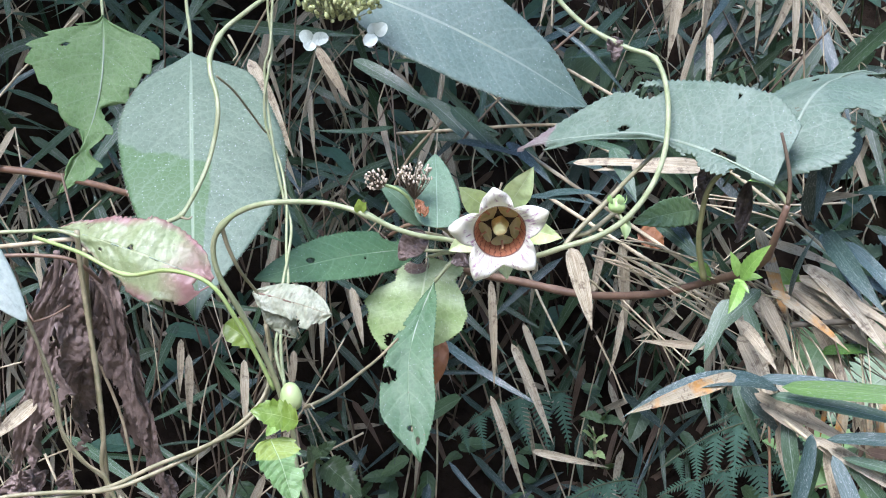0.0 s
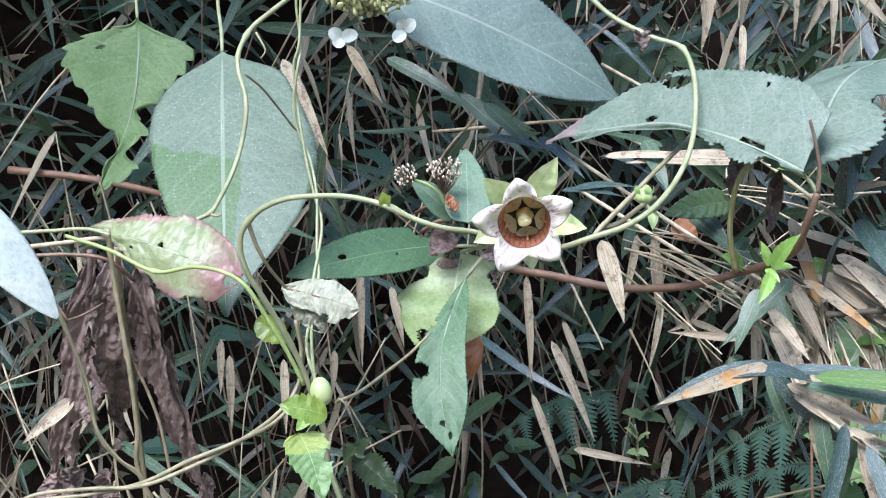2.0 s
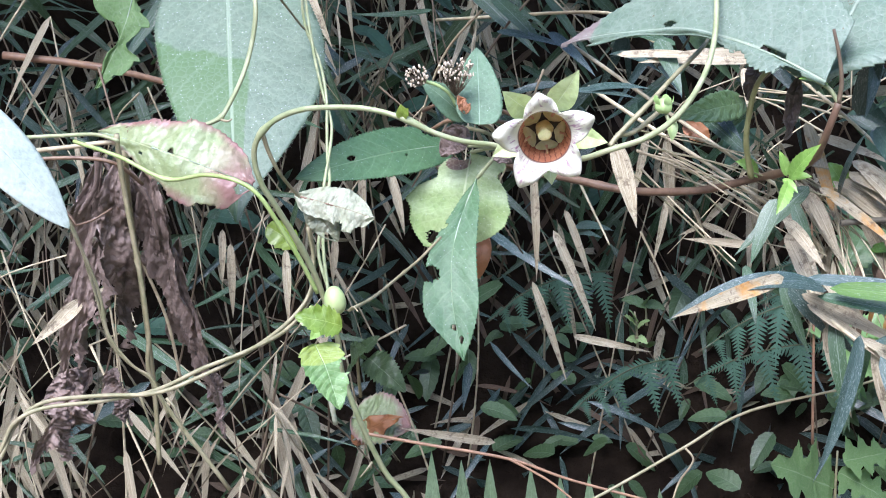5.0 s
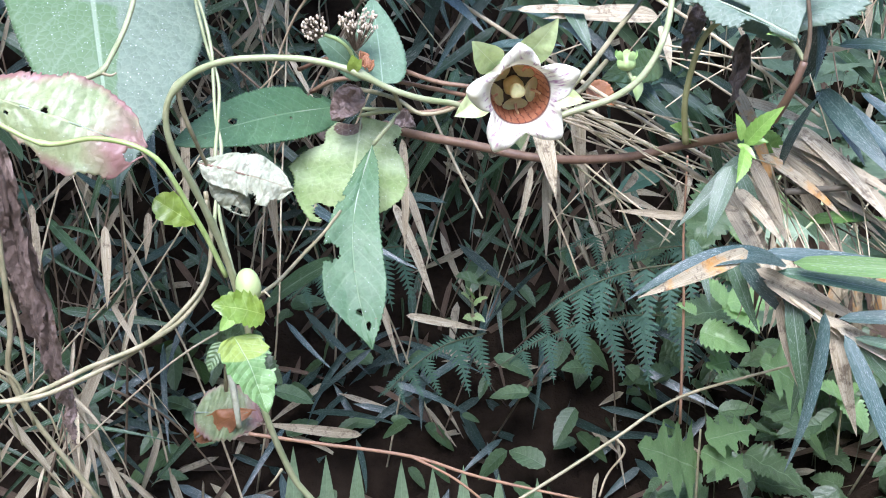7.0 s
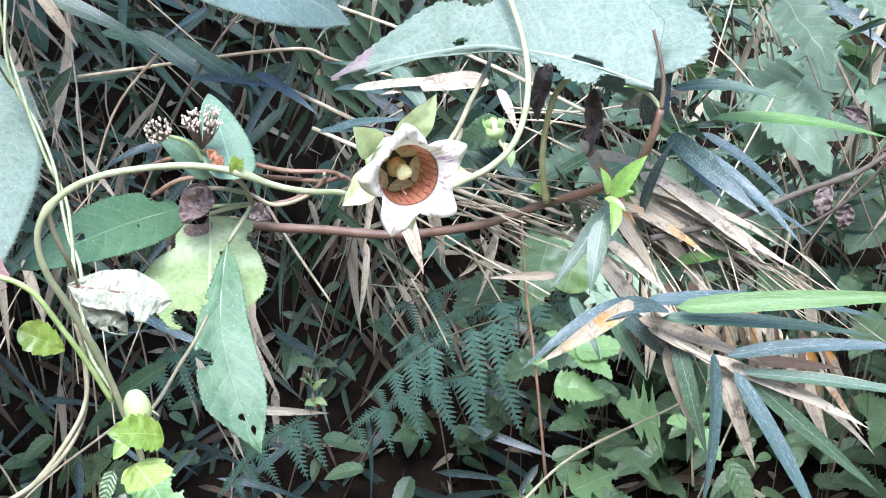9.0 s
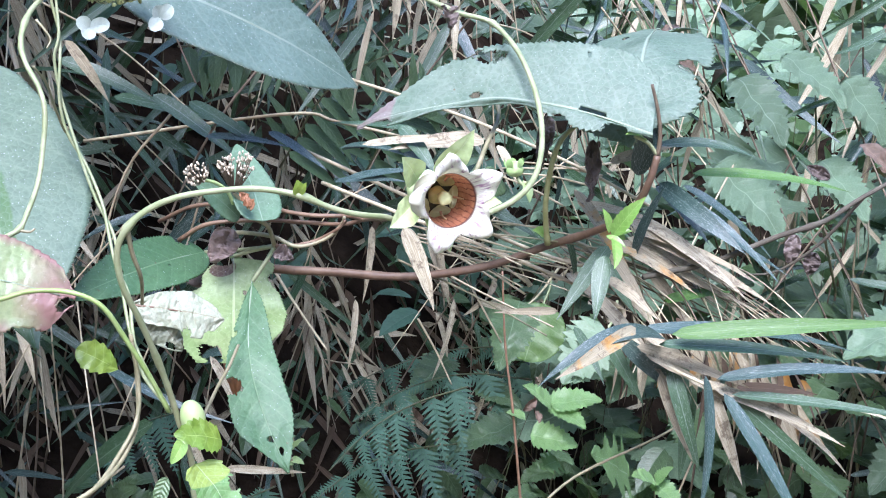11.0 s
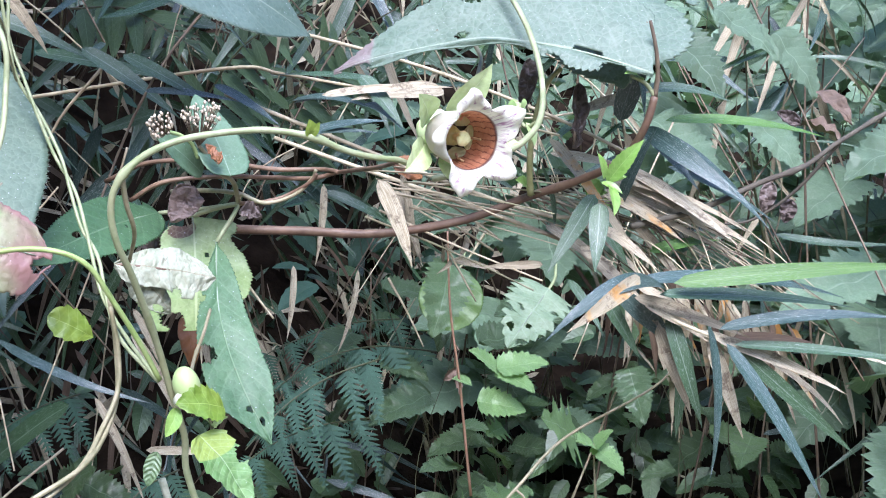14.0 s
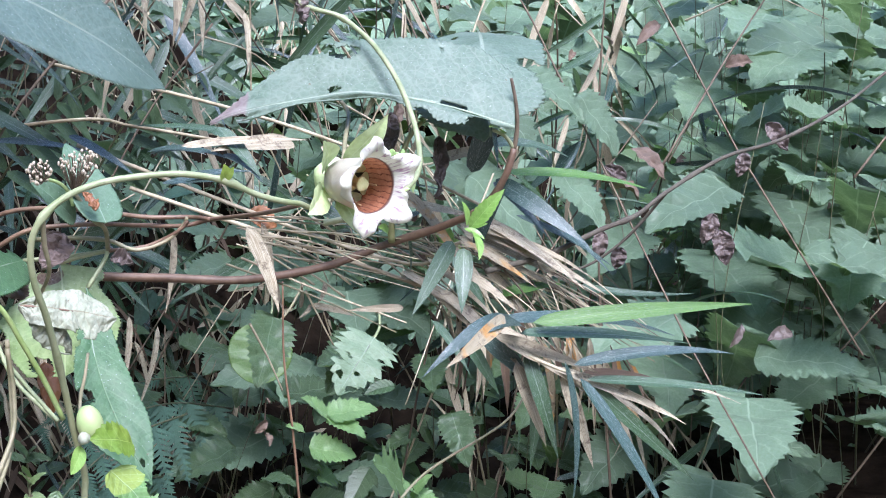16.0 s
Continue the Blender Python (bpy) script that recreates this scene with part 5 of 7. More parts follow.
bamboo_sprig("worn bamboo grass leaves tangled behind the shrub", [(0.05, 0.34, 0.80), (0.0950, 0.2200, 0.7700), (0.1250, 0.1500, 0.7450), (0.1450, 0.1100, 0.7250)], [
    ((0.0408, 0.1900, 0.7583), (0.0952, 0.1700, 0.7574), 0.0044, M_DRY, 0.04, FRONT),
    ((0.0949, 0.1600, 0.7548), (0.0936, 0.1400, 0.7382), 0.0047, M_DRY, 0.04, FRONT),
    ((0.1353, 0.1300, 0.7453), (0.1565, 0.1100, 0.7512), 0.0060, M_DRY, 0.04, FRONT),
    ((0.0629, 0.1700, 0.7161), (0.0626, 0.1500, 0.6857), 0.0058, M_DRY, 0.04, FRONT),
    ((0.0774, 0.1600, 0.6845), (0.0659, 0.1400, 0.6999), 0.0042, M_DRY, 0.04, FRONT),
    ((0.1309, 0.1000, 0.7413), (0.1388, 0.0800, 0.7880), 0.0095, M_SASA_BLUE, 0.04, UPF),
    ((0.1222, 0.0900, 0.7092), (0.1273, 0.0700, 0.7396), 0.0070, M_SASA_BLUE, 0.04, UPF),
    ((0.1343, 0.0900, 0.7371), (0.1466, 0.0700, 0.7124), 0.0070, M_SASA_BLUE, 0.04, UPF),
    ((0.0197, 0.1700, 0.7443), (0.0472, 0.1500, 0.7427), 0.0048, M_SASA_BLUE, 0.04, UPF),
    ((0.0115, 0.2400, 0.7650), (0.0333, 0.2200, 0.7449), 0.0064, M_SASA_BLUE, 0.04, UPF),
    ((-0.0299, 0.3000, 0.7851), (0.0082, 0.2800, 0.7489), 0.0095, M_SASA, 0.04, FRONT),
    ((-0.0714, 0.3200, 0.8056), (-0.0253, 0.3000, 0.7789), 0.0090, M_SASA, 0.04, FRONT),
    ((-0.0144, 0.2600, 0.7641), (0.0230, 0.2400, 0.7562), 0.0060, M_SASA_BLUE, 0.04, UPF),
    ((0.0810, 0.1600, 0.7369), (0.0933, 0.1400, 0.7200), 0.0063, M_SASA_BLUE, 0.04, UPF),
    ((0.1097, 0.1200, 0.6980), (0.0914, 0.1000, 0.7304), 0.0064, M_SASA, 0.04, FRONT),
    ((0.1230, 0.1400, 0.7273), (0.1528, 0.1200, 0.7174), 0.0051, M_DRY, 0.04, FRONT),
    ((0.1339, 0.1000, 0.7014), (0.1480, 0.0800, 0.6676), 0.0062, M_DRY, 0.04, FRONT),
    ((0.0978, 0.0700, 0.7048), (0.1094, 0.0500, 0.6884), 0.0054, M_DRY, 0.04, FRONT),
    ((0.1138, 0.0700, 0.6795), (0.1271, 0.0500, 0.6661), 0.0050, M_DRY, 0.04, FRONT),
    ((0.0823, 0.0700, 0.6865), (0.0837, 0.0500, 0.6663), 0.0045, M_SASA, 0.04, FRONT)])

for pts in (
    [(-0.1094, 0.1100, 0.8174), (-0.1068, 0.1080, 0.8133), (-0.1053, 0.1070, 0.8098), (-0.1071, 0.1060, 0.8068)], [(-0.1258, 0.0800, 0.7448), (-0.1223, 0.0780, 0.7442), (-0.1204, 0.0780, 0.7451)],
    [(-0.0743, 0.0600, 0.6713), (-0.0723, 0.0580, 0.6732), (-0.0704, 0.0570, 0.6716)], [(-0.1482, 0.0580, 0.6358), (-0.1443, 0.0560, 0.6317), (-0.1415, 0.0560, 0.6232)], [(-0.1585, 0.0570, 0.6376), (-0.1564, 0.0570, 0.6299), (-0.1545, 0.0600, 0.6204)],
    [(-0.0666, 0.0600, 0.6078), (-0.0683, 0.0580, 0.6060), (-0.0712, 0.0580, 0.6023)]):
    vine("short curled tendril on a vine", pts, 0.0006, 0.0003, M_VINE_OLD, (), "tendrils")
vine("fallen orange-brown stick behind the leaves", [(-0.3332, 0.4500, 0.7364), (-0.2890, 0.4500, 0.7313), (-0.2523, 0.4500, 0.7243), (-0.2177, 0.4600, 0.7133)], 0.0026, 0.0020, M_REDSTEM, ((0.5, 0.25),), "branches")

vine("olive stalk slanting behind the small bud", [(0.0275, 0.0620, 0.7358), (0.0312, 0.0640, 0.7400), (0.0437, 0.0720, 0.7512), (0.0550, 0.0850, 0.7605), (0.0678, 0.1000, 0.7702), (0.0764, 0.1200, 0.7773)], 0.0011, 0.0008, M_VINE_OLD, ((0.35, 0.4),), "branches")
vine("short olive stub beside the small bud", [(0.0303, 0.0640, 0.7395), (0.0380, 0.0700, 0.7403), (0.0482, 0.0850, 0.7453), (0.0554, 0.1000, 0.7472)], 0.0011, 0.0009, M_VINE_OLD, (), "branches")
vine("thin brown branch rising from the hollow's foot", [(0.0106, 0.0750, 0.5779), (0.0384, 0.0800, 0.5921), (0.0624, 0.0850, 0.6047), (0.0898, 0.0900, 0.6189), (0.1426, 0.1000, 0.6286), (0.1766, 0.1200, 0.6362)], 0.0007, 0.0005, M_VINE_OLD, ((0.45, 0.6), (0.62, 0.5)), "branches")
vine("bent side twig of the thin branch", [(0.0624, 0.0850, 0.6047), (0.0661, 0.0850, 0.5988), (0.0613, 0.0900, 0.5876), (0.0584, 0.0900, 0.5783)], 0.0005, 0.0004, M_STRAW, (), "branches")
vine("long reddish stem lying across the hollow's foot", [(-0.0758, 0.1300, 0.5945), (-0.0487, 0.1300, 0.5893), (-0.0102, 0.1300, 0.5821), (0.0190, 0.1300, 0.5716), (0.0628, 0.1300, 0.5595)], 0.0008, 0.0006, M_REDSTEM, (), "branches")
vine("reddish side stem at the hollow's foot", [(-0.0102, 0.1300, 0.5821), (0.0068, 0.1280, 0.5730), (0.0209, 0.1260, 0.5620)], 0.0006, 0.0005, M_REDSTEM, (), "branches")

vine("olive stem hanging down before the withered leaves", [(-0.1648, 0.0700, 0.7406), (-0.1645, 0.0720, 0.7265), (-0.1626, 0.0750, 0.7027), (-0.1606, 0.0780, 0.6802), (-0.1592, 0.0800, 0.6565), (-0.1588, 0.0850, 0.6308), (-0.1305, 0.0900, 0.5838)], 0.0011, 0.0010, M_VINE_OLD, ((0.12, 0.5), (0.45, 0.4)), "climbing stems")
vine("thin bare stem crossing the withered leaves", [(-0.2058, 0.0660, 0.7366), (-0.1953, 0.0660, 0.7278), (-0.1833, 0.0660, 0.7019), (-0.1756, 0.0680, 0.6784), (-0.1731, 0.0700, 0.6588), (-0.1651, 0.0720, 0.6456), (-0.1572, 0.0740, 0.6382), (-0.1522, 0.0780, 0.6208)], 0.0007, 0.0006, M_VINE_OLD, ((0.3, 0.6), (0.5, 0.5)), "climbing stems")

# ---- ferns and pinnate fronds ----
def unit_leaf(name, width, material, shape="lance", teeth=0, tooth=0.0, sag=0.05, fold=0.12, nu=14, nv=2, wave=0.0, lobes=0, twist=0.0):
    bm = leaf((0, 0, 0), (1, 0, 0), width, (0, 0, 1), shape, sag, fold, teeth, tooth, nu=nu, nv=nv, wave=wave, lobes=lobes, twist=twist)
    me = bpy.data.meshes.new(name)
    bm.to_mesh(me)
    bm.free()
    me.materials.append(material)
    for p in me.polygons:
        p.use_smooth = True
    return me


def laid(base, tip, face):
    """The pose and scale that lay a unit leaf from base to tip."""
    b, size, along, across, out = frame_of(base, tip, face)
    m = Matrix((along, out.cross(along), out)).transposed().to_4x4()
    return Matrix.Translation(b) @ m @ Matrix.Scale(size, 4)


def pinna_mesh(pairs=11):
    """One pinna of a fern, a unit long: a thin midrib and paired, forward-swept lobes that shorten to a point."""
    verts, faces, uvs = [], [], []
    lines = [((0.0, 0.0), (1.0, 0.0), 0.035)]
    for k in range(pairs):
        x = 0.03 + 0.90 * k / pairs
        size = 0.20 * (1 - x) ** 0.9 + 0.010
        for side in (-1, 1):
            shift = 0.02 if side > 0 else 0.0
            lines.append(((x + shift, 0.0), (x + shift + 0.55 * size, side * size), 0.058 * (1 - 0.45 * x)))
    for (bx, by), (tx, ty), wide in lines:
        size = math.hypot(tx - bx, ty - by)
        ax, ay = (tx - bx) / size, (ty - by) / size
        n0 = len(verts)
        for i in range(6):
            u = i / 5
            hw = wide / 2 * (1 - u**2.2) + 0.004
            drop = -0.10 * abs(by + ay * u * size) - 0.06 * (bx + ax * u * size) ** 2 + 0.012 * math.sin(bx * 40 + ty * 9) * u
            for s in (-1, 1):
                verts.append((bx + ax * u * size - ay * hw * s, by + ay * u * size + ax * hw * s, drop))
        for i in range(5):
            q = n0 + i * 2
            faces.append((q, q + 2, q + 3, q + 1))
            uvs += [(i / 5, 0.0), ((i + 1) / 5, 0.0), ((i + 1) / 5, 1.0), (i / 5, 1.0)]
    me = bpy.data.meshes.new("pinna")
    me.from_pydata(verts, [], faces)
    me.uv_layers.new(name="UVMap").data.foreach_set("uv", [c for p in uvs for c in p])
    me.materials.append(M_FERN)
    for p in me.polygons:
        p.use_smooth = True
    return me


PINNA = pinna_mesh()
PINNA_WIDE = unit_leaf("pinna_wide", 0.22, M_SHADE, "blade", nu=10)


def fern(label, line, reach, count, face, mesh, spread=0.9, hang=0.25, group="ferns"):
    """A frond: an arching rachis with paired pinnae that shorten towards its tip."""
    root = thing("fern", line[0], label, "fern", group)
    path = spline(line, 12)
    part("rachis", tube(line, 0.0009, 0.0004, 8, 6), M_HERBSTEM, root)
    n = len(path) - 1
    for k in range(count):
        u = 0.10 + 0.90 * k / count
        f = u * n
        i = min(int(f), n - 1)
        p = path[i].lerp(path[i + 1], f - i)
        way = (path[i + 1] - path[i]).normalized()
        out = Vector(face).normalized()
        across = way.cross(out).normalized()
        size = reach * (1 - u) ** 0.75 * min(1.0, 0.55 + 3 * u) + 0.006
        for s in (-1, 1):
            if noise.noise(Vector((k * 1.7, s * 3.1, line[0][0] * 40))) > 0.42:
                continue
            j = noise.noise(Vector((k * 0.9, s * 5.0, line[0][0] * 30)))
            tip = p + (across * s * spread + way * (0.45 + 0.5 * j)).normalized() * size * (1 + 0.35 * j) + out * ((-0.10 + 0.5 * j) * size) + Vector((0, 0, (-hang - 0.3 * abs(j)) * size))
            ob = new("pinna", mesh)
            ob.parent = root
            ob.matrix_basis = Matrix.Translation(-Vector(line[0])) @ laid(p, tip, out)
    return root


for line, reach, count in (
    ([(0.4669, 0.9000, 0.4580), (0.3476, 0.8000, 0.4994), (0.2615, 0.7400, 0.5082), (0.1989, 0.7000, 0.4972)], 0.056, 6),
    ([(0.4928, 1.0000, 0.4746), (0.3784, 0.9200, 0.4979), (0.2820, 0.8600, 0.5001), (0.2106, 0.8200, 0.4870)], 0.050, 7),
    ([(0.3755, 0.8600, 0.4154), (0.2731, 0.7800, 0.4417), (0.1968, 0.7200, 0.4466), (0.1410, 0.6800, 0.4319)], 0.050, 6),
    ([(0.1551, 0.8000, 0.4230), (0.1127, 0.7600, 0.4264), (0.0778, 0.7200, 0.4205), (0.0493, 0.6800, 0.4109)], 0.036, 6),
    ([(0.2872, 0.6600, 0.5218), (0.2333, 0.6400, 0.5201), (0.1854, 0.6200, 0.5096), (0.1432, 0.6000, 0.4883)], 0.040, 7),
    ([(0.1024, 0.9000, 0.4805), (0.0564, 0.8600, 0.4847), (0.0126, 0.8200, 0.4784), (-0.0189, 0.8000, 0.4572)], 0.044, 6)):
    fern("dark blue-green fern frond with toothed pinnae in the hollow", line, reach, count, (-0.30, -0.60, 0.70), PINNA, 0.9, 0.75)
for base, mid, tip, reach in (
    ((0.1272, 0.6200, 0.7202), (0.1511, 0.5600, 0.7782), (0.1912, 0.5200, 0.8029), 0.055), ((0.1926, 0.6200, 0.7073), (0.2209, 0.5800, 0.7694), (0.2630, 0.5400, 0.7988), 0.055),
    ((0.0759, 0.7000, 0.8148), (0.1084, 0.6600, 0.8104), (0.1390, 0.6200, 0.7806), 0.05)):
    fern("pale green pinnate frond with long plain leaflets", [base, mid, tip], reach, 11, (0, -0.8, 0.6), PINNA_WIDE, 1.0)
upright = thing("fern", (-0.0382, 0.2600, 0.4754), "pale upright fern with blunt leaflets at the hollow's foot", "fern", "ferns")
part("rachis", tube([(-0.0439, 0.2600, 0.4772), (0.0199, 0.2600, 0.4721), (0.0919, 0.2600, 0.4649)], 0.0012, 0.0006, 6, 6), M_VINE_OLD, upright)
for k, (along, taller) in enumerate(((-0.100, 0.0015), (0.040, -0.0011), (0.175, 0.0015), (0.367, 0.0011), (0.505, -0.0010), (0.642, 0.0017), (0.800, -0.0008), (0.975, -0.0006))):
    foot = Vector((-0.0382, 0.2600, 0.4760)).lerp(Vector((0.0796, 0.2600, 0.4682)), along)
    tip = Vector((-0.0391, 0.2500, 0.5375)).lerp(Vector((0.0753, 0.2500, 0.5190)), along) + Vector((0, 0, taller))
    part("leaflet", leaf(foot, tip, 0.0105, (0.15 * math.sin(k * 2), -1, 0.25), "blade", 0.03, 0.12, 16, 0.03, nu=40, nv=3, wave=0.02, seed=k), M_PALEFERN, upright)



# ---- saw-edged herbs on the right ----
NETTLE = unit_leaf("herb_leaf", 0.62, M_SHADE, "heart", 13, 0.14, fold=0.25, nu=52, nv=4, wave=0.09)
NETTLE_YOUNG = unit_leaf("young_herb_leaf", 0.62, M_HERB, "heart", 9, 0.16, fold=0.25, nu=40, nv=4, wave=0.06)
NETTLE_LIT = unit_leaf("lit_herb_leaf", 0.66, M_LIT, "heart", 12, 0.14, fold=0.2, nu=48, nv=4, wave=0.08)
NETTLE_YELLOW = unit_leaf("yellow_herb_leaf", 0.5, M_YELLOW, "heart", 7, 0.14, nu=24, nv=3, wave=0.1)
NETTLE_BROWN = unit_leaf("fading_herb_leaf", 0.60, M_EATEN, "heart", 11, 0.16, nu=44, nv=3, wave=0.05)
PALM = unit_leaf("lobed_herb_leaf", 1.0, M_LOBED, "heart", 16, 0.12, nu=66, nv=3, wave=0.03, lobes=4)


def herb(label, stalk, leaves, mesh, mat=None, radius=0.0010):
    root = thing("herb", stalk[0], label, "herb", "saw-leaved herbs")
    part("stem", tube(stalk, radius, radius * 0.6, 6, 6, 0.1), mat or M_VINE_OLD, root)
    for b, t, face in leaves:
        ob = new("leaf", mesh)
        ob.parent = root
        ob.matrix_basis = Matrix.Translation(-Vector(stalk[0])) @ laid(b, t, face)
    return root


herb("bright young saw-edged leaves on a thin red stem", [(0.1673, 0.3100, 0.5217), (0.1651, 0.3100, 0.5873), (0.1623, 0.3100, 0.6292), (0.1583, 0.3000, 0.6745)], [
    ((0.1896, 0.3100, 0.5909), (0.2183, 0.3000, 0.5915), UPF), ((0.1895, 0.3100, 0.5899), (0.1721, 0.3100, 0.6053), UPF), ((0.1902, 0.3100, 0.5898), (0.2013, 0.2900, 0.5791), UPF),
    ((0.1752, 0.3100, 0.5750), (0.2010, 0.3000, 0.5666), FRONT), ((0.1724, 0.3100, 0.5859), (0.1606, 0.3100, 0.5907), UPF)], NETTLE_YOUNG, M_REDSTEM, 0.0009)
herb("lobed yellow-green leaf low in the hollow", [(0.1869, 0.3300, 0.4613), (0.1867, 0.3300, 0.4893), (0.1869, 0.3300, 0.5100)], [
    ((0.1852, 0.3300, 0.4859), (0.1442, 0.3100, 0.5093), FRONT), ((0.1879, 0.3300, 0.4962), (0.2159, 0.3200, 0.4817), UPF), ((0.1908, 0.3300, 0.5030), (0.2210, 0.3300, 0.5087), UPF),
    ((0.2330, 0.3000, 0.5429), (0.1988, 0.2800, 0.5669), FRONT), ((0.1970, 0.3200, 0.5538), (0.1803, 0.3100, 0.5543), FRONT)], PALM)
herb("young leaf pair at the hollow's foot", [(0.2855, 0.3600, 0.4783), (0.2859, 0.3600, 0.5154)], [
    ((0.2859, 0.3600, 0.5154), (0.2641, 0.3500, 0.5258), UPF), ((0.2859, 0.3600, 0.5154), (0.2942, 0.3400, 0.4996), UPF), ((0.2872, 0.3600, 0.5151), (0.2947, 0.3500, 0.5267), UPF)], NETTLE_YOUNG)
herb("round shaded leaf hanging behind the red stem", [(0.2701, 0.4500, 0.6474), (0.2437, 0.4300, 0.6340), (0.2244, 0.4200, 0.6269)], [
    ((0.2250, 0.4200, 0.6340), (0.1977, 0.4000, 0.5941), FRONT), ((0.2880, 0.4200, 0.6099), (0.2507, 0.4000, 0.5813), FRONT), ((0.2871, 0.4000, 0.6012), (0.2375, 0.3900, 0.6031), UPF),
    ((0.2730, 0.3000, 0.5789), (0.2680, 0.2800, 0.5497), SIDE)], NETTLE)
herb("herb with small green leaves beside the vine's foot", [(-0.0834, 0.2000, 0.5883), (-0.0836, 0.1900, 0.6085), (-0.0822, 0.1900, 0.6170)], [
    ((-0.0822, 0.1900, 0.6114), (-0.0853, 0.1800, 0.6212), UPF), ((-0.0808, 0.1900, 0.6156), (-0.0725, 0.1900, 0.6227), FRONT), ((-0.0781, 0.1900, 0.6114), (-0.0596, 0.1800, 0.5975), FRONT), ((-0.0864, 0.1900, 0.6085), (-0.0776, 0.1700, 0.6227), FRONT)], NETTLE)

herb("large grey-green saw-edged leaves behind the shrub branch", [(0.4324, 0.3600, 0.6229), (0.4053, 0.3400, 0.6864), (0.4042, 0.3400, 0.7572)], [
    ((0.3382, 0.3300, 0.7719), (0.3512, 0.3000, 0.7289), FRONT), ((0.3796, 0.3400, 0.7831), (0.4053, 0.3100, 0.7479), UPF), ((0.3198, 0.3300, 0.7196), (0.3484, 0.3000, 0.6724), FRONT),
    ((0.4184, 0.3300, 0.7663), (0.4349, 0.3100, 0.7231), FRONT), ((0.3699, 0.3600, 0.7213), (0.3128, 0.3300, 0.6830), FRONT), ((0.4067, 0.3400, 0.7147), (0.4198, 0.3100, 0.6757), FRONT)], NETTLE_LIT, M_HERBSTEM)
herb("small yellowing plant in the back of the hollow", [(0.0857, 0.5000, 0.5183), (0.0845, 0.5000, 0.5387), (0.0830, 0.5000, 0.5489)], [
    ((0.0845, 0.5000, 0.5387), (0.0749, 0.4900, 0.5488), UPF), ((0.0845, 0.5000, 0.5367), (0.0926, 0.4900, 0.5454), UPF), ((0.0837, 0.5000, 0.5428), (0.0781, 0.4900, 0.5528), UPF), ((0.0853, 0.5000, 0.5306), (0.0914, 0.4900, 0.5284), FRONT), ((0.0853, 0.5000, 0.5285), (0.0765, 0.4900, 0.5310), FRONT)], NETTLE_YELLOW)
herb("small green leaves in the back of the hollow", [(0.0938, 0.5200, 0.5332), (0.0930, 0.5200, 0.5457)], [
    ((0.0917, 0.5200, 0.5478), (0.0747, 0.5100, 0.5546), UPF), ((0.0930, 0.5200, 0.5490), (0.1055, 0.5100, 0.5474), UPF), ((0.0930, 0.5200, 0.5490), (0.0967, 0.5100, 0.5585), UPF)], NETTLE)
rng = random.Random(11)


def herb_bed(count, xs, ys, zs, size, mesh, label):
    """Free-standing herbs over a patch, each with its stem and five to nine leaves held to the light."""
    for k in range(count):
        x, y, z = rng.uniform(*xs), rng.uniform(*ys), rng.uniform(*zs)
        foot = Vector((x + rng.uniform(-0.05, 0.05), y + 0.05, ground_height(x, y) - 0.02))
        top = Vector((x, y, z))
        leaves = []
        for j in range(rng.randint(5, 9)):
            u = 1 - 0.09 * j
            p = foot.lerp(top, u)
            a = j * 2.4 + rng.random()
            s = size * rng.uniform(0.6, 1.25)
            way = Vector((math.cos(a), math.sin(a) * 0.8 - 0.35, rng.uniform(-0.5, 0.05))).normalized()
            st = p + way * s * 0.35
            leaves.append((st, st + way * s, (rng.uniform(-0.4, 0.2), -0.45, 1.0)))
        herb(label, [foot, foot.lerp(top, 0.35) + Vector((rng.uniform(-0.05, 0.05), 0.02, 0)), foot.lerp(top, 0.7) + Vector((rng.uniform(-0.035, 0.035), 0, 0)), top], leaves, mesh, M_HERBSTEM, 0.0005)


herb_bed(6, (0.34, 0.80), (0.40, 0.85), (0.50, 0.70), 0.050, NETTLE, "grey-green saw-edged herb of the undergrowth")
herb_bed(34, (0.45, 1.5), (0.55, 1.5), (0.55, 0.84), 0.062, NETTLE_LIT, "grey-green saw-edged herb of the undergrowth")
herb_bed(56, (0.46, 1.6), (0.12, 1.1), (0.66, 0.97), 0.078, NETTLE_LIT, "broad grey-green saw-edged herb of the undergrowth")
herb_bed(5, (0.55, 1.3), (0.3, 0.85), (0.66, 0.88), 0.048, NETTLE_YOUNG, "bright yellow-green herb of the undergrowth")
herb_bed(10, (0.9, 2.0), (0.3, 1.0), (0.5, 0.74), 0.075, NETTLE_BROWN, "fading mottled herb of the undergrowth")
herb_bed(6, (0.25, 0.6), (0.5, 0.9), (0.28, 0.46), 0.05, NETTLE, "low saw-edged herb in the hollow")
herb_bed(24, (0.50, 1.5), (0.25, 0.85), (0.64, 0.92), 0.095, NETTLE_LIT, "broad grey-green saw-edged herb of the undergrowth")
vine("bare grey-brown branch slanting through the undergrowth", [(0.1220, 0.0830, 0.7006), (0.1560, 0.0820, 0.7036), (0.1867, 0.0800, 0.7112), (0.2150, 0.0840, 0.7150), (0.2384, 0.0861, 0.7237), (0.2760, 0.0830, 0.7372), (0.3128, 0.0780, 0.7432), (0.3500, 0.0710, 0.7560), (0.3850, 0.0657, 0.7735), (0.4699, 0.0412, 0.8262)], 0.0013, 0.0007, M_BRANCH, ((0.3, 0.5), (0.5, 0.4), (0.7, 0.4)), "branches")
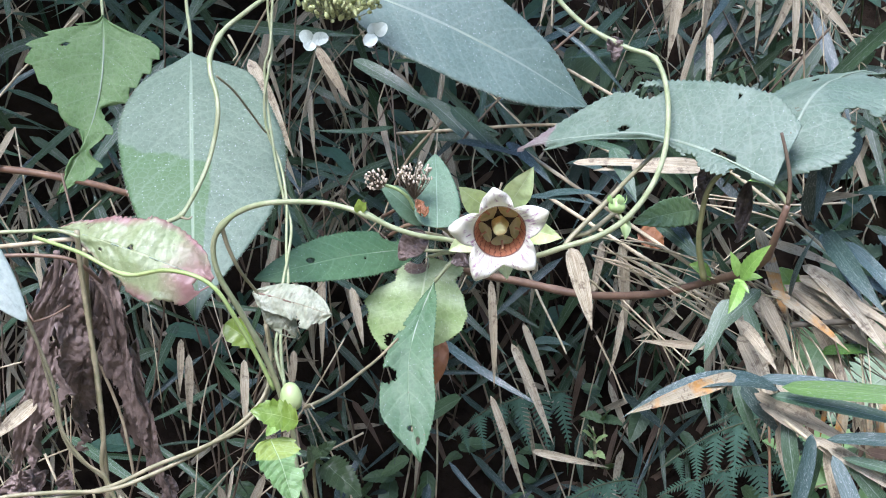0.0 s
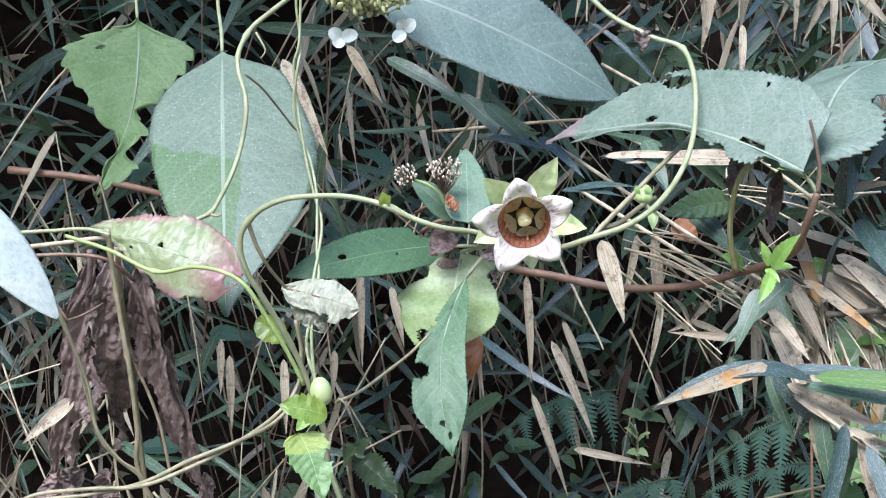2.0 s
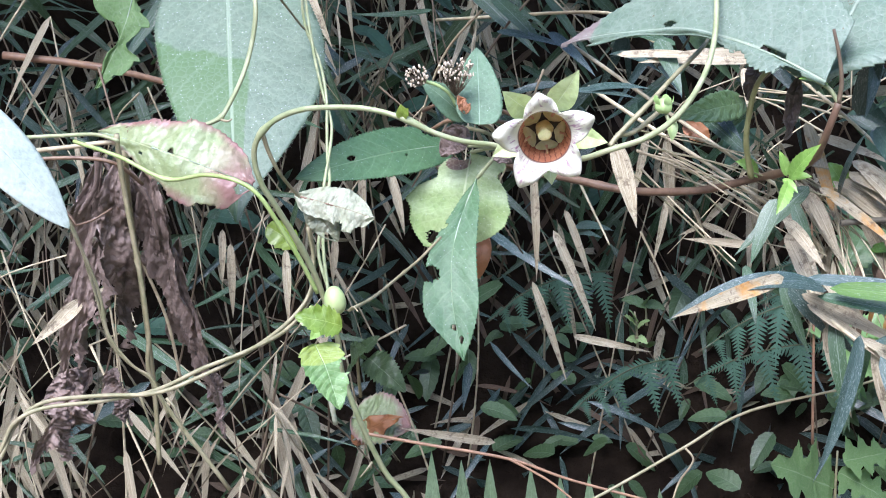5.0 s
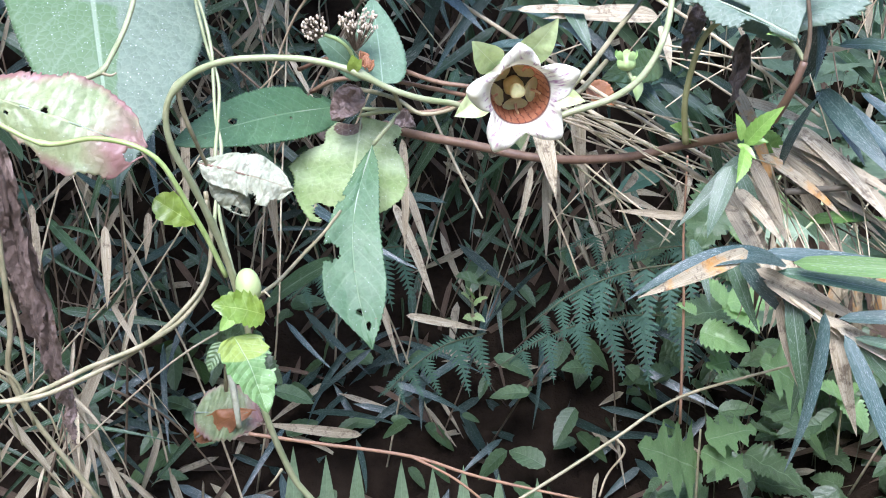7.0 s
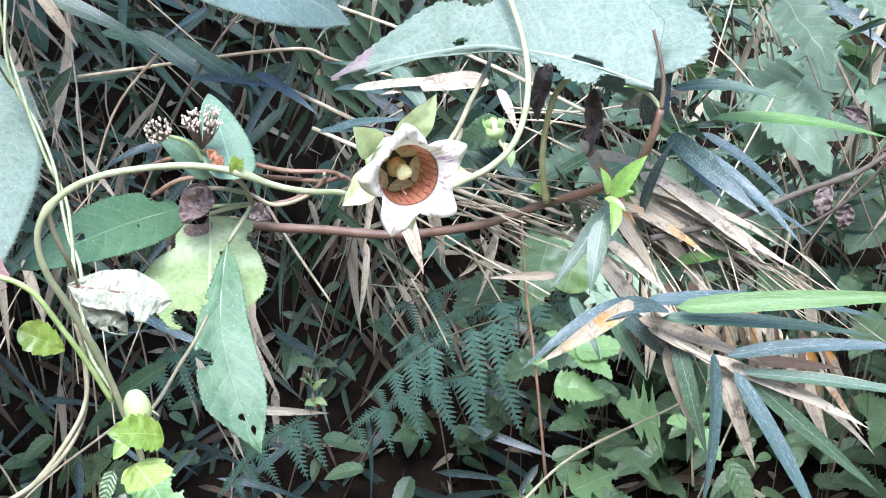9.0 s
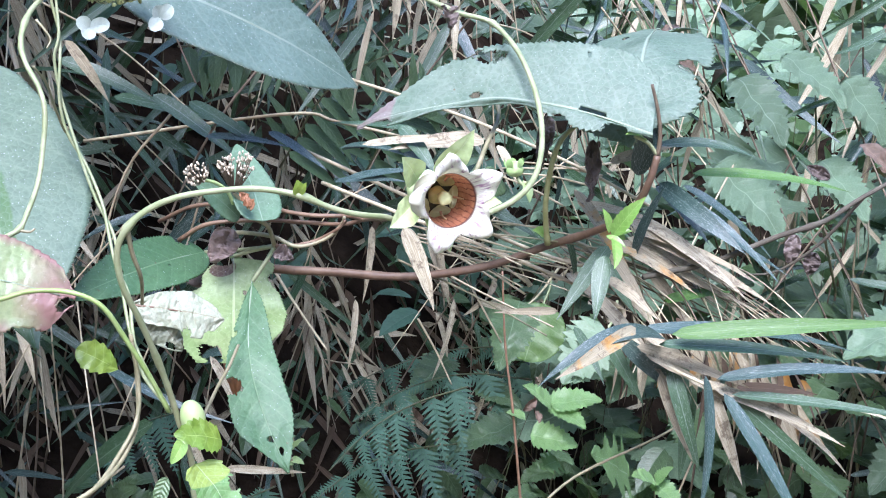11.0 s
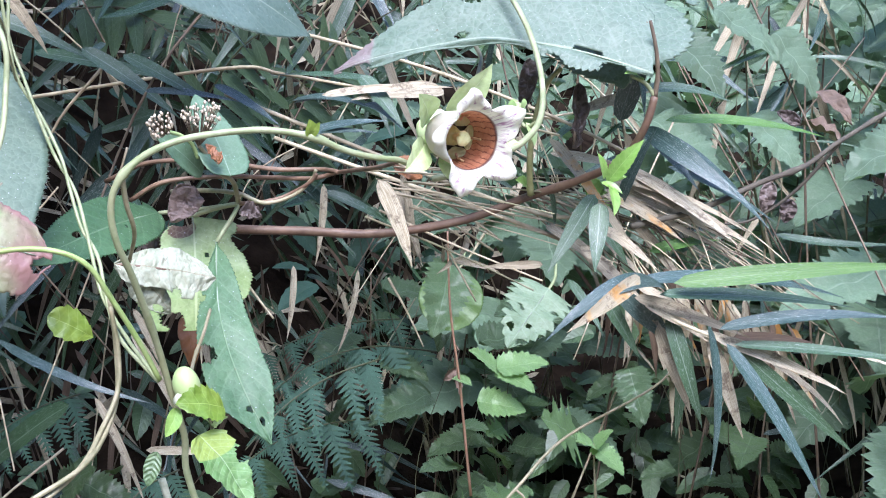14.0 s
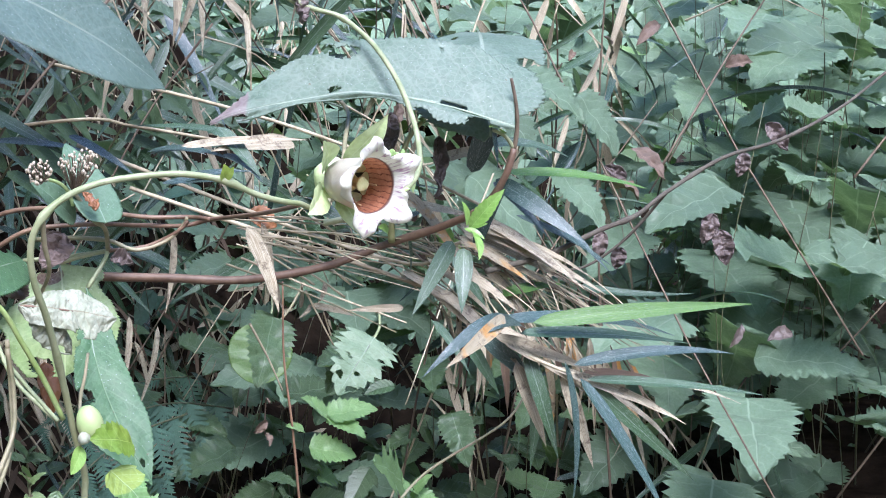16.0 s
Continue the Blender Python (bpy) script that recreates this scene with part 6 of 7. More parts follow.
vine("thin bare twig forking low", [(0.2384, 0.0861, 0.7237), (0.2237, 0.0986, 0.7032), (0.2091, 0.1110, 0.6906), (0.1982, 0.1210, 0.6885)], 0.0009, 0.0005, M_BRANCH, (), "branches")

for b, t, w in (((0.2853, 0.0985, 0.7082), (0.2802, 0.1017, 0.6937), 0.012), ((0.2861, 0.0961, 0.7001), (0.2866, 0.0922, 0.6826), 0.014), ((0.2184, 0.1100, 0.7062), (0.2149, 0.1110, 0.6923), 0.010), ((0.2238, 0.1033, 0.6981), (0.2207, 0.1045, 0.6880), 0.010), ((0.3134, 0.1003, 0.7367), (0.3099, 0.1031, 0.7246), 0.010), ((0.3365, 0.1050, 0.7501), (0.3423, 0.0965, 0.7356), 0.012), ((0.2432, 0.1169, 0.7295), (0.2363, 0.1244, 0.7354), 0.008)):
    big_leaf("withered_leaf", b, t, w * 0.75, (-0.6, -0.75, 0.2), M_PURPLE, "curled dark purple-brown leaf dangling from a bare branch", shape="ovate", sag=0.08, fold=0.6, nu=50, nv=8, wave=0.25, crumple=0.08, seed=round(b[0] * 999), stalk=M_DARKSTALK)

rt = random.Random(5)
for k in range(8):
    a = Vector((rt.uniform(0.28, 1.0), rt.uniform(0.15, 0.7), rt.uniform(0.45, 0.72)))
    b = a + Vector((rt.uniform(-0.05, 0.16), rt.uniform(-0.05, 0.05), rt.uniform(-0.06, 0.16)))
    root = thing("twig", a, "thin dark dead twig in the undergrowth", "twig", "dead twigs")
    part("stem", tube([a, a.lerp(b, 0.5) + Vector((0, 0, rt.uniform(-0.01, 0.015))), b], rt.uniform(0.0006, 0.0012), 0.0004, 5, 5, 0.2), M_DARKSTALK, root)
    for j in range(rt.randint(1, 3)):
        p = a.lerp(b, rt.uniform(0.3, 1.0))
        d = Vector((rt.uniform(-1, 1), rt.uniform(-1, 0.3), rt.uniform(-1.5, 0.2))).normalized() * rt.uniform(0.012, 0.03)
        part("dead_leaf", leaf(p, p + d, d.length * 0.5, (0.3, -1, 0.5), "ovate", 0.1, 0.6, nu=12, nv=4, wave=0.25, seed=k + j), M_BROWN, root)

rc = random.Random(91)
for k in range(38):
    a = Vector((0.1115, 0.1300, 0.7078)).lerp(Vector((0.1561, 0.1100, 0.7115)), rc.random()) + Vector((0, rc.uniform(-0.02, 0.03), rc.uniform(-0.004, 0.004)))
    b = Vector((0.1189, 0.0500, 0.6619)).lerp(Vector((0.2085, 0.0500, 0.6670)), rc.random()) + Vector((0, rc.uniform(-0.02, 0.03), rc.uniform(-0.012, 0.006)))
    root = thing("straw", a, "dead bamboo grass stalk fanning out below the shrub branch", "dead stalk", "dead stalks")
    part("stalk", tube([a, a.lerp(b, 0.5) + Vector((0, 0, rc.uniform(-0.004, 0.010))), a.lerp(b, rc.uniform(0.75, 1.05))], rc.uniform(0.0003, 0.0006), 0.0002, 5, 5), (M_STRAW, M_STRAW, M_VINE_OLD, M_DARKSTALK)[k % 4], root)
for k in range(46):
    a = Vector((0.1184, 0.0900, 0.6857)).lerp(Vector((0.1833, 0.0500, 0.6560)), rc.random()) + Vector((0, rc.uniform(-0.01, 0.04), rc.uniform(-0.006, 0.006)))
    d = Vector((rc.uniform(-0.4, 0.7), rc.uniform(-0.3, 0.3), -1)).normalized() * rc.uniform(0.015, 0.05)
    ob = part("dead_leaf", leaf(a, a + d, rc.uniform(0.0016, 0.0048), (rc.uniform(-0.6, 0.6), -1, 0.2), "blade", rc.uniform(0.0, 0.1), 0.4, nu=14, nv=2, wave=0.12, twist=rc.uniform(-1.5, 1.5), seed=k), (M_DRY, M_BROWNBLADE, M_DRY, M_DRY_ORANGE)[k % 4], None)
    tagged(ob, "shrivelled dead bamboo leaf hanging from the clump", "dead leaf", "hanging dead leaves")
for k in range(7):
    a = Vector((rc.uniform(0.22, 1.0), rc.uniform(0.12, 0.6), rc.uniform(0.55, 0.82)))
    a.y += 0.3 * (a.x - 0.22)
    b = a + Vector((rc.uniform(0.04, 0.20), rc.uniform(-0.05, 0.05), rc.gauss(0.02, 0.06)))
    root = thing("straw", a, "thin dead stalk crossing the undergrowth", "dead stalk", "dead stalks")
    part("stalk", tube([a, a.lerp(b, 0.5) + Vector((0, 0, rc.uniform(-0.012, 0.02))), b], rc.uniform(0.0004, 0.0009), 0.0003, 5, 5, 0.1), (M_STRAW, M_VINE_OLD, M_DARKSTALK)[k % 3], root)
for k in range(54):
    a = Vector((rc.uniform(0.3, 1.3), rc.uniform(0.15, 0.8), rc.uniform(0.60, 0.98)))
    a.y += 0.3 * (a.x - 0.3)
    d = Vector((rc.uniform(-1, 1), rc.uniform(-0.6, 0.3), rc.uniform(-1.0, 0.2))).normalized() * rc.uniform(0.012, 0.030)
    ob = part("dead_leaf", leaf(a, a + d, d.length * rc.uniform(0.3, 0.6), (rc.uniform(-0.5, 0.5), -0.8, 0.7), "ovate", 0.1, 0.5, nu=14, nv=4, wave=0.2, seed=k), (M_PURPLE, M_BROWN, M_PURPLE, M_EATEN)[k % 4], None)
    tagged(ob, "curled purple-brown dead leaf caught in the undergrowth", "dead leaf", "caught dead leaves")

# ---- single leaves and scraps in and round the hollow ----
big_leaf("round_leaf", (0.3290, 0.5950, 0.5960), (0.3050, 0.5850, 0.5540), 0.050, (-0.5, -0.85, 0.3), M_ROUND, "round yellow-green leaf hanging in the hollow", ((0.3560, 0.6300, 0.6150), (0.3400, 0.6050, 0.6060)),
    shape="round", sag=0.05, fold=0.08, teeth=20, tooth=0.02, nu=90, nv=12, wave=0.03, seed=41, gaps=((0.35, 0.25, 0.03, 0.06),))
big_leaf("eaten_leaf", (0.2400, 0.3300, 0.6270), (0.1990, 0.3130, 0.6010), 0.036, (-0.5, -0.8, 0.45), M_LACY, "pale green leaf eaten to lace", ((0.2560, 0.3450, 0.6400), (0.2480, 0.3350, 0.6320)),
    shape="heart", sag=0.05, fold=0.10, teeth=9, tooth=0.16, nu=150, nv=20, wave=0.05, seed=42,
    gaps=((0.45, 0.4, 0.03, 0.10), (0.62, -0.2, 0.03, 0.14), (0.75, 0.5, 0.05, 0.2), (0.30, -0.6, 0.03, 0.12), (0.55, 0.9, 0.05, 0.3), (0.85, -0.6, 0.05, 0.4), (0.40, -1.0, 0.05, 0.25)))
big_leaf("withered_leaf", (0.1043, 0.0880, 0.7585), (0.0990, 0.0850, 0.7340), 0.0065, (-0.4, -0.9, 0.1), M_PURPLE, "dark purple withered leaf hanging under the eaten one", shape="ovate", sag=0.06, fold=0.6, nu=70, nv=10, wave=0.25, crumple=0.10, twist=1.2, seed=43, stalk=M_DARKSTALK)
big_leaf("withered_leaf", (0.0930, 0.1050, 0.7690), (0.0860, 0.1010, 0.7480), 0.0070, (-0.3, -0.9, 0.2), M_PURPLE, "dark purple withered leaf hanging under the eaten one", shape="ovate", sag=0.08, fold=0.5, nu=70, nv=10, wave=0.22, crumple=0.10, twist=-0.8, seed=44, stalk=M_DARKSTALK)
big_leaf("withered_leaf", (0.0492, 0.1060, 0.8165), (0.0500, 0.1020, 0.8065), 0.0070, (0.2, -0.9, 0.1), M_PURPLE, "tiny black withered scrap stuck on a vine", shape="ovate", sag=0.06, fold=0.7, nu=40, nv=8, wave=0.3, crumple=0.14, seed=45, stalk=M_DARKSTALK)
big_leaf("withered_leaf", (-0.0290, 0.1640, 0.7285), (-0.0405, 0.1600, 0.7160), 0.0125, (0.1, -0.9, 0.4), M_CRUMPLED, "crumpled brown leaf between two green ones", shape="ovate", sag=0.06, fold=0.4, nu=60, nv=10, wave=0.22, crumple=0.08, seed=46, stalk=M_TWIG)
big_leaf("withered_leaf", (-0.0160, 0.1500, 0.7180), (-0.0085, 0.1460, 0.7150), 0.0070, (0.1, -0.9, 0.4), M_PURPLE, "small black curled scrap at the leaf stalks", shape="ovate", sag=0.1, fold=0.8, nu=40, nv=8, wave=0.3, crumple=0.12, seed=47, stalk=M_DARKSTALK)
for b, t, w, mat, label in (
    ((0.0445, 0.5600, 0.5975), (0.0694, 0.5200, 0.6027), 0.0085, M_SASA_BLUE, "torn pale blue bamboo grass leaf in the hollow"), ((0.0446, 0.5600, 0.5919), (0.0612, 0.5200, 0.5974), 0.0060, M_SASA_BLUE, "torn pale blue bamboo grass leaf in the hollow"),
    ((-0.0092, 0.4809, 0.5740), (-0.0600, 0.5888, 0.4960), 0.0165, M_SASA, "broad dark green bamboo grass leaf in the hollow")):
    ob = part("bamboo_leaf", grass_blade(b, t, w, (-0.1, -0.75, 0.65), 0.06, 0.15, wave=0.03), mat, None)
    tagged(ob, label, "bamboo leaf", "bamboo leaves in the hollow")

for b, t, w, mat, label in (
    ((0.1325, 0.1200, 0.7072), (0.1246, 0.1200, 0.7186), 0.0100, M_YOUNG, "fresh pale green toothed leaf behind the branch"), ((0.1313, 0.1200, 0.7077), (0.1374, 0.1150, 0.7065), 0.0075, M_YOUNG, "fresh pale green toothed leaf behind the branch"),
    ((0.0731, 0.1900, 0.7263), (0.0840, 0.1850, 0.7182), 0.0110, M_RUST, "rust-red curled leaf under the looping vine")):
    big_leaf("small_leaf", b, t, w, (-0.1, -0.9, 0.4), mat, label, shape="ovate", sag=0.08, fold=0.25, teeth=9, tooth=0.07, nu=54, nv=6, wave=0.05, seed=round(b[0] * 999))

# ---- the wad of withered leaves hanging on the left ----
wad = thing("withered_leaf_bundle", (-0.1797, 0.1400, 0.7161), "bundle of shrivelled brown leaves hanging in folds", "dead leaves")
for k, (b, t, w) in enumerate((
    ((-0.1843, 0.1200, 0.7240), (-0.2169, 0.1500, 0.6091), 0.013), ((-0.1770, 0.1200, 0.7216), (-0.1934, 0.1300, 0.6439), 0.015), ((-0.1685, 0.1300, 0.7176), (-0.1511, 0.1600, 0.6062), 0.014), ((-0.1674, 0.1400, 0.7060), (-0.1554, 0.1500, 0.6440), 0.010),
    ((-0.1921, 0.1300, 0.7176), (-0.1919, 0.1500, 0.6546), 0.014), ((-0.1826, 0.1500, 0.7017), (-0.1901, 0.1700, 0.6224), 0.018), ((-0.1989, 0.1600, 0.6788), (-0.2150, 0.1700, 0.6002), 0.014), ((-0.1643, 0.1400, 0.6829), (-0.1473, 0.1600, 0.5966), 0.009),
    ((-0.2123, 0.1500, 0.6189), (-0.2200, 0.1500, 0.5734), 0.022), ((-0.2058, 0.1600, 0.6162), (-0.2430, 0.1700, 0.5598), 0.013), ((-0.1512, 0.1700, 0.6115), (-0.1465, 0.1700, 0.5769), 0.009), ((-0.1601, 0.1500, 0.6809), (-0.1700, 0.1700, 0.6224), 0.009),
    ((-0.1808, 0.1250, 0.7184), (-0.1736, 0.1300, 0.6747), 0.010), ((-0.1748, 0.1300, 0.7151), (-0.1675, 0.1400, 0.6596), 0.011), ((-0.2003, 0.1400, 0.7034), (-0.1976, 0.1400, 0.6725), 0.012), ((-0.1946, 0.1550, 0.6179), (-0.1887, 0.1550, 0.5896), 0.013), ((-0.2086, 0.1500, 0.6572), (-0.2225, 0.1600, 0.6088), 0.010))):
    part("withered_leaf", leaf(b, t, w, (0.3 * math.sin(k * 2), -1, 0.1), "ovate", 0.05, 0.5, 0, 0, nu=90, nv=10, wave=0.30, crumple=0.16, seed=20 + k, twist=2.6 * math.sin(k * 1.7), gaps=((0.55, 1.0, 0.12, 0.5), (0.8, -1.0, 0.14, 0.6), (0.97, 0.3, 0.07, 0.6), (0.3, -1.0, 0.08, 0.35))), M_CRUMPLED, wad)
for k, (b, t) in enumerate((((-0.1839, 0.1100, 0.7266), (-0.1974, 0.1200, 0.6968)), ((-0.1843, 0.1200, 0.7228), (-0.1782, 0.1300, 0.6849)), ((-0.1770, 0.1200, 0.7228), (-0.1645, 0.1300, 0.6849)), ((-0.1858, 0.1400, 0.6829), (-0.1971, 0.1400, 0.6517)))):
    part("stalk", tube([b, Vector(b).lerp(Vector(t), 0.5) + Vector((0.004, 0, 0)), t], 0.0014, 0.0009, 6, 8, 0.3), M_CRUMPLED, wad)
big_leaf("rusty_leaf", (-0.0977, 0.3000, 0.5418), (-0.0635, 0.2900, 0.5391), 0.034, (0, -0.7, 0.8), M_PINK, "yellow and rust-brown leaf low in the hollow", shape="ovate", teeth=14, tooth=0.06, nu=60, nv=10, wave=0.07, crumple=0.03, seed=31)
big_leaf("rusty_leaf", (-0.0978, 0.3000, 0.5278), (-0.0691, 0.2800, 0.5491), 0.014, (0, -0.8, 0.6), M_RUST, "rust-brown curled leaf low in the hollow", shape="ovate", nu=40, nv=8, wave=0.2, seed=32)


# ---- the tangle behind: dead blades, green blades and thin canes ----
def blade_mass(name, label, count, box, size, width, material, hang, seed, spread=1.0):
    """Many loose bamboo grass blades in a box; hang is how far they droop straight down."""
    r = random.Random(seed)
    verts, faces, uvs = [], [], []
    seg = 7
    for k in range(count):
        x, y, z = (r.uniform(*box[a]) for a in range(3))
        y += 0.35 * max(0.0, x - 0.25)
        z = max(z, ground_height(x, y) + 0.02)
        L, w = r.uniform(*size), r.uniform(*width)
        a = r.uniform(-math.pi, math.pi)
        way = Vector((math.cos(a) * spread, math.sin(a) * 0.5 * spread, r.uniform(-0.35, 0.25) - hang * r.uniform(0.5, 1.5))).normalized()
        face = Vector((r.uniform(-0.7, 0.7), -1, r.uniform(-0.2, 1.0)))
        across = way.cross(face).normalized()
        out = across.cross(way)
        droop = r.uniform(0.0, 0.25) * L
        curl = r.uniform(-0.12, 0.12) * L
        n0 = len(verts)
        for i in range(seg + 1):
            u = i / seg
            hw = max(outline("blade", u), 0.03) * w / 2
            c = Vector((x, y, z)) + way * (u * L) + out * (curl * 4 * u * (1 - u)) - Vector((0, 0, droop * u * u))
            tw = across * math.cos(curl * 12 * u) + out * math.sin(curl * 12 * u)
            verts += [c - tw * hw, c - out * hw * 0.25, c + tw * hw]
        for i in range(seg):
            for j in range(2):
                q = n0 + i * 3 + j
                faces.append((q, q + 1, q + 4, q + 3))
                uvs += [(i / seg, j / 2), (i / seg, (j + 1) / 2), ((i + 1) / seg, (j + 1) / 2), ((i + 1) / seg, j / 2)]
    me = bpy.data.meshes.new(name)
    me.from_pydata(verts, [], faces)
    layer = me.uv_layers.new(name="UVMap")
    layer.data.foreach_set("uv", [v for p in uvs for v in p])
    me.materials.append(material)
    for p in me.polygons:
        p.use_smooth = True
    return tagged(new(name, me), label, "undergrowth", kind="stuff")


BLADES = {}
for key, mat in (("dead", M_DRY), ("green", M_SASA), ("worn", M_SASA_BLUE)):
    BLADES[key] = [unit_leaf(key + "_blade", w, mat, "blade", sag=s, fold=f, nu=14, nv=2, twist=w2 if key == "dead" else w2 * 0.4, wave=0.10 if key == "dead" else 0.015) for w, s, f, w2 in ((0.065, 0.06, 0.3, 1.4), (0.088, -0.05, 0.15, 0.3), (0.050, 0.12, 0.5, -2.4), (0.078, 0.03, 0.1, -0.8), (0.042, 0.10, 0.6, 3.0))]
BLADE_NAMES = {"dead": "dead_leaf", "green": "green_leaf", "worn": "worn_leaf"}
SPRIG_LABELS = {"dead": "dead tan bamboo grass cane with hanging dry leaves", "green": "dark green leafy bamboo grass cane in shade", "worn": "weathered blue-green bamboo grass cane"}


def hollow(p):
    """The open dark hollow below the branch, kept free of cane and leaf."""
    return -0.10 < p.x < 0.48 and p.y < 0.80 + 0.3 * max(0.0, p.x) and 0.28 < p.z < 0.655 - 0.10 * abs(p.x - 0.15)


def sprig(r, foot, top, kinds, leaves, size, mat):
    main = kinds[0]
    root = thing("bamboo_grass", foot, SPRIG_LABELS[main], "bamboo grass", "bamboo grass thicket")
    mid = foot.lerp(top, 0.55) + Vector((r.uniform(-0.05, 0.05), r.uniform(-0.03, 0.03), 0.03 + 0.5 * max(0.0, foot.y - top.y - 0.25)))
    path = spline([foot, mid, top], 10)
    part("cane", tube([foot, mid, top], 0.0013, 0.0006, 6, 5), mat, root)
    for k in range(leaves):
        u = 1 - 0.72 * (k / leaves) ** 1.1
        p = path[min(int(u * (len(path) - 1)), len(path) - 1)]
        key = kinds[0] if r.random() < 0.72 else r.choice(kinds)
        L = r.uniform(*size)
        a = r.uniform(-math.pi, math.pi)
        drop = r.uniform(0.7, 2.6) if key == "dead" else r.uniform(-0.1, 1.1)
        way = Vector((math.cos(a), 0.55 * math.sin(a) - 0.15, -drop)).normalized()
        tip = p + way * L
        if hollow(tip) or hollow(p.lerp(tip, 0.6)):
            continue
        ob = new(BLADE_NAMES[key], r.choice(BLADES[key]))
        ob.parent = root
        ob.matrix_basis = Matrix.Translation(-foot) @ laid(p, tip, (r.uniform(-0.7, 0.7), -1, r.uniform(0.0, 1.2)))


def thicket(count, xs, ys, tops, kinds, leaves, size, mat, seed):
    r = random.Random(seed)
    for k in range(count):
        x, y = r.uniform(*xs), r.uniform(*ys)
        y += 0.35 * max(0.0, x - 0.25)
        top = Vector((x, y, r.uniform(*tops)))
        foot = Vector((x + r.uniform(-0.25, 0.25), y + r.uniform(0.0, 0.25), 0.0))
        foot.z = ground_height(foot.x, foot.y) - 0.01
        if any(hollow(foot.lerp(top, u)) for u in (0.3, 0.45, 0.6, 0.75, 0.9)):
            foot.y = 1.25 + r.uniform(0, 0.2)
            foot.z = ground_height(foot.x, foot.y) - 0.01
        sprig(r, foot, top, kinds, r.randint(*leaves), size, mat)


thicket(22, (-0.62, 0.00), (0.38, 0.80), (0.45, 0.80), ("dead", "green"), (11, 16), (0.045, 0.10), M_STRAW, 1)
thicket(24, (0.03, 0.60), (0.30, 0.65), (0.74, 0.98), ("dead", "worn"), (11, 16), (0.045, 0.10), M_STRAW, 2)
thicket(18, (-0.62, -0.03), (0.45, 0.80), (0.55, 1.05), ("green", "worn"), (8, 12), (0.06, 0.115), M_DARKSTALK, 3)
thicket(30, (0.02, 0.62), (0.30, 0.70), (0.76, 1.05), ("green", "worn"), (8, 12), (0.06, 0.115), M_DARKSTALK, 4)
thicket(44, (-0.7, 0.8), (0.88, 1.15), (0.45, 1.15), ("dead", "green"), (9, 14), (0.05, 0.10), M_STRAW, 5)
thicket(30, (-0.8, 0.8), (0.90, 1.25), (0.6, 1.3), ("green", "green"), (8, 12), (0.07, 0.13), M_DARKSTALK, 6)
thicket(5, (0.28, 0.95), (0.22, 0.6), (0.50, 0.68), ("dead", "worn"), (9, 13), (0.04, 0.09), M_STRAW, 9)
thicket(8, (0.35, 1.2), (0.15, 0.6), (0.66, 0.86), ("worn", "green"), (6, 9), (0.06, 0.12), M_HERBSTEM, 8)
thicket(18, (0.35, 1.3), (0.02, 0.6), (0.50, 0.66), ("green", "worn"), (7, 10), (0.07, 0.13), M_DARKSTALK, 7)


def hung_leaf(b, t, w, sag=0.04, mat=None):
    ob = part("dead_leaf", leaf(b, t, 0.78 * w, (0.2, -1, 0.2), "blade", sag, 0.3, nu=20, nv=3, wave=0.06, seed=w * 999), mat or M_DRY, None)
    tagged(ob, "single dead tan bamboo leaf hanging in the hollow", "dead leaf", "hanging dead leaves")


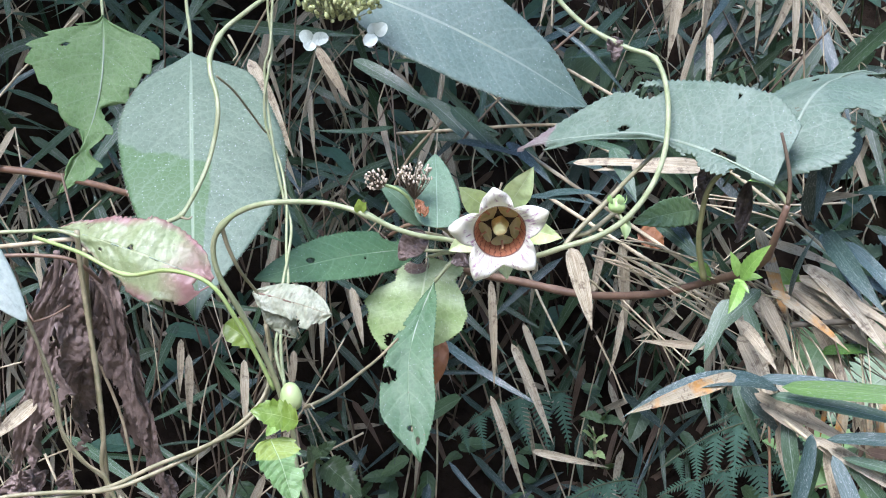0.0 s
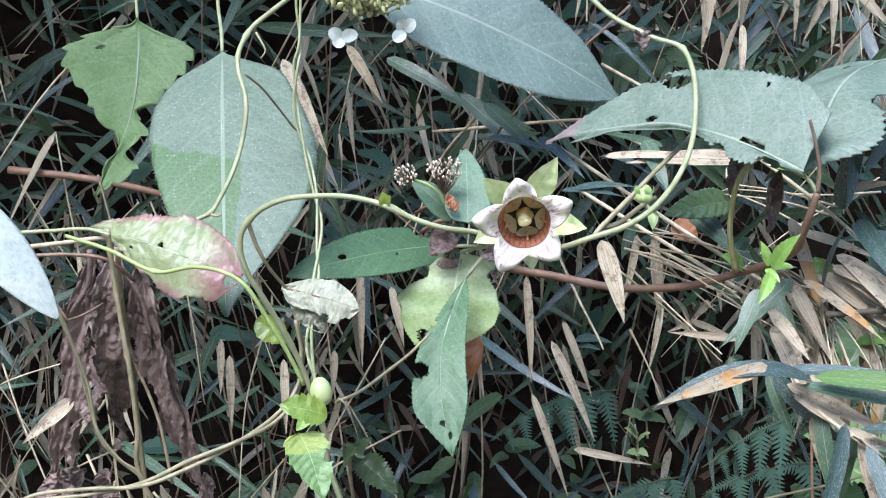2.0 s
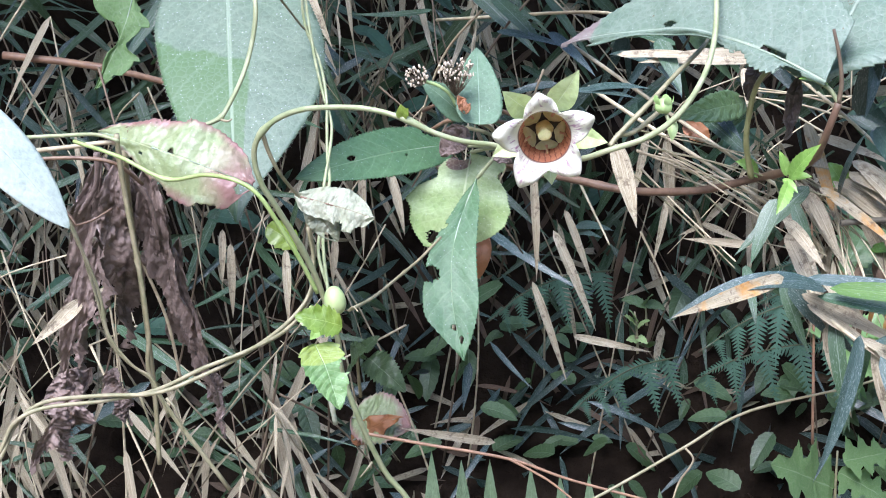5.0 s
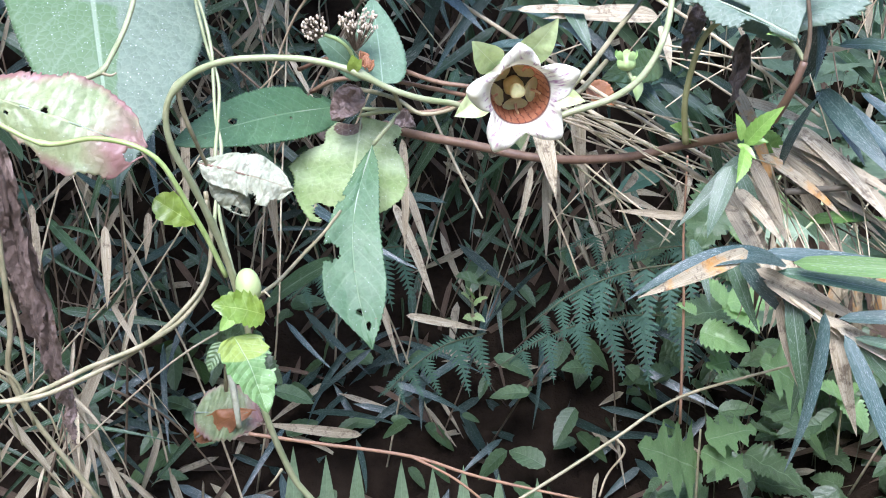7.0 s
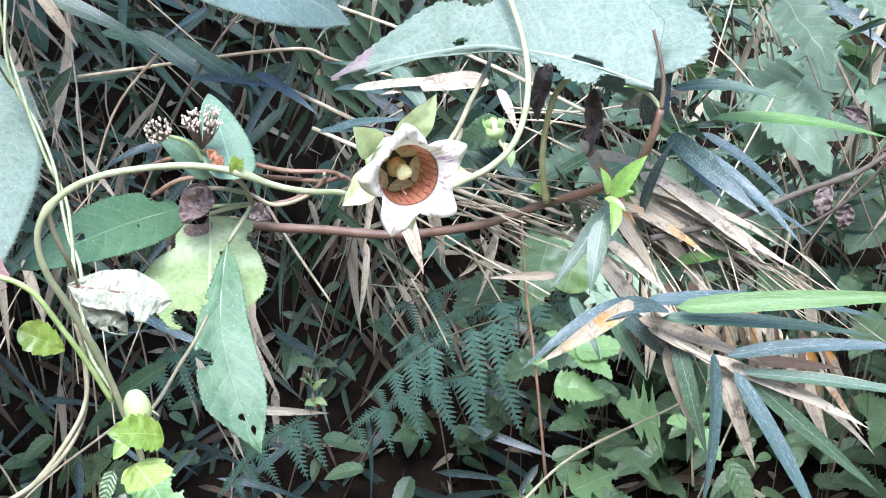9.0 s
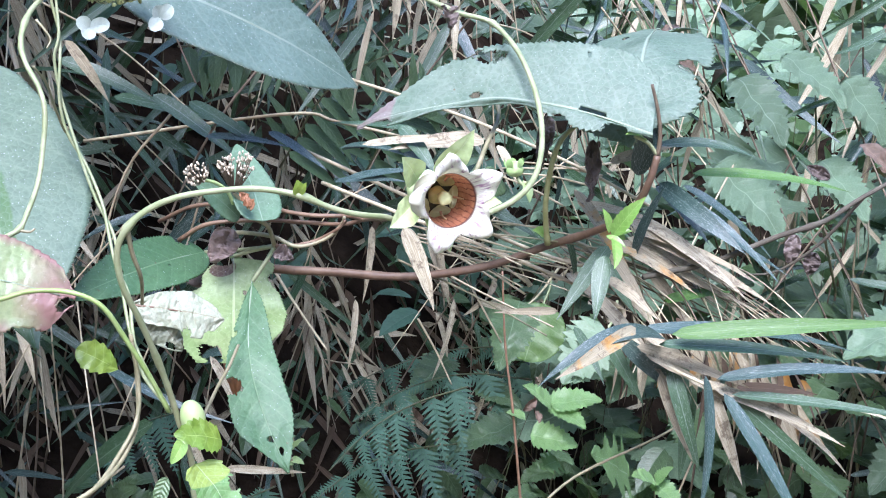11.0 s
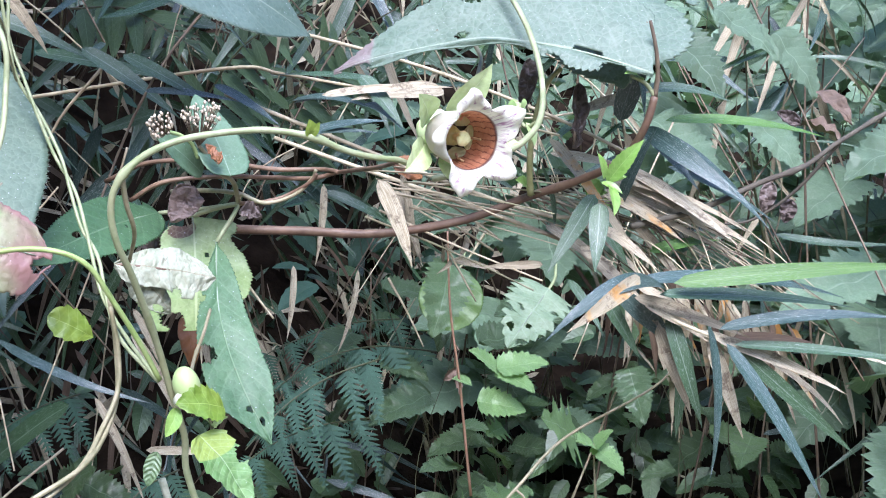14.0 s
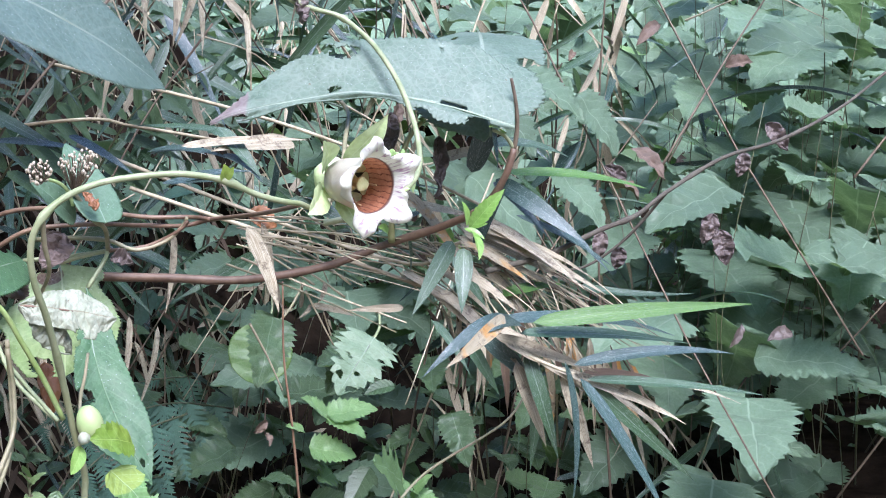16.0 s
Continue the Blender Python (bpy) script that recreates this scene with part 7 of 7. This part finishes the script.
for b, t, w in (((0.0607, 0.1600, 0.7240), (0.0640, 0.1600, 0.6836), 0.0062), ((0.0047, 0.2800, 0.6880), (0.0069, 0.2800, 0.6270), 0.0062), ((0.0235, 0.4500, 0.6185), (0.0523, 0.4500, 0.5493), 0.0085),
    ((0.0319, 0.4700, 0.6284), (0.0515, 0.4700, 0.5754), 0.0070), ((0.0904, 0.1000, 0.6878), (0.0608, 0.1000, 0.6908), 0.0045), ((0.0401, 0.5000, 0.5314), (0.0952, 0.5000, 0.5193), 0.0075), ((0.0112, 0.5000, 0.5712), (0.0364, 0.5000, 0.4957), 0.0075),
    ((0.0352, 0.1300, 0.7260), (0.0447, 0.1250, 0.6900), 0.0110), ((-0.2005, 0.1300, 0.6571), (-0.2214, 0.1200, 0.6392), 0.0085), ((-0.0158, 0.2600, 0.5416), (-0.0686, 0.2700, 0.5464), 0.0068), ((0.0609, 0.2400, 0.7147), (0.0532, 0.2400, 0.6766), 0.0055), ((0.0841, 0.3400, 0.6617), (0.0764, 0.3400, 0.6210), 0.0055),
    ((-0.1468, 0.4000, 0.6181), (-0.1468, 0.4000, 0.5684), 0.0072), ((-0.1907, 0.4500, 0.6106), (-0.1910, 0.4500, 0.5584), 0.0075), ((-0.1270, 0.3000, 0.8061), (-0.1031, 0.3000, 0.7522), 0.0105), ((-0.0828, 0.2200, 0.8122), (-0.0658, 0.2200, 0.7832), 0.0070),
    ((0.1070, 0.3000, 0.8561), (0.1005, 0.3000, 0.8048), 0.0095), ((0.2044, 0.4500, 0.8538), (0.1841, 0.4500, 0.8089), 0.007), ((0.2035, 0.4500, 0.8573), (0.2032, 0.4500, 0.8017), 0.007), ((0.2117, 0.4500, 0.8502), (0.2430, 0.4400, 0.8126), 0.008),
    ((0.1144, 0.2500, 0.8195), (0.1138, 0.2500, 0.7880), 0.0055), ((-0.1261, 0.5000, 0.6032), (-0.1285, 0.5000, 0.5709), 0.007), ((0.1393, 0.1200, 0.7172), (0.1592, 0.1000, 0.6867), 0.0105), ((-0.1862, 0.4000, 0.6311), (-0.1878, 0.4000, 0.5947), 0.006),
    ((-0.0857, 0.5000, 0.6477), (-0.0773, 0.5000, 0.6042), 0.008), ((-0.1024, 0.4500, 0.6760), (-0.1022, 0.4500, 0.5995), 0.007), ((0.1282, 0.5000, 0.8637), (0.1283, 0.5000, 0.8232), 0.009), ((0.1579, 0.5000, 0.8632), (0.1530, 0.5000, 0.8186), 0.009), ((0.1901, 0.5000, 0.8588), (0.1891, 0.5000, 0.8096), 0.006)):
    hung_leaf(b, t, w)


def straw(label, pts, r=0.0006, mat=None):
    root = thing("straw", pts[0], label, "dead stalk", "dead stalks")
    part("stalk", tube(pts, r, r * 0.6, 5, 5, 0.1), mat or M_STRAW, root)


def dark_stalks(count, seed):
    """Thin dead stalks standing in the back of the hollow."""
    r = random.Random(seed)
    for k in range(count):
        a = Vector((r.uniform(-0.15, 0.6), r.uniform(0.88, 1.05), 0.0))
        a.z = ground_height(a.x, a.y) - 0.01
        b = a + Vector((r.gauss(0, 0.09), r.uniform(-0.16, 0.02), r.uniform(0.15, 0.42)))
        straw("thin dead stalk standing in the dark hollow", [a, a.lerp(b, 0.5) + Vector((r.uniform(-0.015, 0.015), 0, 0)), b], r.uniform(0.0006, 0.0013), M_STRAW if r.random() < 0.35 else M_DARKSTALK)
        if r.random() < 0.6:
            p = a.lerp(b, r.uniform(0.5, 1))
            root = part("dead_leaf", leaf(p, p + Vector((r.uniform(-0.03, 0.03), 0, -r.uniform(0.04, 0.08))), 0.006, (0.2, -1, 0.3), "blade", 0.08, 0.3, nu=14, nv=3, wave=0.08, seed=k), M_DRY, None)
            tagged(root, "single dead tan bamboo leaf hanging in the hollow", "dead leaf", "hanging dead leaves")


for pts in (
    [(0.1389, 0.1450, 0.7380), (0.1163, 0.1450, 0.7445), (0.0913, 0.1450, 0.7486)],
    [(0.1392, 0.1570, 0.7328), (0.1162, 0.1570, 0.7394), (0.0882, 0.1570, 0.7431)],
    [(0.1649, 0.1690, 0.7416), (0.1366, 0.1690, 0.7406), (0.1003, 0.1690, 0.7436)],
    [(0.1368, 0.1810, 0.7220), (0.1182, 0.1810, 0.7329), (0.0997, 0.1810, 0.7411)],
    [(0.0941, 0.1450, 0.7142), (0.0765, 0.1450, 0.7246), (0.0588, 0.1450, 0.7273)],
    [(0.1040, 0.1570, 0.6915), (0.0833, 0.1570, 0.7073), (0.0614, 0.1570, 0.7179)],
    [(0.1087, 0.1690, 0.6839), (0.0903, 0.1690, 0.6974), (0.0667, 0.1690, 0.7109)],
    [(0.1001, 0.1810, 0.6899), (0.0761, 0.1810, 0.7064), (0.0601, 0.1810, 0.7133)],
    [(0.0716, 0.1450, 0.6938), (0.0780, 0.1450, 0.6809), (0.0844, 0.1450, 0.6679)],
    [(0.0499, 0.1570, 0.6813), (0.0577, 0.1570, 0.6654), (0.0642, 0.1570, 0.6494)]):
    straw("thin pale straw crossing behind the shrub branch", pts, 0.0006)
for b, t, w in (((0.0849, 0.1500, 0.6955), (0.0750, 0.1420, 0.6874), 0.0046), ((0.0768, 0.1500, 0.6862), (0.0952, 0.1420, 0.6793), 0.0041), ((0.0768, 0.1500, 0.6862), (0.0647, 0.1420, 0.6826), 0.0031)):
    hung_leaf(b, t, w, 0.10)
straw("pale broken straw hanging below the branch", [(0.0230, 0.3000, 0.6960), (0.0330, 0.2930, 0.6740), (0.0430, 0.2850, 0.6540), (0.0462, 0.2800, 0.6470)], 0.0009)
dark_stalks(42, 41)
rs = random.Random(77)
for k in range(15):
    w = rs.uniform(-1, 1)
    a = Vector((0.0559, 0.1500, 0.7168)) + Vector((rs.uniform(-0.012, 0.012), rs.uniform(-0.02, 0.02), 0.010 * w))
    b = Vector((0.1069, 0.1000, 0.6907)) + Vector((rs.uniform(-0.03, 0.02), rs.uniform(-0.02, 0.02), 0.008 + 0.020 * w))
    straw("dead grass stalk fanning from behind the flower", [a, a.lerp(b, 0.5) + Vector((0, 0, rs.uniform(-0.001, 0.004))), b], rs.uniform(0.0003, 0.0006), M_VINE_OLD if k % 3 == 0 else M_STRAW)
for k in range(150):
    a = Vector((rs.uniform(-0.5, 0.35), rs.uniform(0.26, 0.8), rs.uniform(0.45, 0.95)))
    b = a + Vector((rs.uniform(-0.12, 0.12), rs.uniform(-0.05, 0.05), -rs.uniform(0.05, 0.16)))
    if not hollow(a.lerp(b, 0.6)):
        straw("thin bent dead stalk in the tangle", [a, a.lerp(b, 0.5) + Vector((rs.uniform(-0.01, 0.01), 0, 0.01)), b], rs.uniform(0.0004, 0.0009), M_STRAW if k % 3 else M_DARKSTALK)

blade_mass("fallen_leaves", "fallen brown leaves lying in the hollow", 320, ((-0.6, 0.7), (0.30, 0.98), (0.0, 0.02)), (0.03, 0.09), (0.004, 0.010), M_BROWNBLADE, 0.15, 31)
blade_mass("fallen_leaves", "fallen tan leaves lying in the hollow", 220, ((-0.6, 0.7), (0.30, 0.98), (0.0, 0.02)), (0.03, 0.08), (0.004, 0.008), M_DRY, 0.15, 32)
blade_mass("fallen_leaves", "fallen tan bamboo grass leaves littering the bank", 260, ((-0.8, 1.0), (0.95, 1.5), (0.0, 0.3)), (0.05, 0.10), (0.005, 0.010), M_DRY, 0.2, 2)
blade_mass("hollow_litter", "dark tangle of dead and living blades in the hollow", 300, ((-0.25, 0.6), (0.98, 1.12), (0.18, 0.75)), (0.05, 0.11), (0.005, 0.010), M_SASA, 0.8, 12)
blade_mass("hollow_litter", "dead brown leaves in the back of the hollow", 220, ((-0.25, 0.6), (0.98, 1.12), (0.15, 0.7)), (0.04, 0.09), (0.004, 0.008), M_BROWNBLADE, 1.2, 13)
blade_mass("bamboo_grass_mass", "tangled green and blue blades between the canes", 280, ((-0.6, 0.45), (0.62, 0.98), (0.62, 1.05)), (0.05, 0.11), (0.005, 0.011), M_SASA, 0.4, 15)
blade_mass("bamboo_grass_mass", "weathered blades between the canes", 90, ((-0.6, 0.45), (0.55, 0.95), (0.60, 1.0)), (0.05, 0.11), (0.005, 0.010), M_SASA_BLUE, 0.5, 16)
blade_mass("hollow_litter", "weathered blue-green blades in the hollow", 130, ((-0.2, 0.45), (0.84, 0.98), (0.15, 0.5)), (0.05, 0.11), (0.005, 0.010), M_SASA_BLUE, 0.5, 14)
blade_mass("bamboo_grass_mass", "dark green leaves high on the bank", 700, ((-1.0, 1.2), (1.05, 1.6), (0.7, 1.9)), (0.08, 0.15), (0.009, 0.016), M_SASA, 0.4, 5)


# ---- leafy wood that closes the place, and unseen leaves added for shade ----
def leaf_mass(name, label, count, place, size, material, seed):
    r = random.Random(seed)
    verts, faces, uvs = [], [], []
    for k in range(count):
        c = Vector(place(r))
        L = r.uniform(*size)
        a = r.uniform(0, 6.283)
        way = Vector((math.cos(a), 0.4 * math.sin(a), r.uniform(-0.9, 0.3))).normalized()
        face = Vector((r.uniform(-0.6, 0.6), -0.6, 1.0))
        across = way.cross(face).normalized()
        out = across.cross(way)
        n0 = len(verts)
        for i in range(13):
            u = i / 12
            hw = max(outline("ovate", u), 0.03) * L * 0.26 * (1 + 0.10 * ((i % 2) - 0.5))
            p = c + way * (u * L) - Vector((0, 0, 0.22 * L * u * u))
            verts += [p - across * hw + out * hw * 0.2, p, p + across * hw + out * hw * 0.2]
        for i in range(12):
            for j in range(2):
                q = n0 + i * 3 + j
                faces.append((q, q + 1, q + 4, q + 3))
                uvs += [(i / 12, j / 2), (i / 12, (j + 1) / 2), ((i + 1) / 12, (j + 1) / 2), ((i + 1) / 12, j / 2)]
    me = bpy.data.meshes.new(name)
    me.from_pydata(verts, [], faces)
    layer = me.uv_layers.new(name="UVMap")
    layer.data.foreach_set("uv", [v for p in uvs for v in p])
    me.materials.append(material)
    return tagged(new(name, me), label, "undergrowth", kind="stuff")


leaf_mass("undergrowth", "mixed green leaves of the open undergrowth", 2300, lambda r: (0.75 + abs(r.gauss(0, 1.0)), 0.6 + abs(r.gauss(0, 0.9)), r.uniform(0.30, 1.0)), (0.025, 0.06), M_LIT, 21)
leaf_mass("undergrowth", "shaded leaves between the dead canes", 220, lambda r: (r.uniform(-0.9, 0.7), r.uniform(0.9, 1.3), r.uniform(0.5, 1.4)), (0.03, 0.06), M_FERN, 22)
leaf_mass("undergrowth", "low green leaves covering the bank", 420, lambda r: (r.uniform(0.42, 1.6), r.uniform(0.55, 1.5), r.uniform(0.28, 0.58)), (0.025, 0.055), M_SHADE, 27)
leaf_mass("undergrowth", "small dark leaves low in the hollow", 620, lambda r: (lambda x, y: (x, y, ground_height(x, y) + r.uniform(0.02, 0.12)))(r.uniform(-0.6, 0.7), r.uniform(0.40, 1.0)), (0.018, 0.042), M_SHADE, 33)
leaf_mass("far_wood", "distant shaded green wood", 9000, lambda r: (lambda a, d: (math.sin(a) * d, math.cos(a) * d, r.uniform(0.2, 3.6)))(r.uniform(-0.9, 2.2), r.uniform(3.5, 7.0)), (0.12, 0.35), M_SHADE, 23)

leaf_mass("undergrowth", "broad shaded leaves between the canes", 40, lambda r: (r.uniform(-0.75, -0.08), r.uniform(0.60, 0.95), r.uniform(0.45, 1.1)), (0.02, 0.045), M_FERN, 26)
# Unseen leaves added overhead; they keep sun and sky off the hollow.
leaf_mass("canopy", "unseen leaf layer added overhead to shade the hollow", 760, lambda r: (r.uniform(-1.7, 0.08), r.uniform(-0.10, 1.7), 1.38 + abs(r.gauss(0, 0.25))), (0.10, 0.22), M_SHADE, 24)


def far_bank():
    """A dark leafy slope all round in the distance."""
    verts, faces = [], []
    n, m = 90, 10
    for i in range(n + 1):
        a = 2 * math.pi * i / n
        for j in range(m + 1):
            h = j / m
            d = 7.5 + 1.2 * noise.noise(Vector((math.cos(a) * 3, math.sin(a) * 3, h * 4))) + 3 * h
            # Raised high and closed behind, both unseen, to block low sky light.
            verts.append((math.sin(a) * d, math.cos(a) * d, -0.2 + (8.0 if math.cos(a) > -0.3 else 5.0) * h))
    for i in range(n):
        for j in range(m):
            q = i * (m + 1) + j
            faces.append((q, q + m + 1, q + m + 2, q + 1))
    me = bpy.data.meshes.new("far_bank")
    me.from_pydata(verts, [], faces)
    me.materials.append(M_WOOD)
    return tagged(new("far_bank", me), "dark wooded slope in the distance, unseen rear added to block low sky", "backdrop", kind="structure")


far_bank()
